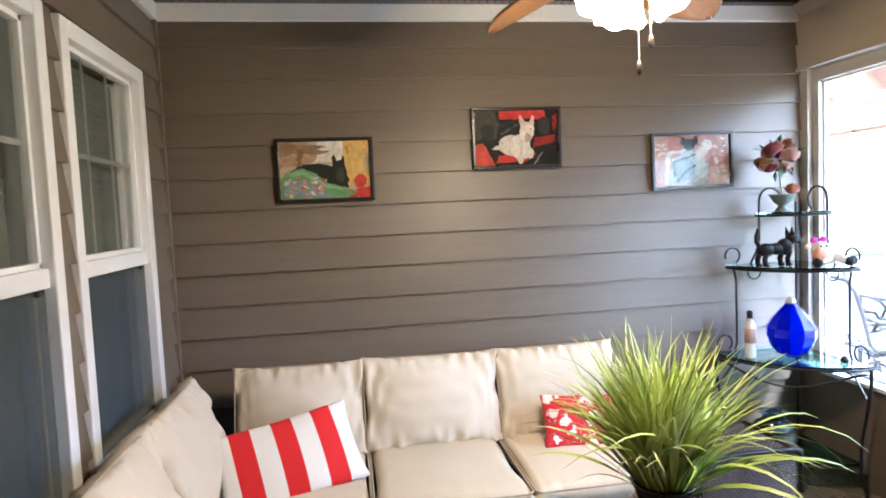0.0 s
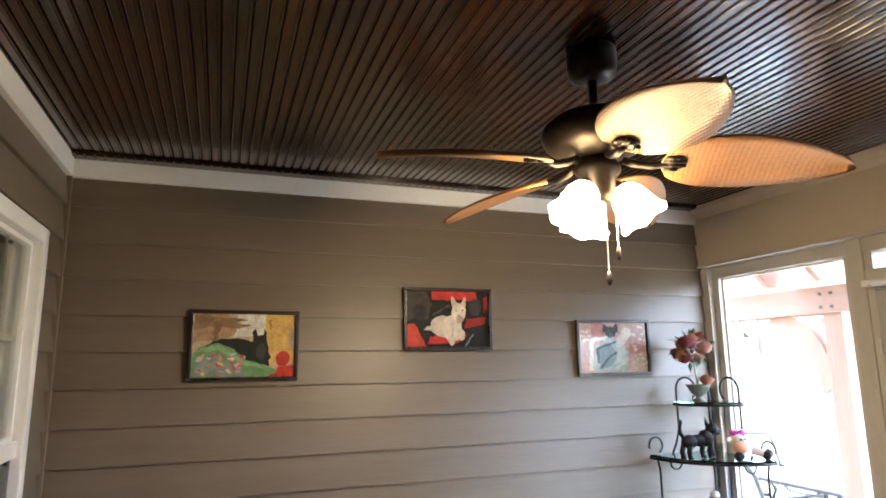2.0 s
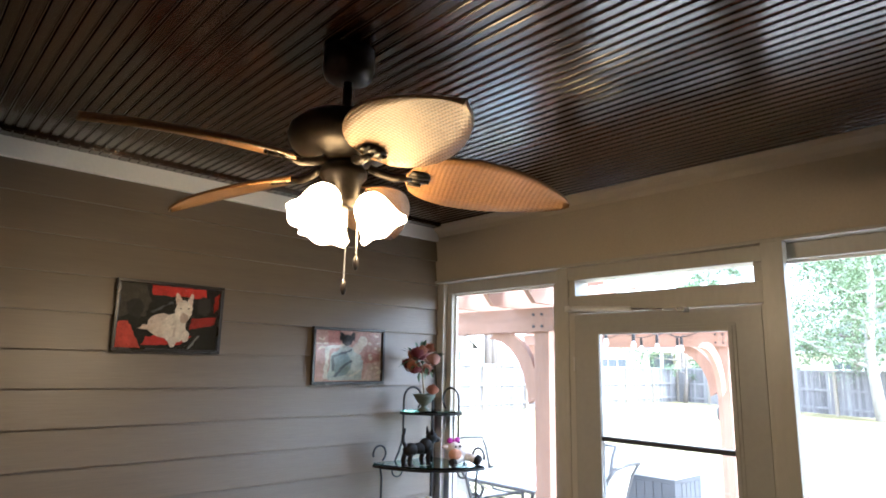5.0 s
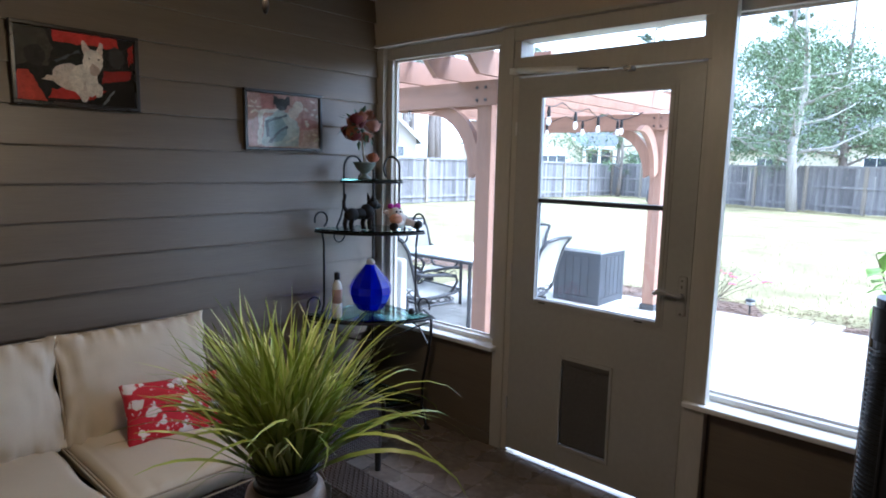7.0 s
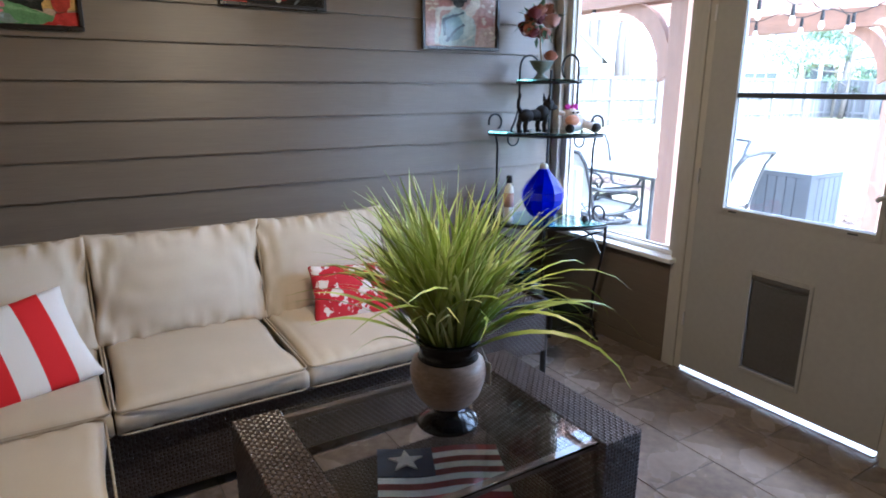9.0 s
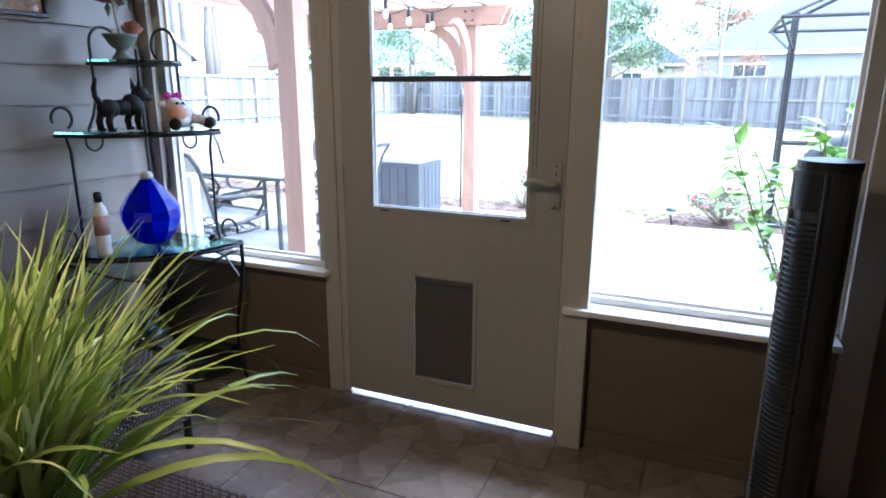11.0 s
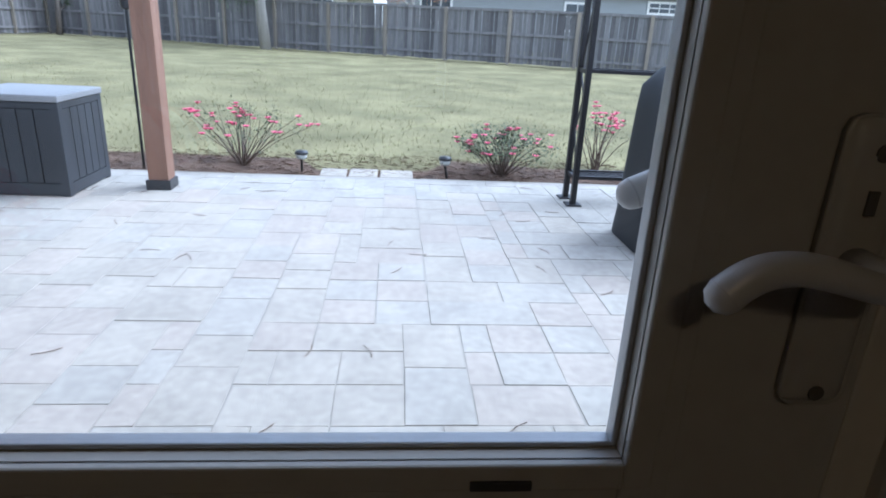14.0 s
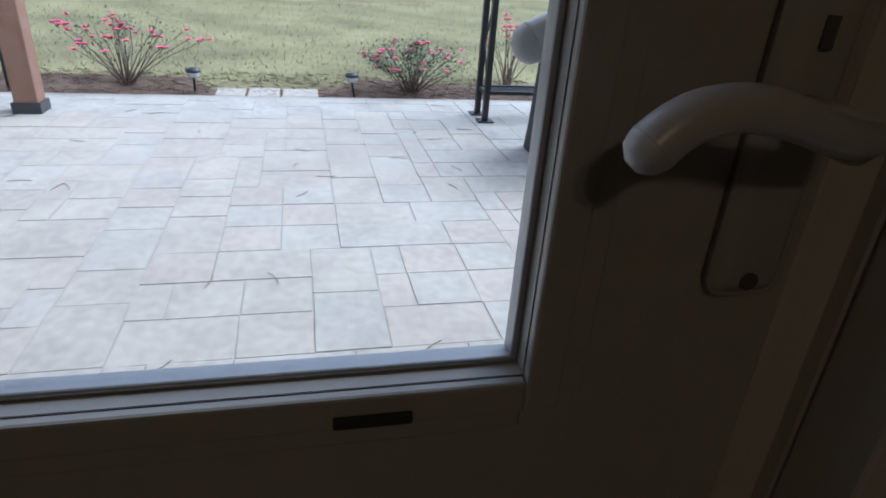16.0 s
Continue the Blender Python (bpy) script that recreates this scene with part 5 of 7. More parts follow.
em, tl2, mx2 = sn.new("ShaderNodeEmission"), sn.new("ShaderNodeBsdfTranslucent"), sn.new("ShaderNodeAddShader")
em.inputs["Color"].default_value, em.inputs["Strength"].default_value = (1.0, 0.68, 0.30, 1), 1.25
tl2.inputs["Color"].default_value = (0.14, 0.11, 0.06, 1)
sl.new(em.outputs[0], mx2.inputs[0])
sl.new(tl2.outputs[0], mx2.inputs[1])
sl.new(mx2.outputs[0], sn["Material Output"].inputs["Surface"])
for q in range(3):
    a = radians(200 + 120 * q)
    d = Vector((math.cos(a), math.sin(a), 0))
    o = Vector((HX, HY2, 2.248)) + d * 0.058
    ax = (d * 0.62 - Vector((0, 0, 1))).normalized()
    m = Matrix.Translation(o) @ ax.to_track_quat("Z", "Y").to_matrix().to_4x4()
    arm = part("lamp_arm", tube(B(), [Vector((HX, HY2, 2.248)) + d * 0.03, o, o + ax * 0.02], 0.016, 12), BRONZE, FAN, smooth=True)
    nseg = 36
    bm = B()
    rings = []
    for r, z, fl in ((0.022, 0.008, 0), (0.038, 0.018, 0), (0.050, 0.040, 0), (0.056, 0.066, 0), (0.061, 0.092, 0.0), (0.069, 0.114, 0.4), (0.078, 0.125, 1)):
        rings.append([bm.verts.new(m @ Vector(((r + 0.003 * fl * math.cos(6 * t)) * math.cos(t), (r + 0.003 * fl * math.cos(6 * t)) * math.sin(t), z + 0.004 * fl * math.cos(6 * t)))) for t in [2 * math.pi * i / nseg for i in range(nseg)]])
    for r0, r1 in zip(rings, rings[1:]):
        for i in range(nseg):
            bm.faces.new((r0[i], r0[(i + 1) % nseg], r1[(i + 1) % nseg], r1[i]))
    part("shade", bm, SHADE, arm, "lit frosted bell glass shade", smooth=True)
    lamp = bpy.data.lights.new("bulb", "POINT")
    lamp.energy, lamp.color, lamp.shadow_soft_size = BULB_WATTS, (1.0, 0.69, 0.37), 0.03
    lo = new("bulb", lamp)
    lo.location = o + ax * 0.105
for dx, z1, z0 in ((0.012, 2.20, 1.995), (0.05, 2.21, 2.07)):
    c = part("pull_chain", tube(B(), [(HX + dx, HY2 - 0.01, z1), (HX + dx, HY2 - 0.01, z0)], 0.002, 6), SATIN, FAN)
    part("pull_knob", lathe(B(), [(0.003, 0.0), (0.008, -0.012), (0.009, -0.03), (0.004, -0.042), (0.0, -0.043)][::-1], (HX + dx, HY2 - 0.01, z0), 14), BRONZE, c, smooth=True)

# ---- tower fan ----
TX, TY = 3.43, -2.85
DGREY = material("dark_grey_plastic", (0.035, 0.037, 0.042), 0.3, var=0.15, bump=0.05)
TW = thing("tower_fan", (TX, TY, 0), "dark grey plastic tower fan standing by the half wall", "fan")
part("base", lathe(B(), [(0.16, 0), (0.165, 0.008), (0.155, 0.022), (0.07, 0.034), (0.05, 0.05), (0.001, 0.05)], (TX, TY, 0), 40), DGREY, TW, smooth=True)
bm = B()
out = [(TX + 0.085 * math.cos(t) * (1 if math.cos(t) < 0.6 else 0.95), TY + 0.078 * math.sin(t)) for t in [2 * math.pi * i / 28 for i in range(28)]]
prism(bm, out, 2, 0.045, 1.17)
part("body", bm, DGREY, TW)
bm = prism(B(), [(TX + (a - TX) * 1.03, TY + (b - TY) * 1.03) for a, b in out], 2, 1.171, 1.195)
part("top_cap", bm, BLACK, TW)
bm = B()
prism(bm, [(TX + 0.091 * math.cos(radians(a)), TY + 0.085 * math.sin(radians(a))) for a in range(108, 165, 4)] + [(TX + 0.075 * math.cos(radians(a)), TY + 0.07 * math.sin(radians(a))) for a in range(164, 107, -4)], 2, 1.06, 1.165)
part("control_panel", bm, BLACK, TW)
zz0 = 0.17
for i in range(52):
    z = zz0 + i * 0.0168
    part("grille_slat", tube(B(), [(TX + 0.089 * math.cos(radians(a)), TY + 0.083 * math.sin(radians(a)), z) for a in range(104, 168, 9)], 0.0035, 4), BLACK, TW)
for a in (100, 170):
    part("trim_strip", tube(B(), [(TX + 0.089 * math.cos(radians(a)), TY + 0.083 * math.sin(radians(a)), 0.06), (TX + 0.089 * math.cos(radians(a)), TY + 0.083 * math.sin(radians(a)), 1.165)], 0.006, 8), SATIN if a == 100 else DGREY, TW)

# ======== outdoors ========
def ground_z(x, y):
    d = max(0.0, math.hypot(max(0, x - 8.4), max(0, y - 3.5) + max(0, -6 - y)) - 0.5)
    t = min(1.0, d / 17.0)
    return -0.075 + 0.12 * t * t * (3 - 2 * t) + 0.018 * noise.noise(Vector((x * 0.35, y * 0.35, 0)))


LAWN = material("dry_lawn", (0.235, 0.210, 0.112), 0.95, var=0.45, s1=0.9, s2=26, bump=0.8, dist=0.02, spec=0.1)
bm = B()
xs = [3.0 + 0.6 * i for i in range(56)] + [40, 50, 70, 120, 300, 900]
ys = [-900, -300, -100, -50, -30] + [-22 + 0.8 * i for i in range(54)] + [25, 35, 60, 120, 300, 900]
xs = [-900, -300, -60, -10] + xs
vv = [[bm.verts.new((x, y, ground_z(x, y) - (0.25 if x < 3.9 else 0))) for y in ys] for x in xs]
for i in range(len(xs) - 1):
    for j in range(len(ys) - 1):
        bm.faces.new((vv[i][j], vv[i + 1][j], vv[i + 1][j + 1], vv[i][j + 1]))
solid("ground", bm, LAWN, kind="structure", smooth=True)
# sparse blades near the patio
BLADES = material("lawn_blades", (0.255, 0.235, 0.115), 0.9, var=0.4, s1=2, bump=0)
r4 = random.Random(5)
bm = B()
for i in range(15000):
    x = 9.1 + 10 * r4.random() ** 1.7
    y = r4.uniform(-8, 9)
    z = ground_z(x, y) - 0.01
    a = r4.uniform(0, 6.28)
    hgt = r4.uniform(0.025, 0.06)
    dx, dy = 0.006 * math.cos(a), 0.006 * math.sin(a)
    lx, ly = r4.uniform(-0.03, 0.03), r4.uniform(-0.03, 0.03)
    bm.faces.new([bm.verts.new((x - dx, y - dy, z)), bm.verts.new((x + dx, y + dy, z)), bm.verts.new((x + lx, y + ly, z + hgt))])
tagged(solid("lawn_grass", bm, BLADES, "short dry yellow green lawn grass", "grass"), kind="stuff")

# patio of irregular stamped stones
PX0, PX1, PY0, PY1 = WX + 0.14, 8.40, -5.6, 2.55
PATIO = solid("patio", box(B(), PX0 - 0.3, PY0, -0.25, PX1 + 0.01, PY1, PZ - 0.0025), material("patio_joint", (0.36, 0.33, 0.285), 0.9, bump=0.4), kind="structure")
ROOT[PATIO] = Vector((0, 0, 0))
STONE = material("stamped_stone", (0.435, 0.388, 0.325), 0.8, var=0.15, s1=3.2, s2=26, bump=0.5, dist=0.004, rand=0.12)
STONE_P = material("stamped_stone_rose", (0.438, 0.380, 0.320), 0.8, var=0.15, s1=3.2, s2=26, bump=0.5, dist=0.004, rand=0.12)
STONE_B = material("stamped_stone_blue", (0.424, 0.386, 0.332), 0.8, var=0.15, s1=3.2, s2=26, bump=0.5, dist=0.004, rand=0.12)
r5 = random.Random(12)
U = 0.118
nx, ny = int((PX1 - PX0) / U), int((PY1 - PY0) / U)
used, stones = set(), []
for i in range(nx):
    for j in range(ny):
        if (i, j) in used:
            continue
        for w, d in r5.sample([(2, 3), (2, 2), (2, 2), (3, 3), (2, 4), (3, 2)], 6) + [(2, 1), (1, 2), (1, 3), (1, 1)]:
            cells = [(i + a, j + b) for a in range(w) for b in range(d)]
            if all(c not in used and c[0] < nx and c[1] < ny for c in cells):
                used.update(cells)
                stones.append((i, j, w, d))
                break


def stone_bm(bm, i, j, w, d, s):
    x0, y0 = PX0 + i * U, PY0 + j * U
    g = 0.0016
    q = [(x0 + g, y0 + g), (x0 + w * U - g, y0 + g), (x0 + w * U - g, y0 + d * U - g), (x0 + g, y0 + d * U - g)]
    q = [(a + s.uniform(-0.003, 0.003), b + s.uniform(-0.003, 0.003)) for a, b in q]
    z = PZ + s.uniform(-0.0015, 0.0015)
    lo = [bm.verts.new((a, b, PZ - 0.006)) for a, b in q]
    mx_, my_ = sum(a for a, b in q) / 4, sum(b for a, b in q) / 4
    hi = [bm.verts.new((a + (mx_ - a) * 0.012, b + (my_ - b) * 0.012, z)) for a, b in q]
    bm.faces.new(hi)
    for t in range(4):
        bm.faces.new((lo[t], lo[(t + 1) % 4], hi[(t + 1) % 4], hi[t]))
    return bm


near = [s for s in stones if 4.2 < PX0 + s[0] * U < 7.7 and -3.1 < PY0 + s[1] * U < 0.6][:290]
rest = B()
for s in stones:
    if s not in near:
        stone_bm(rest, *s, r5)
rm = material("stamped_stone_rest", (0.42, 0.388, 0.338), 0.8, var=0.2, s1=3.2, s2=22, bump=0.5, dist=0.004)
tagged(part("paving_stone", rest, rm, PATIO), kind="stuff")

MULCH = material("pine_straw_mulch", (0.17, 0.11, 0.075), 0.95, var=0.5, s1=5, s2=70, bump=1.0, dist=0.03)
bm = B()
rows = []
for i in range(60):
    y = -8 + 14 * i / 59
    xe = 9.35 + 0.22 * noise.noise(Vector((y * 0.7, 3, 0))) - (0.55 if -2.1 < y < -1.1 else 0)
    rows.append([bm.verts.new((x, y, ground_z(x, y) + 0.02 - (0.03 if k in (0, 4) else 0))) for k, x in enumerate([8.415 + (xe - 8.415) * q / 4 for q in range(5)])])
for a, b in zip(rows, rows[1:]):
    for q in range(4):
        bm.faces.new((a[q], a[q + 1], b[q + 1], b[q]))
solid("mulch_bed", bm, MULCH, kind="structure", smooth=True)
bm = B()
for i in range(6000):
    y, x = r4.uniform(-7, 5), 8.45 + 0.9 * r4.random()
    a = r4.uniform(0, 3.14)
    z = ground_z(x, y) + 0.026
    dx, dy = 0.05 * math.cos(a), 0.05 * math.sin(a)
    nxx, nyy = -dy * 0.03, dx * 0.03
    bm.faces.new([bm.verts.new((x - dx, y - dy, z)), bm.verts.new((x + nxx, y + nyy, z + 0.008)), bm.verts.new((x + dx, y + dy, z + r4.uniform(0, 0.02)))])
tagged(solid("pine_straw", bm, MULCH, "brown fallen pine straw in the bed", "mulch"), kind="stuff")
STEPS = thing("step_stones", (8.6, -1.55, -0.05), "pale flat stepping stones at the patio edge", "stepping stones")
for i, (y0, y1) in enumerate(((-1.16, -1.38), (-1.40, -1.64), (-1.66, -1.94))):
    part("stone", box(B(), 8.44, y0, -0.12, 8.72 + 0.02 * (i % 2), y1, -0.036, 0.008), STONE, STEPS)
# leaves and needles lying on the patio
bm = B()
for i in range(55):
    x, y = r4.uniform(4.3, 8.2), r4.uniform(-3, 1.5)
    a = r4.uniform(0, 6.28)
    pts = [(x + 0.10 * t * math.cos(a + 0.35 * t), y + 0.10 * t * math.sin(a + 0.35 * t), PZ + 0.006) for t in (0, 0.35, 0.7, 1.0)]
    tube(bm, pts, 0.0016, 4)
tagged(solid("fallen_needles", bm, MULCH, "dry brown pine needles scattered on the patio", "needles"), kind="stuff")

# ---- cedar pergola ----
CEDAR = material("stained_cedar", (0.27, 0.150, 0.100), 0.6, var=0.22, s1=2.5, s2=45, bump=0.35, dist=0.002, stretch=(6, 6, 0.5), rand=0.15)
CEDAR_Y = material("stained_cedar_beam", (0.27, 0.150, 0.100), 0.6, var=0.22, s1=2.5, s2=45, bump=0.35, dist=0.002, stretch=(6, 0.5, 6), rand=0.15)
AX, BX, AY, BY = 4.75, 7.88, -0.11, 2.27
PERG = thing("pergola", ((AX + BX) / 2, (AY + BY) / 2, PZ), "reddish stained cedar pergola standing on the patio", "pergola")
PT = 2.20
for x in (AX, BX):
    for y in (AY, BY):
        po = part("post", box(B(), x - 0.07, y - 0.07, PZ, x + 0.07, y + 0.07, PT, 0.006), CEDAR, PERG)
        part("post_base", box(B(), x - 0.085, y - 0.085, PZ, x + 0.085, y + 0.085, PZ + 0.07, 0.004), DGREY, po)
    for s in (-0.09, 0.09):
        part("beam", prism(B(), [(AY - 0.42, 2.21), (AY - 0.34, 2.03), (BY + 0.34, 2.03), (BY + 0.42, 2.21)], 0, x + s - 0.02, x + s + 0.02), CEDAR_Y, PERG)
    bolt = B()
    for y in (AY, BY):
        for dy in (-0.04, 0.04):
            for z in (2.07, 2.16):
                tube(bolt, [(x - 0.118, y + dy, z), (x - 0.11, y + dy, z)], 0.012, 8)
    tagged(part("bolt", bolt, BLACK, PERG), kind="stuff")
y = AY - 0.18
while y < BY + 0.3:
    part("rafter", prism(B(), [(AX - 0.50, 2.385), (AX - 0.50, 2.33), (AX - 0.38, 2.215), (BX + 0.38, 2.215), (BX + 0.50, 2.33), (BX + 0.50, 2.385)], 1, y - 0.02, y + 0.02), CEDAR, PERG)
    y += 0.40
for i in range(9):
    x = AX - 0.25 + i * 0.45
    part("purlin", box(B(), x - 0.02, AY - 0.4, 2.387, x + 0.02, BY + 0.4, 2.425), CEDAR_Y, PERG)


def brace(c, d, wd):
    """Curved knee brace from a post out along d."""
    d = Vector(d)
    s = Vector((-d.y, d.x, 0))
    ctr = Vector(c) + d * 0.62 + Vector((0, 0, 0.52))
    outer = [Vector(c) + d * 0.07 + Vector((0, 0, 0)), Vector(c) + d * 0.60 + Vector((0, 0, 0.60))]
    a = [Vector(c) + d * (0.07 + 0.40 * (1 - math.cos(t))) + Vector((0, 0, 0.50 * math.sin(t))) for t in [math.pi / 2 * i / 8 for i in range(9)]]
    b = [Vector(c) + d * (0.17 + 0.40 * (1 - math.cos(t)) * 1.05) + Vector((0, 0, -0.06 + 0.50 * math.sin(t))) for t in [math.pi / 2 * i / 8 for i in range(9)]]
    bm = B()
    rows = [[bm.verts.new(p + s * q) for p in (u, v) for q in (-wd, wd)] for u, v in zip(a, b)]
    for r0, r1 in zip(rows, rows[1:]):
        for f in ((0, 1), (1, 3), (3, 2), (2, 0)):
            bm.faces.new((r0[f[0]], r0[f[1]], r1[f[1]], r1[f[0]]))
    bm.faces.new((rows[0][0], rows[0][2], rows[0][3], rows[0][1]))
    bm.faces.new((rows[-1][0], rows[-1][1], rows[-1][3], rows[-1][2]))
    part("brace", bm, CEDAR, PERG)


for x, dx in ((AX, 1), (BX, -1)):
    for y, dy in ((AY, 1), (BY, -1)):
        brace((x, y, 1.55), (0, dy, 0), 0.028)
        if dx < 0:
            brace((x, y, 1.56), (dx, 0, 0), 0.028)
# string lights
BULB_G = sheer("clear_bulb", (0.93, 0.93, 0.90), 0.45)
LS = thing("string_lights", (6.3, 1.4, 2.2), "black string lights with clear bulbs hung under the pergola", "string lights")
for x0, y0, x1, y1 in ((AX + 0.1, AY, BX - 0.05, AY + 0.4), (AX + 0.06, AY + 0.3, AX + 0.06, BY), (BX - 0.5, AY, BX - 0.5, BY)):
    n = 5
    part("wire", tube(B(), [(x0 + (x1 - x0) * i / 28, y0 + (y1 - y0) * i / 28, 2.19 - 0.07 * abs(math.sin(math.pi * n * i / 28))) for i in range(29)], 0.005, 5), BLACK, LS)
    for i in range(n):
        f = (i + 0.5) / n
        x, y = x0 + (x1 - x0) * f, y0 + (y1 - y0) * f
        so = part("socket", lathe(B(), [(0.015, -0.09), (0.018, -0.05), (0.012, 0.0)], (x, y, 2.12), 10), BLACK, LS)
        part("bulb_glass", lathe(B(), [(0.002, -0.165), (0.018, -0.155), (0.024, -0.13), (0.014, -0.09)], (x, y, 2.12), 12), BULB_G, so, smooth=True)

# ---- patio dining set ----
SLING = material("grey_sling_mesh", (0.36, 0.35, 0.31), 0.7, var=0.1, s2=300, bump=0.4)
IRON = material("dark_grey_aluminium", (0.05, 0.05, 0.052), 0.45, metal=0.4, var=0.15, bump=0.06)


def swivel_chair(x, y, turn):
    """Swivel rocker; built facing +x with its middle over the ring base."""
    c = thing("patio_chair", (0, 0, 0), "swivel patio chair, dark frame with pale grey sling", "chair", "chairs round the patio table")
    ring = [(0.27 * math.cos(t), 0.27 * math.sin(t), 0.014) for t in [2 * math.pi * i / 32 for i in range(33)]]
    part("base_ring", tube(B(), ring, 0.014, 8), IRON, c, smooth=True)
    for a in (45, 135, 225, 315):
        t = radians(a)
        part("base_leg", tube(B(), [(0.27 * math.cos(t), 0.27 * math.sin(t), 0.02), (0.12 * math.cos(t), 0.12 * math.sin(t), 0.13), (0.03 * math.cos(t), 0.03 * math.sin(t), 0.20)], 0.012, 8), IRON, c)
    part("swivel_post", lathe(B(), [(0.028, 0.14), (0.028, 0.24), (0.06, 0.25), (0.06, 0.27), (0.02, 0.33)], (0, 0, 0), 16), IRON, c)
    for s in (-0.27, 0.27):
        part("side_frame", tube(B(), [(0.27, s, 0.42), (0.22, s, 0.40), (0.0, s, 0.375), (-0.20, s, 0.375), (-0.245, s, 0.42), (-0.30, s, 0.65), (-0.36, s, 0.84), (-0.43, s, 0.94)], 0.017, 8), IRON, c, smooth=True)
        part("armrest", tube(B(), [(-0.29, s, 0.63), (-0.18, s * 1.08, 0.60), (0.05, s * 1.12, 0.585), (0.20, s * 1.1, 0.56), (0.23, s * 1.05, 0.50), (0.16, s, 0.40)], 0.016, 8), IRON, c, smooth=True)
    part("cross_bar", tube(B(), [(-0.43, -0.27, 0.94), (-0.435, 0, 0.955), (-0.43, 0.27, 0.94)], 0.017, 8), IRON, c, smooth=True)
    part("cross_bar", tube(B(), [(-0.205, -0.27, 0.36), (-0.205, 0.27, 0.36)], 0.015, 8), IRON, c)
    part("cross_bar", tube(B(), [(0.26, -0.27, 0.42), (0.26, 0.27, 0.42)], 0.015, 8), IRON, c)
    bmz = B()
    for q in range(2):
        tube(bmz, [(-0.235, -0.25 + 0.5 * i / 16, 0.42 + (0.03 if q else -0.03) * math.sin(i * math.pi / 4)) for i in range(17)], 0.006, 6)
    part("lattice", bmz, IRON, c)
    bmz = B()
    for q in range(2):
        for s in (-0.26, 0.26):
            tube(bmz, [(-0.19 + 0.4 * i / 12, s, 0.335 + (0.025 if q else -0.025) * math.sin(i * math.pi / 3)) for i in range(13)], 0.005, 6)
    tube(bmz, [(-0.2, 0.26, 0.30), (0.2, 0.26, 0.30)], 0.012, 6)
    tube(bmz, [(-0.2, -0.26, 0.30), (0.2, -0.26, 0.30)], 0.012, 6)
    tube(bmz, [(0, -0.26, 0.30), (0, 0.26, 0.30)], 0.016, 6)
    part("rocker_frame", bmz, IRON, c)
    for prof, nm in (([(0.265, 0.425), (0.20, 0.395), (0.0, 0.372), (-0.20, 0.372)], "seat_sling"), ([(-0.262, 0.47), (-0.30, 0.65), (-0.355, 0.83), (-0.415, 0.93)], "back_sling")):
        bmz = B()
        r = [[bmz.verts.new((px_, s, pz_ + dz)) for s in (-0.255, 0.255) for dz in (0.004, -0.004)] for px_, pz_ in prof]
        for a, b in zip(r, r[1:]):
            for f in ((0, 2), (3, 1), (1, 0), (2, 3)):
                bmz.faces.new((a[f[0]], a[f[1]], b[f[1]], b[f[0]]))
        part(nm, bmz, SLING, c, smooth=True)
    c.matrix_world = pose(x, y, PZ, 0, 0, turn)
    return c


ch = swivel_chair(5.28, 1.10, -8)
copy_thing(ch, pose(6.02, 0.47, PZ, 0, 0, 98))
copy_thing(ch, pose(6.78, 1.12, PZ, 0, 0, 184))
copy_thing(ch, pose(6.30, 1.95, PZ, 0, 0, -95))
PTB = thing("patio_table", (6.0, 1.14, PZ), "square glass topped patio table with dark frame", "table")
part("tabletop", box(B(), 5.47, 0.62, 0.682, 6.53, 1.66, 0.694, 0.003), material("frosted_table_glass", (0.55, 0.62, 0.62), 0.12, var=0.05, bump=0.02), PTB)
bm = B()
for a in ((5.45, 0.60, 6.55, 0.63), (5.45, 1.65, 6.55, 1.68), (5.45, 0.63, 5.48, 1.65), (6.52, 0.63, 6.55, 1.65)):
    box(bm, a[0], a[1], 0.655, a[2], a[3], 0.68, 0.004)
part("table_rim", bm, IRON, PTB)
for x, y in ((5.56, 0.71), (6.44, 0.71), (5.56, 1.57), (6.44, 1.57)):
    part("leg", tube(B(), [(x, y, 0.66), (x, y, 0.3), (x, y, PZ)], 0.02, 10), IRON, PTB)

# ---- storage box ----
RESIN = material("charcoal_resin", (0.050, 0.053, 0.060), 0.5, var=0.15, s2=40, bump=0.2, stretch=(3, 3, 0.6))
DB = thing("deck_box", (7.86, 0.69, PZ), "charcoal resin deck box with plank sides and flat lid", "storage box")
bx0, by0, bx1, by1 = 7.56, 0.375, 8.17, 0.995
part("body", box(B(), bx0 + 0.012, by0 + 0.012, PZ, bx1 - 0.012, by1 - 0.012, 0.585), RESIN, DB)
part("lid", box(B(), bx0 - 0.012, by0 - 0.012, 0.588, bx1 + 0.012, by1 + 0.012, 0.632, 0.008), material("grey_resin_lid", (0.30, 0.30, 0.305), 0.45, var=0.1), DB)
for i in range(5):
    w = (by1 - by0 - 0.10) / 5
    part("plank", box(B(), bx0, by0 + 0.05 + w * i + 0.004, 0.06, bx0 + 0.011, by0 + 0.05 + w * (i + 1) - 0.004, 0.54, 0.002), RESIN, DB)
    w = (bx1 - bx0 - 0.10) / 5
    part("plank", box(B(), bx0 + 0.05 + w * i + 0.004, by0, 0.06, bx0 + 0.05 + w * (i + 1) - 0.004, by0 + 0.011, 0.54, 0.002), RESIN, DB)
for x, y in ((bx0, by0), (bx0, by1 - 0.05), (bx1 - 0.05, by0)):
    part("corner_post", box(B(), x - 0.004, y - 0.004, PZ, x + 0.054, y + 0.054, 0.587, 0.004), RESIN, DB)
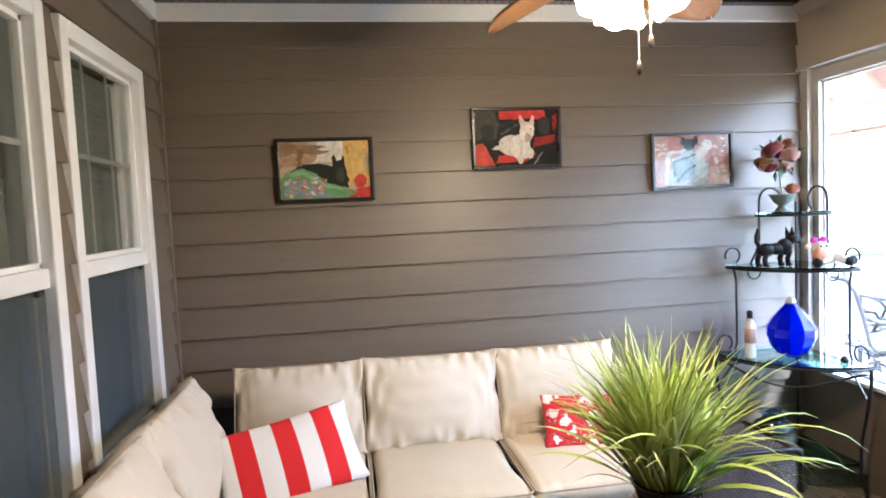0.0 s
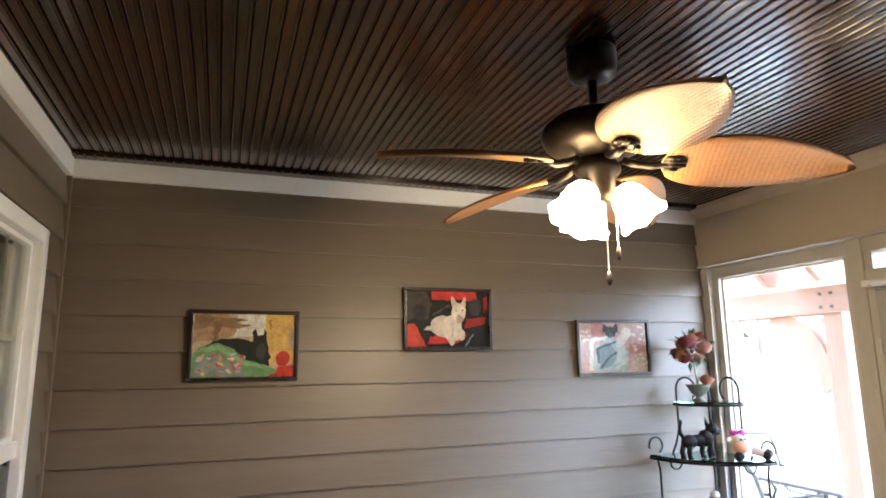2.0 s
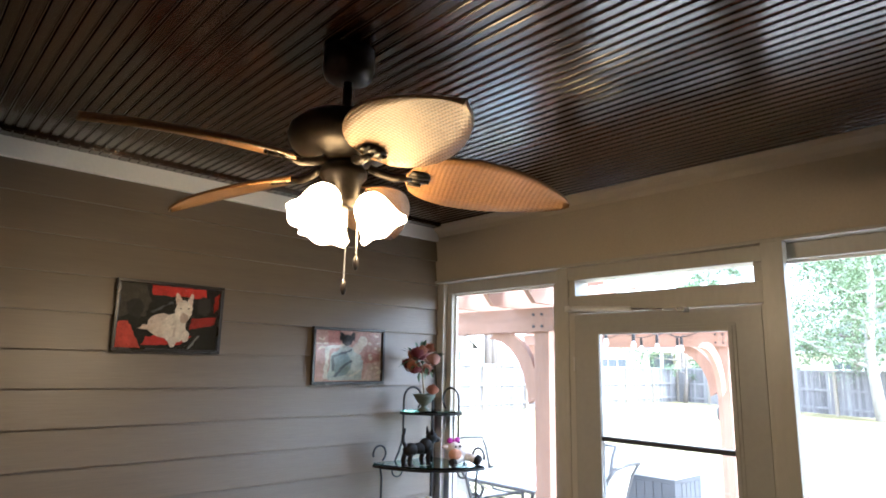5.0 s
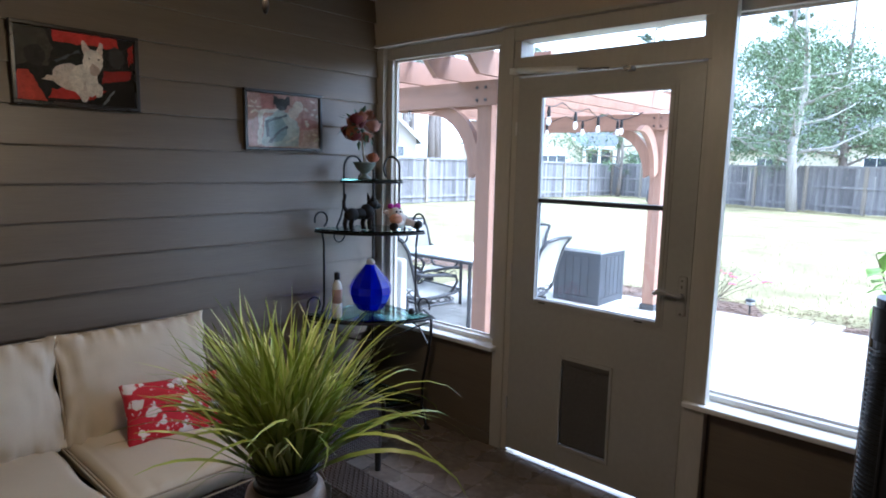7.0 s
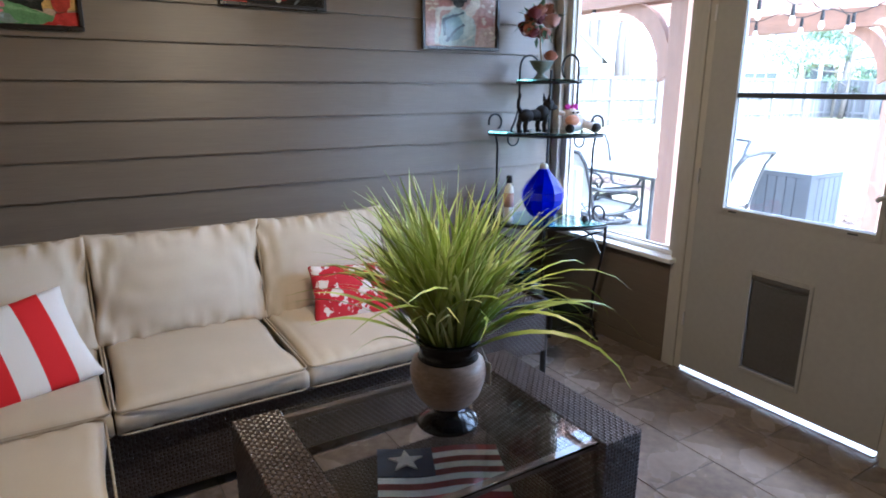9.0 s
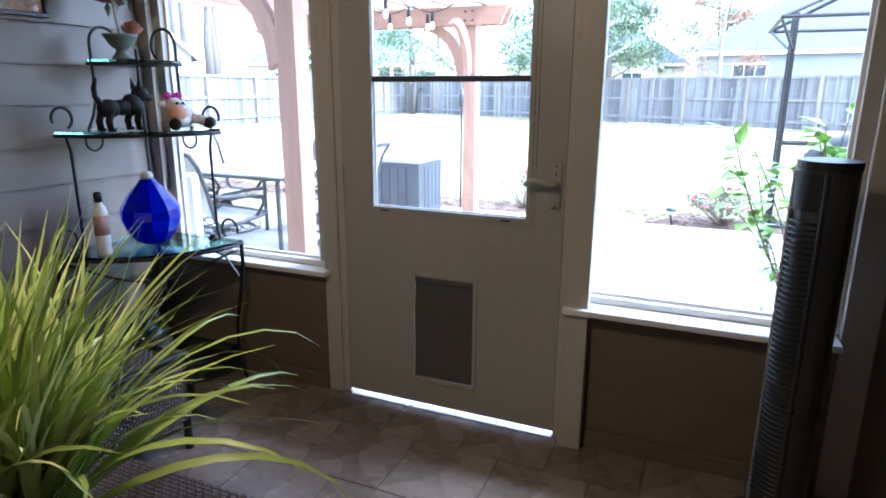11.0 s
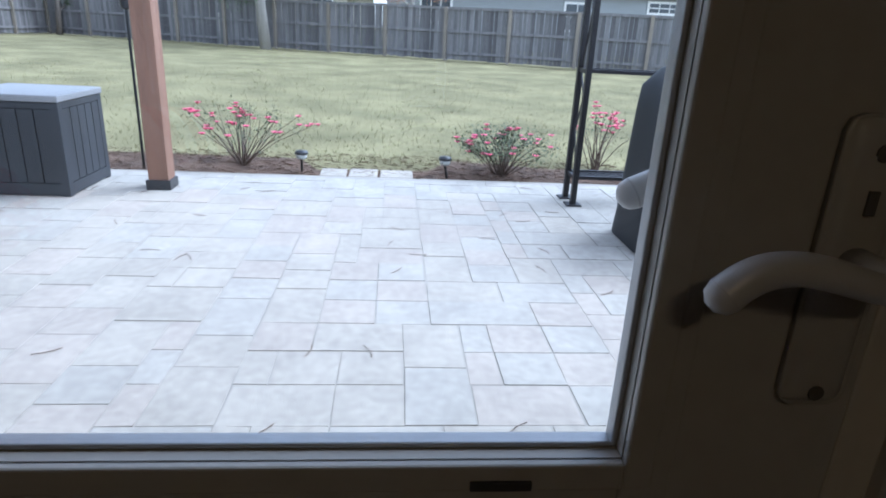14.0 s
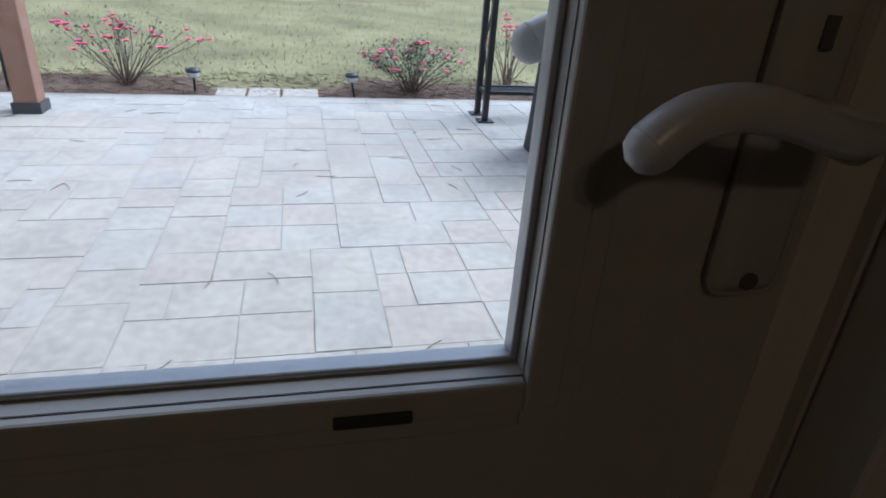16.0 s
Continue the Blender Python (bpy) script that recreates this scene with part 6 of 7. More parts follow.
for a in ((bx0 - 0.003, by0 + 0.052, PZ + 0.01, bx0 + 0.011, by1 - 0.052, 0.055), (bx0 + 0.055, by0 - 0.003, PZ + 0.01, bx1 - 0.052, by0 + 0.011, 0.055), (bx0 - 0.003, by0 + 0.052, 0.545, bx0 + 0.011, by1 - 0.052, 0.585), (bx0 + 0.055, by0 - 0.003, 0.545, bx1 - 0.052, by0 + 0.011, 0.585)):
    part("rail", box(B(), *a, 0.002), RESIN, DB)

# ---- garden torches, path lights ----
for x, y in ((8.60, 0.29), (8.62, 2.59)):
    T = thing("garden_torch", (x, y, -0.07), "black garden torch on a thin metal pole", "torch", "garden torches")
    part("pole", tube(B(), [(x, y, -0.1), (x, y, 1.18)], 0.011, 8), BLACK, T)
    part("canister", lathe(B(), [(0.015, 1.17), (0.035, 1.185), (0.042, 1.24), (0.042, 1.31), (0.030, 1.335), (0.020, 1.345), (0.020, 1.375), (0.008, 1.39)], (x, y, 0), 16), DGREY, T, smooth=True)
for x, y, ln in ((8.61, -1.0, 0), (8.56, -2.21, 0.03)):
    T = thing("path_light", (x, y, -0.07), "small solar path light on a black stake", "path light", "solar path lights")
    part("stake", tube(B(), [(x, y - ln, -0.1), (x, y, 0.06)], 0.010, 8), BLACK, T)
    part("lens", lathe(B(), [(0.03, 0.06), (0.045, 0.07), (0.045, 0.10)], (x, y, 0), 18), material("pale_lens", (0.5, 0.52, 0.5), 0.2, bump=0), T, smooth=True)
    part("cap", lathe(B(), [(0.05, 0.10), (0.058, 0.105), (0.05, 0.128), (0.0, 0.135)], (x, y, 0), 18), DGREY, T, smooth=True)

# ---- shrubs ----
TWIG = material("grey_twig", (0.14, 0.10, 0.075), 0.85, var=0.3, bump=0.3)
FOL = material("shrub_leaf", (0.060, 0.085, 0.035), 0.6, var=0.5, s1=20, bump=0)
PINK = material("azalea_pink", (0.76, 0.11, 0.22), 0.7, var=0.3, s1=30, bump=0)


def shrub(x, y, rx, h, nstem, nleaf, nfl, lsize, seed):
    r = random.Random(seed)
    z0 = ground_z(x, y)
    S = thing("azalea_bush", (x, y, z0), "azalea bush with bright pink flowers at the patio edge" if nleaf < 1500 else "leafy dense azalea bush with pink flowers", "bush", "azalea bushes")
    bm, tips = B(), []
    for i in range(nstem):
        a, o = r.uniform(0, 6.28), r.random() ** 0.6
        tip = Vector((x + rx * o * math.cos(a), y + rx * 1.15 * o * math.sin(a), z0 + h * (1 - 0.35 * o * o) * r.uniform(0.75, 1.05)))
        base = Vector((x + r.uniform(-.04, .04), y + r.uniform(-.04, .04), z0 - 0.02))
        mid = base.lerp(tip, 0.5) + Vector((0, 0, 0.06 * h)) + Vector((r.uniform(-.04, .04), r.uniform(-.04, .04), 0))
        tube(bm, [base, base.lerp(mid, 0.5), mid, mid.lerp(tip, 0.5), tip], 0.0055, 5, 0.3)
        tips += [(mid, tip)]
    tagged(part("stems", bm, TWIG, S), kind="stuff")
    bm = B()
    for i in range(nleaf):
        m_, t_ = r.choice(tips)
        c = m_.lerp(t_, r.random() ** 0.5 * 1.05) + Vector((r.gauss(0, .035), r.gauss(0, .035), r.gauss(0, .03)))
        leaf(bm, c, (r.uniform(-1, 1), r.uniform(-1, 1), r.uniform(-0.2, 0.9)), lsize * r.uniform(0.7, 1.3), lsize * 0.5)
    tagged(part("foliage", bm, FOL, S), kind="stuff")
    for i in range(nfl):
        m_, t_ = r.choice(tips)
        c = m_.lerp(t_, r.uniform(0.75, 1.05)) + Vector((r.gauss(0, .02), r.gauss(0, .02), r.gauss(0, .015)))
        bm = B()
        for k in range(5):
            a = 2 * math.pi * k / 5 + i
            leaf(bm, c, (math.cos(a), math.sin(a), 0.5), 0.034, 0.030)
            leaf(bm, c + Vector((0, 0, 0.012)), (math.cos(a + .6), math.sin(a + .6), 0.2), 0.036, 0.032)
        part("flower", bm, PINK, S)


shrub(8.87, -0.45, 0.60, 0.56, 34, 900, 46, 0.027, 1)
shrub(8.78, -2.75, 0.42, 0.45, 46, 2800, 34, 0.028, 2)
shrub(9.15, -3.72, 0.36, 0.62, 20, 420, 34, 0.028, 3)

# ---- grill shelter and covered grill ----
GZ = thing("grill_shelter", (7.85, -4.0, PZ), "dark metal grill shelter frame with side shelves", "shelter")
STEEL = material("dark_brown_steel", (0.040, 0.038, 0.040), 0.4, metal=0.4, var=0.15)
for y in (-3.10, -5.3):
    for x in (7.72, 7.93):
        po = part("post", box(B(), x - 0.02, y - 0.02, PZ, x + 0.02, y + 0.02, 2.02, 0.003), STEEL, GZ)
        part("foot_plate", box(B(), x - 0.055, y - 0.055, PZ, x + 0.055, y + 0.055, PZ + 0.012, 0.002), STEEL, po)
    part("rung", box(B(), 7.72, y - 0.012, 0.16, 7.93, y + 0.012, 0.185), STEEL, GZ)
    part("rung", box(B(), 7.72, y - 0.012, 0.91, 7.93, y + 0.012, 0.94), STEEL, GZ)
    part("rung", box(B(), 7.72, y - 0.012, 1.70, 7.93, y + 0.012, 1.73), STEEL, GZ)
    part("scroll", tube(B(), [(7.74, y, 0.2), (7.88, y, 0.5), (7.76, y, 0.75), (7.90, y, 0.92), (7.78, y, 1.3), (7.9, y, 1.6)], 0.008, 6), STEEL, GZ)
for x in (7.72, 7.93):
    part("shelf_rail", box(B(), x - 0.012, -5.28, 0.165, x + 0.012, -3.12, 0.19), STEEL, GZ)
    part("shelf_rail", box(B(), x - 0.012, -5.28, 0.915, x + 0.012, -3.12, 0.94), STEEL, GZ)
for i in range(4):
    x = 7.76 + 0.045 * i
    part("shelf_slat", box(B(), x - 0.008, -5.28, 0.17, x + 0.008, -3.12, 0.182), STEEL, GZ)
apex = Vector((7.82, -4.2, 2.55))
for y in (-2.95, -5.45):
    for x in (7.1, 8.5):
        part("roof_strut", tube(B(), [(x, y, 1.93), Vector((x, y, 1.93)).lerp(apex, 1)], 0.016, 6), STEEL, GZ)
    part("roof_rail", tube(B(), [(7.1, y, 1.93), (8.5, y, 1.93)], 0.016, 6), STEEL, GZ)
for x in (7.1, 8.5):
    part("roof_rail", tube(B(), [(x, -2.95, 1.93), (x, -5.45, 1.93)], 0.016, 6), STEEL, GZ)
for y in (-3.10, -5.3):
    for x, e in ((7.72, 7.2), (7.93, 8.4)):
        part("knee_strut", tube(B(), [(x, y, 1.72), (e, y + (0.15 if y > -4 else -0.15), 1.93)], 0.012, 6), STEEL, GZ)
COVER = material("black_grill_cover", (0.007, 0.008, 0.010), 0.65, var=0.3, s2=60, bump=0.3)
bm = B()
cols = 40
rings = []
for z, ex, ey, fold in ((PZ + 0.01, 0.34, 0.74, 1.0), (0.12, 0.33, 0.73, 0.9), (0.45, 0.32, 0.715, 0.6), (0.78, 0.315, 0.70, 0.25), (0.90, 0.305, 0.69, 0.1), (1.00, 0.27, 0.60, 0.05), (1.06, 0.18, 0.45, 0), (1.075, 0.001, 0.001, 0)):
    ring = []
    for i in range(cols):
        t = 2 * math.pi * i / cols
        c, s = math.cos(t), math.sin(t)
        k = (abs(c) ** 5 + abs(s) ** 5) ** (-0.2)
        f = 1 + 0.022 * fold * math.sin(7 * t + 3 * math.sin(2 * t))
        ring.append(bm.verts.new((6.86 + ex * k * c * f, -3.90 + ey * k * s * f, z)))
    rings.append(ring)
for a, b in zip(rings, rings[1:]):
    for i in range(cols):
        bm.faces.new((a[i], a[(i + 1) % cols], b[(i + 1) % cols], b[i]))
solid("covered_grill", bm, COVER, "grill under a fitted black fabric cover", "grill", smooth=True)

# ---- potted shrub outside the screen ----
PXX, PYY = 4.90, -3.05
PP = thing("potted_plant", (PXX, PYY, PZ), "leafy green shrub in a grey plastic pot", "potted plant")
part("pot", lathe(B(), [(0.12, 0), (0.13, 0.01), (0.17, 0.27), (0.185, 0.275), (0.188, 0.305), (0.175, 0.305), (0.168, 0.27), (0.001, 0.262)], (PXX, PYY, PZ), 32), material("grey_blue_pot", (0.16, 0.17, 0.20), 0.45, var=0.1), PP, smooth=True)
part("soil", lathe(B(), [(0.166, 0.262), (0.10, 0.272), (0.001, 0.274)], (PXX, PYY, PZ), 24), MULCH, PP)
BRIGHT = material("bright_leaf", (0.22, 0.38, 0.06), 0.45, var=0.35, s1=14, bump=0.1)
r6 = random.Random(33)
bl = B()
for i in range(15):
    a = r6.uniform(0, 6.28)
    reach = r6.uniform(0.08, 0.42)
    tip = Vector((PXX + reach * math.cos(a) - 0.12, PYY + reach * math.sin(a) + 0.22, PZ + r6.uniform(0.85, 1.36)))
    base = Vector((PXX + 0.06 * math.cos(a), PYY + 0.06 * math.sin(a), PZ + 0.26))
    pts = [base.lerp(tip, f) + Vector((0.03 * math.sin(5 * f + i), 0.03 * math.cos(4 * f + i), 0.08 * f * (1 - f))) for f in (0, 0.2, 0.4, 0.6, 0.8, 1.0)]
    part("stem", tube(B(), pts, 0.006, 6, 0.4), TWIG, PP)
    for q in range(26):
        f = 0.12 + 0.88 * (q / 25)
        c = base.lerp(tip, f) + Vector((0.03 * math.sin(5 * f + i), 0.03 * math.cos(4 * f + i), 0.08 * f * (1 - f)))
        leaf(bl, c, (r6.uniform(-1, 1), r6.uniform(-1, 1), r6.uniform(-0.3, 0.5)), (0.055 if f < 0.6 else 0.115) * r6.uniform(0.7, 1.3), (0.034 if f < 0.6 else 0.075))
tagged(part("foliage", bl, BRIGHT, PP), kind="stuff")
solid("white_panel", box(B(), 3.97, 0.02, PZ, 4.03, 0.28, 0.93, 0.02), material("white_plastic", (0.75, 0.75, 0.73), 0.4), "white plastic panel standing outside against the screen", "panel")

# ---- board fence ----
OLD = material("weathered_grey_wood", (0.16, 0.155, 0.155), 0.85, var=0.35, s1=1.4, s2=20, bump=0.5, dist=0.006, stretch=(5, 5, 0.35))
OLD2 = material("fence_post_wood", (0.25, 0.215, 0.17), 0.85, var=0.25, s1=2, s2=20, bump=0.4, stretch=(3, 3, 0.4), rand=0.3)
FHT = 1.86


def fence(x0, y0, x1, y1, side, label):
    L = math.hypot(x1 - x0, y1 - y0)
    ux, uy = (x1 - x0) / L, (y1 - y0) / L
    nx_, ny_ = -uy * side, ux * side
    F = thing("board_fence", (x0, y0, ground_z(x0, y0)), label, "fence", "board fences round the yard")
    n = round(L / 2.45)
    r = random.Random(int(L * 10))
    for i in range(n + 1):
        px_, py_ = x0 + ux * L * i / n, y0 + uy * L * i / n
        z = ground_z(px_, py_)
        m = Matrix.Translation((px_ + nx_ * 0.06, py_ + ny_ * 0.06, z)) @ Matrix.Rotation(math.atan2(uy, ux), 4, "Z")
        part("post", box(B(), -0.055, -0.05, -0.1, 0.055, 0.05, FHT - 0.04 + r.uniform(-.02, .02), 0, m), OLD2, F)
        if i == n:
            break
        qx, qy = x0 + ux * L * (i + 1) / n, y0 + uy * L * (i + 1) / n
        zq = ground_z(qx, qy)
        for hh in (0.28, 1.02, 1.80):
            ang = math.atan2(zq - z, L / n)
            m = Matrix.Translation(((px_ + qx) / 2 + nx_ * 0.035, (py_ + qy) / 2 + ny_ * 0.035, (z + zq) / 2 + hh)) @ Matrix.Rotation(math.atan2(uy, ux), 4, "Z") @ Matrix.Rotation(-ang, 4, "Y")
            part("rail", box(B(), -L / n / 2, -0.02, -0.045, L / n / 2, 0.02, 0.045, 0, m), OLD, F)
        bm = B()
        k = round(L / n / 0.145)
        for j in range(k):
            f = (j + 0.5) / k
            cx_, cy_ = px_ + (qx - px_) * f, py_ + (qy - py_) * f
            zz_ = z + (zq - z) * f
            m = Matrix.Translation((cx_, cy_, zz_)) @ Matrix.Rotation(math.atan2(uy, ux) + r.uniform(-.04, .04), 4, "Z") @ Matrix.Rotation(r.uniform(-.008, .008), 4, "Y")
            w = L / n / k / 2 - r.uniform(0.001, 0.007)
            hgt = FHT - 0.06 + r.uniform(-0.025, 0.025)
            box(bm, -w, -0.009, 0.02 + r.uniform(0, .03), w, 0.009, hgt, 0, m)
        tagged(part("pickets", bm, OLD, F), kind="stuff")


nt = OLD.node_tree
gi, mu = nt.nodes.new("ShaderNodeNewGeometry"), nt.nodes.new("ShaderNodeMix")
mu.data_type, mu.blend_type = "RGBA", "MULTIPLY"
mu.inputs["Factor"].default_value = 1.0
rp = nt.nodes.new("ShaderNodeValToRGB")
rp.color_ramp.elements[0].color, rp.color_ramp.elements[1].color = (0.62, 0.60, 0.60, 1), (1.3, 1.28, 1.25, 1)
nt.links.new(gi.outputs["Random Per Island"], rp.inputs["Fac"])
nt.links.new(nt.nodes["Principled BSDF"].inputs["Base Color"].links[0].from_socket, mu.inputs["A"])
nt.links.new(rp.outputs[0], mu.inputs["B"])
nt.links.new(mu.outputs["Result"], nt.nodes["Principled BSDF"].inputs["Base Color"])
fence(9.0, 14.6, 34.4, 14.0, -1, "weathered grey board fence along the yard side")
fence(34.4, 13.9, 22.5, -14.5, -1, "weathered grey board fence at the yard end")


# ---- neighbouring houses ----
ROOF = material("grey_shingle_roof", (0.115, 0.120, 0.135), 0.85, var=0.2, s1=1.2, s2=12, bump=0.6, dist=0.02, stretch=(1, 1, 5))
WALLS = {"cream": material("cream_siding", (0.58, 0.53, 0.40), 0.7, var=0.06, s2=8, stretch=(0.2, 0.2, 6), bump=0.4, dist=0.01),
         "grey": material("grey_siding", (0.30, 0.31, 0.31), 0.7, var=0.08, s2=8, stretch=(0.2, 0.2, 6), bump=0.4, dist=0.01),
         "taupe": material("taupe_house", (0.33, 0.30, 0.26), 0.7, var=0.08, s2=8, stretch=(0.2, 0.2, 6), bump=0.4, dist=0.01)}
DARKGLASS = material("dark_window", (0.05, 0.06, 0.07), 0.1, bump=0)


def house(x, y, z, turn, w, d, eave, ridge, wall, label, gables=(), wins=(), porch=None):
    """Hipped house facing -y in its own axes, then turned. gables: (centre, width, height); wins: (centre, sill, width, height)."""
    Hs = thing("house", (0, 0, 0), label, "house")
    part("wall", box(B(), -w / 2, -d / 2, -1.0, w / 2, d / 2, eave), WALLS[wall], Hs)
    o, ins = 0.45, min(d / 2, w / 2 - 0.5)
    bm = B()
    e = [bm.verts.new(c) for c in ((-w / 2 - o, -d / 2 - o, eave), (w / 2 + o, -d / 2 - o, eave), (w / 2 + o, d / 2 + o, eave), (-w / 2 - o, d / 2 + o, eave))]
    t = [bm.verts.new(c) for c in ((-w / 2 + ins, 0, ridge), (w / 2 - ins, 0, ridge))]
    for f in ((e[0], e[1], t[1], t[0]), (e[1], e[2], t[1]), (e[2], e[3], t[0], t[1]), (e[3], e[0], t[0]), (e[3], e[2], e[1], e[0])):
        bm.faces.new(f)
    rf = part("roof", bm, ROOF, Hs)
    part("fascia", box(B(), -w / 2 - o, -d / 2 - o - 0.03, eave - 0.18, w / 2 + o, -d / 2 - o + 0.03, eave + 0.03), WHITE, rf)
    for gc, gw, gh in gables:
        f0 = -d / 2 - 1.1
        part("gable_wall", prism(B(), [(gc - gw / 2, -1.0), (gc + gw / 2, -1.0), (gc + gw / 2, eave), (gc, eave + gh), (gc - gw / 2, eave)], 1, f0, -d / 2 + 0.2), WALLS[wall], Hs)
        for s in (-1, 1):
            q = Vector((s * (gw / 2 + 0.4), 0, -gh * 0.8 / gw * 1.0))
            a, b = (gc, eave + gh + 0.12), (gc + s * (gw / 2 + 0.45), eave + 0.12 - gh * 0.9 / gw)
            part("gable_roof", prism(B(), [a, b, (b[0], b[1] - 0.14), (a[0], a[1] - 0.14)], 1, f0 - 0.35, 0.0), ROOF, Hs)
            part("bargeboard", prism(B(), [(a[0], a[1] - 0.02), (b[0], b[1] - 0.02), (b[0], b[1] - 0.26), (a[0], a[1] - 0.26)], 1, f0 - 0.42, f0 - 0.36), WHITE, Hs)
        vent = part("gable_vent", box(B(), gc - 0.22, f0 - 0.04, eave + gh * 0.35, gc + 0.22, f0 + 0.02, eave + gh * 0.35 + 0.5), WHITE, Hs)
    for wc, sill, ww, wh, out in wins:
        f0 = -d / 2 - (1.1 if out else 0)
        win = part("window", box(B(), wc - ww / 2 - 0.1, f0 - 0.05, sill - 0.1, wc + ww / 2 + 0.1, f0 + 0.02, sill + wh + 0.1), WHITE, Hs)
        nn = max(1, round(ww / 0.7))
        for k in range(nn):
            for r in range(2):
                a = wc - ww / 2 + ww * k / nn
                part("pane", box(B(), a + 0.03, f0 - 0.07, sill + wh * r / 2 + 0.03, a + ww / nn - 0.03, f0 - 0.04, sill + wh * (r + 1) / 2 - 0.03), DARKGLASS, win)
    if porch:
        pa, pb = porch
        part("porch_roof", box(B(), pa, -d / 2 - 1.9, eave - 0.25, pb, -d / 2, eave - 0.02), WHITE, Hs)
        for k in range(3):
            c = pa + (pb - pa) * k / 2
            part("porch_post", box(B(), c - 0.12, -d / 2 - 1.85, -1, c + 0.12, -d / 2 - 1.6, eave - 0.25), WHITE, Hs)
        # Flat dark panel on the wall paints the shade under the porch roof.
        part("porch_recess", box(B(), pa + 0.3, -d / 2 - 0.02, 0, pb - 0.3, -d / 2 + 0.01, eave - 0.4), DARKGLASS, Hs)
    Hs.matrix_world = pose(x, y, z, 0, 0, turn)


house(52, 28, 0.2, -61, 17, 11, 3.2, 7.2, "cream", "cream house with blue grey hipped roof behind the fence", ((-0.6, 4.6, 2.2), (6.2, 3.6, 1.7)), ((-0.6, 0.9, 2.2, 1.5, 1), (6.2, 1.2, 1.2, 1.4, 1), (-5.5, 1.0, 1.6, 1.5, 0)), (2.0, 4.4))
house(26.5, 36.5, 0.3, -32, 15, 10, 3.1, 6.8, "taupe", "taupe house with white trimmed gables behind the fence", ((1.5, 6.0, 2.6), (7.2, 3.6, 1.7)), ((7.2, 1.1, 2.0, 1.4, 1), (1.0, 1.2, 1.6, 1.4, 1)))
house(49, -12, 0.3, -98, 20, 13, 3.3, 8.6, "grey", "grey sided house with large shingle roof behind the fence", (), ((6.6, 2.3, 1.8, 0.55, 0), (1.5, 1.1, 1.4, 1.5, 0), (-7, 1.2, 1.8, 1.4, 0)))
house(62, 8, 0.3, -85, 15, 10, 3.2, 7.0, "cream", "pale house with grey roof behind the trees", ((3.4, 4.0, 1.9),), ((3.4, 1.1, 1.6, 1.4, 1), (-3.5, 1.1, 2.6, 1.3, 0)))
house(38, 52, 0.3, -35, 18, 11, 3.2, 8.0, "grey", "grey roofed house far behind the pines", (), ((-3, 1.1, 2, 1.4, 0),))

# ---- trees ----
BARK = material("grey_bark", (0.16, 0.135, 0.115), 0.9, var=0.35, s1=5, s2=30, bump=0.8, dist=0.01, stretch=(2, 2, 0.5))
PALE_BARK = material("pale_bark", (0.30, 0.28, 0.25), 0.9, var=0.3, s1=5, s2=30, bump=0.5, stretch=(2, 2, 0.5))
CROWN = material("oak_leaf", (0.115, 0.165, 0.080), 0.65, var=0.45, s1=0.8, s2=8, bump=0)
CROWN2 = material("pine_needle", (0.105, 0.145, 0.08), 0.7, var=0.4, s1=0.8, s2=8, bump=0)
AUTUMN = material("russet_leaf", (0.28, 0.15, 0.08), 0.7, var=0.4, s1=0.8, s2=8, bump=0)


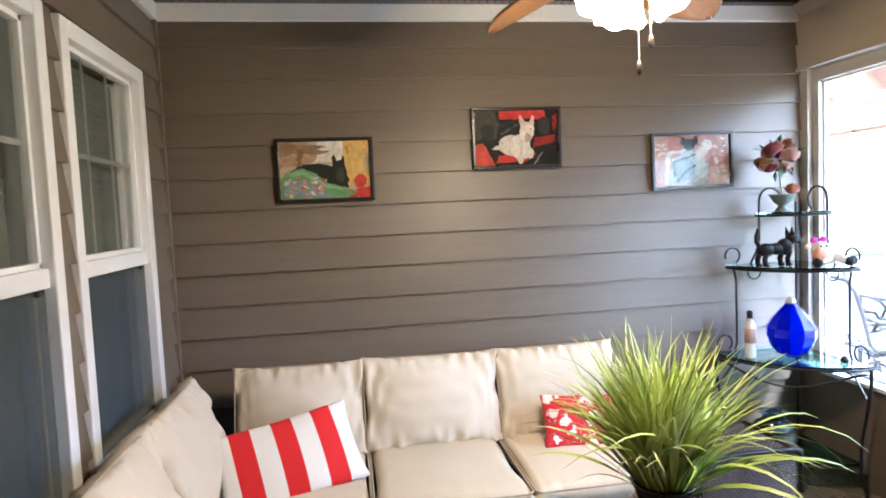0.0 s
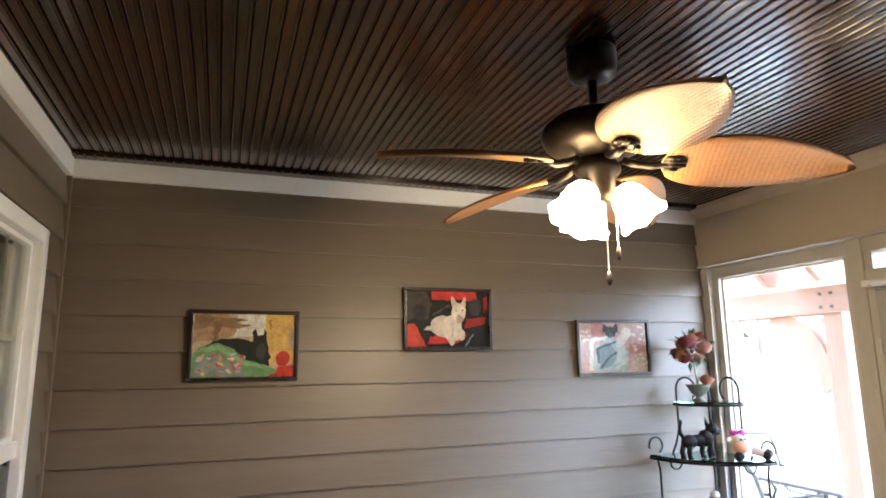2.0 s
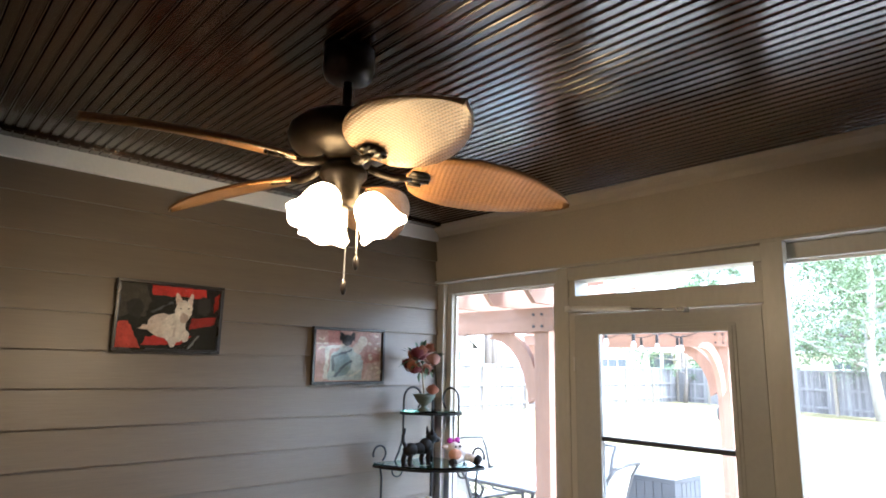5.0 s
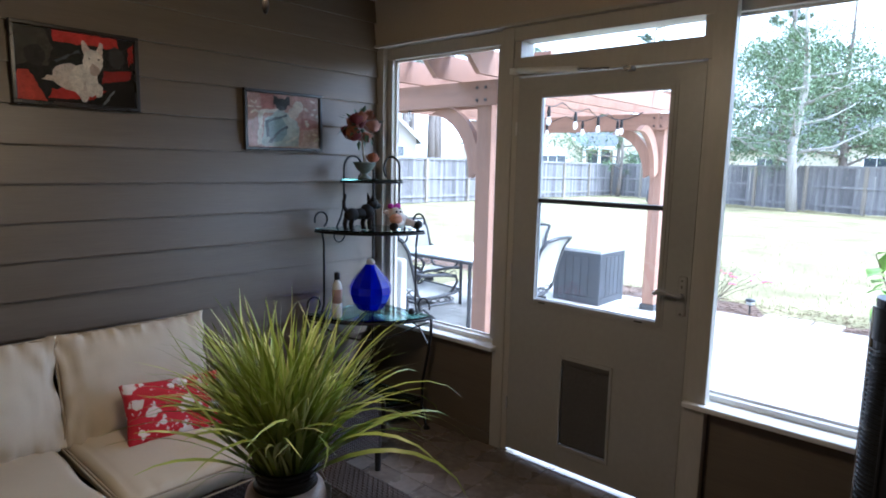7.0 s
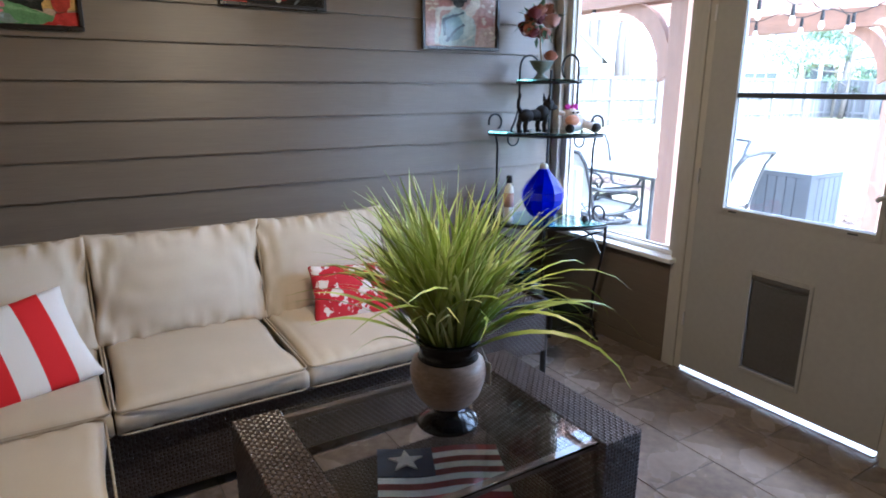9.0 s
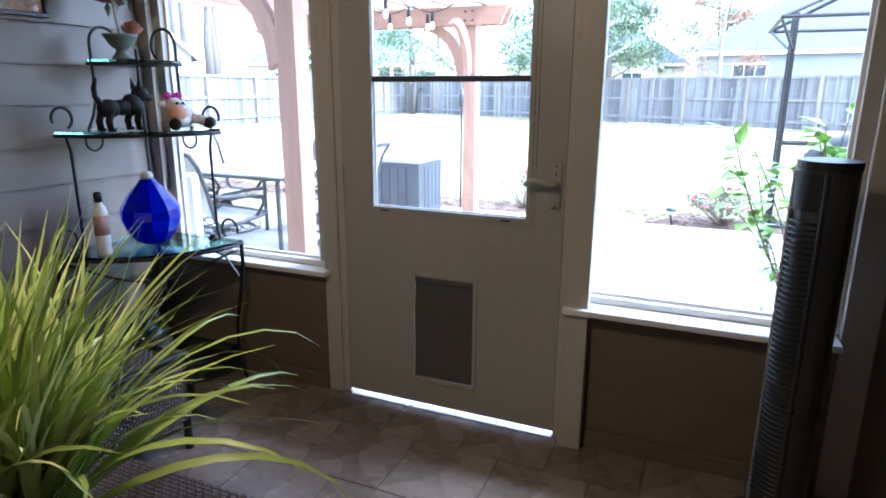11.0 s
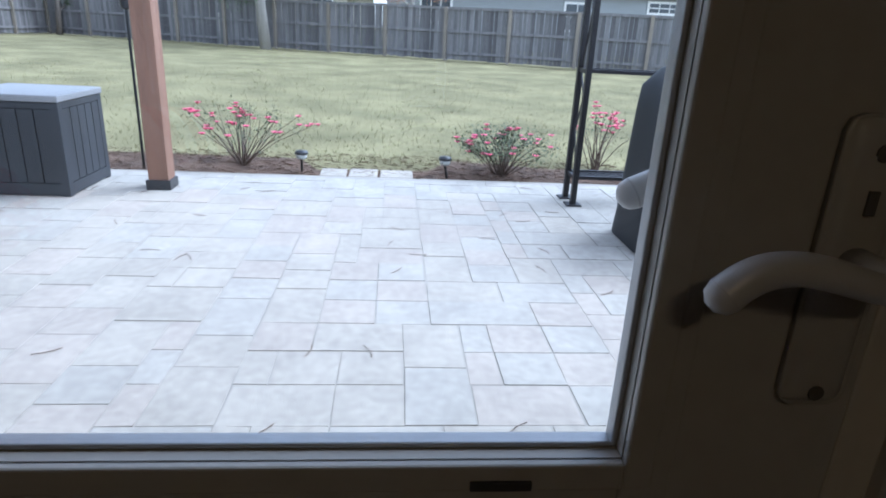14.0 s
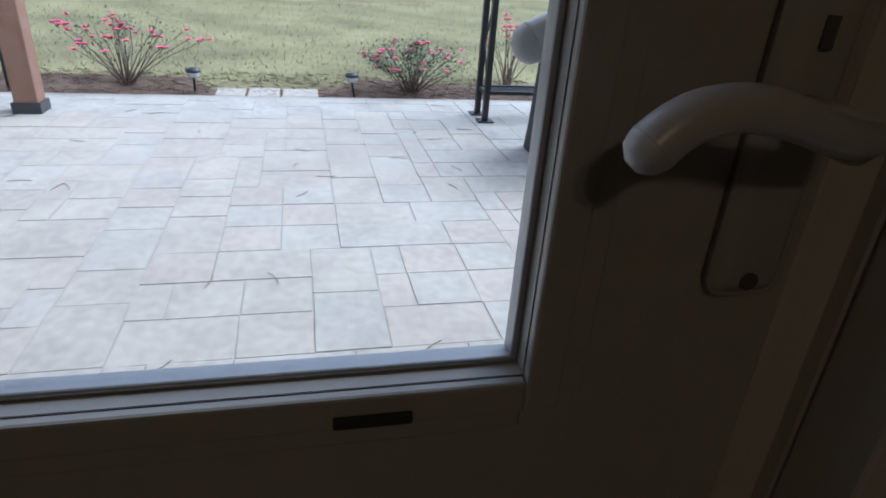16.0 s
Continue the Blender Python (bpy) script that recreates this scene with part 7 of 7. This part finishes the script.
def tree(x, y, h, spread, seed, leaf_m, bark, nleaf, lsize, limbs=8, lean=0.0, low=0.3, label="", name="tree", high=0.95):
    r = random.Random(seed)
    z0 = ground_z(x, y) - 0.1
    T = thing(name, (x, y, z0), label, "tree")
    bm, ends = B(), []
    top = Vector((x + lean, y + lean * 0.5, z0 + h))
    b = Vector((x, y, z0))
    R = 0.016 * h + 0.05
    trunk = [b, b.lerp(top, 0.25) + Vector((r.uniform(-.2, .2), r.uniform(-.2, .2), 0)), b.lerp(top, 0.5) + Vector((r.uniform(-.3, .3), r.uniform(-.3, .3), 0)), b.lerp(top, 0.75), top]
    tube(bm, trunk, R, 10, 0.15)
    for i in range(limbs):
        f = low + (high - low) * i / max(1, limbs - 1)
        k = f * 4
        s = trunk[int(min(3, k))].lerp(trunk[int(min(3, k)) + 1], k - int(min(3, k)))
        a = i * 2.4 + r.uniform(-.4, .4)
        ln = spread * (1 - 0.55 * f) * r.uniform(0.75, 1.15)
        e = s + Vector((ln * math.cos(a), ln * math.sin(a), ln * r.uniform(0.05, 0.55)))
        m = s.lerp(e, 0.5) + Vector((0, 0, -0.08 * ln + r.uniform(-.1, .2)))
        tube(bm, [s, m, e], R * 0.42 * (1 - 0.5 * f), 6, 0.2)
        ends += [(s.lerp(e, 0.45), e, ln * 0.33)]
        for q in range(3):
            g = m.lerp(e, r.random())
            e2 = g + Vector((r.uniform(-1, 1), r.uniform(-1, 1), r.uniform(-0.3, 0.8))) * ln * 0.4
            tube(bm, [g, g.lerp(e2, 0.5) + Vector((0, 0, 0.05)), e2], R * 0.16, 5, 0.25)
            ends += [(g, e2, ln * 0.26)]
    part("trunk", bm, bark, T, smooth=True)
    bm = B()
    clumps = []
    for a, e, s in ends:
        for q in range(5):
            clumps.append((a.lerp(e, r.uniform(0.3, 1.1)) + Vector((r.gauss(0, s * .5), r.gauss(0, s * .5), r.gauss(0, s * .35))), s * r.uniform(0.35, 0.7)))
    for i in range(nleaf):
        c, s = r.choice(clumps)
        p = c + Vector((r.gauss(0, s), r.gauss(0, s), r.gauss(0, s * 0.6)))
        u = Vector((r.uniform(-1, 1), r.uniform(-1, 1), r.uniform(-1, 1))).normalized()
        w = u.cross(Vector((r.uniform(-1, 1), r.uniform(-1, 1), 1))).normalized()
        l1, l2 = lsize * r.uniform(0.6, 1.4), lsize * 0.5 * r.uniform(0.6, 1.3)
        bm.faces.new([bm.verts.new(p + u * l1), bm.verts.new(p + w * l2), bm.verts.new(p - u * l1), bm.verts.new(p - w * l2)])
    tagged(part("crown", bm, leaf_m, T), kind="stuff")


tree(28.8, 3.2, 10.5, 3.3, 1, CROWN, PALE_BARK, 12500, 0.062, 14, 0.6, 0.16, "oak with grey trunk standing before the board fence", high=0.62)
tree(37.5, 6.0, 12, 4.5, 2, CROWN, BARK, 17000, 0.085, 12, -0.8, 0.18, "tall oak with dark trunk behind the fence", high=0.62)
tree(37.0, 3.0, 11, 4.2, 9, CROWN, BARK, 16000, 0.085, 12, 0.4, 0.18, "leafy oak behind the fence", high=0.65)
tree(36.0, -2.6, 7, 2.8, 3, AUTUMN, PALE_BARK, 7000, 0.05, 9, 0.2, 0.2, "small russet tree behind the fence")
tree(33.7, 13.2, 5.2, 0.9, 4, CROWN, BARK, 900, 0.07, 8, 0, 0.2, "slender sapling in the yard corner")
tree(43.5, 26.5, 4.9, 1.0, 5, CROWN, BARK, 5000, 0.08, 16, 0, 0.10, "dense small evergreen before the cream house")
for i, (x, y, h) in enumerate(((24, 27, 17), (28, 30, 20), (31, 28, 18), (33, 33, 21), (36, 30, 19), (44, 40, 20), (52, 44, 20), (58, 36, 19), (66, 26, 18), (70, 14, 18), (18.5, 30, 17), (41, 34, 18))):
    tree(x, y, h, 3.0, 40 + i, CROWN2, BARK, 5200, 0.12, 9, 0.3 * (-1) ** i, 0.58, "tall pine with bare trunk behind the fence", "pine_tree")
for i, (x, y, h) in enumerate(((58, -3, 12), (60, 20, 11), (70, -2, 13), (45, 19, 9))):
    tree(x, y, h, 4.6, 60 + i, CROWN, BARK, 8000, 0.11, 10, 0.3, 0.2, "broad leafy tree beyond the neighbouring houses")

# ---- paving stones nearest the door, one by one ----
for i, s in enumerate(near):
    part("paving_stone", stone_bm(B(), *s, r5), (STONE, STONE_P, STONE, STONE_B)[(s[0] * 7 + s[1] * 3 + s[2]) % 4], PATIO)
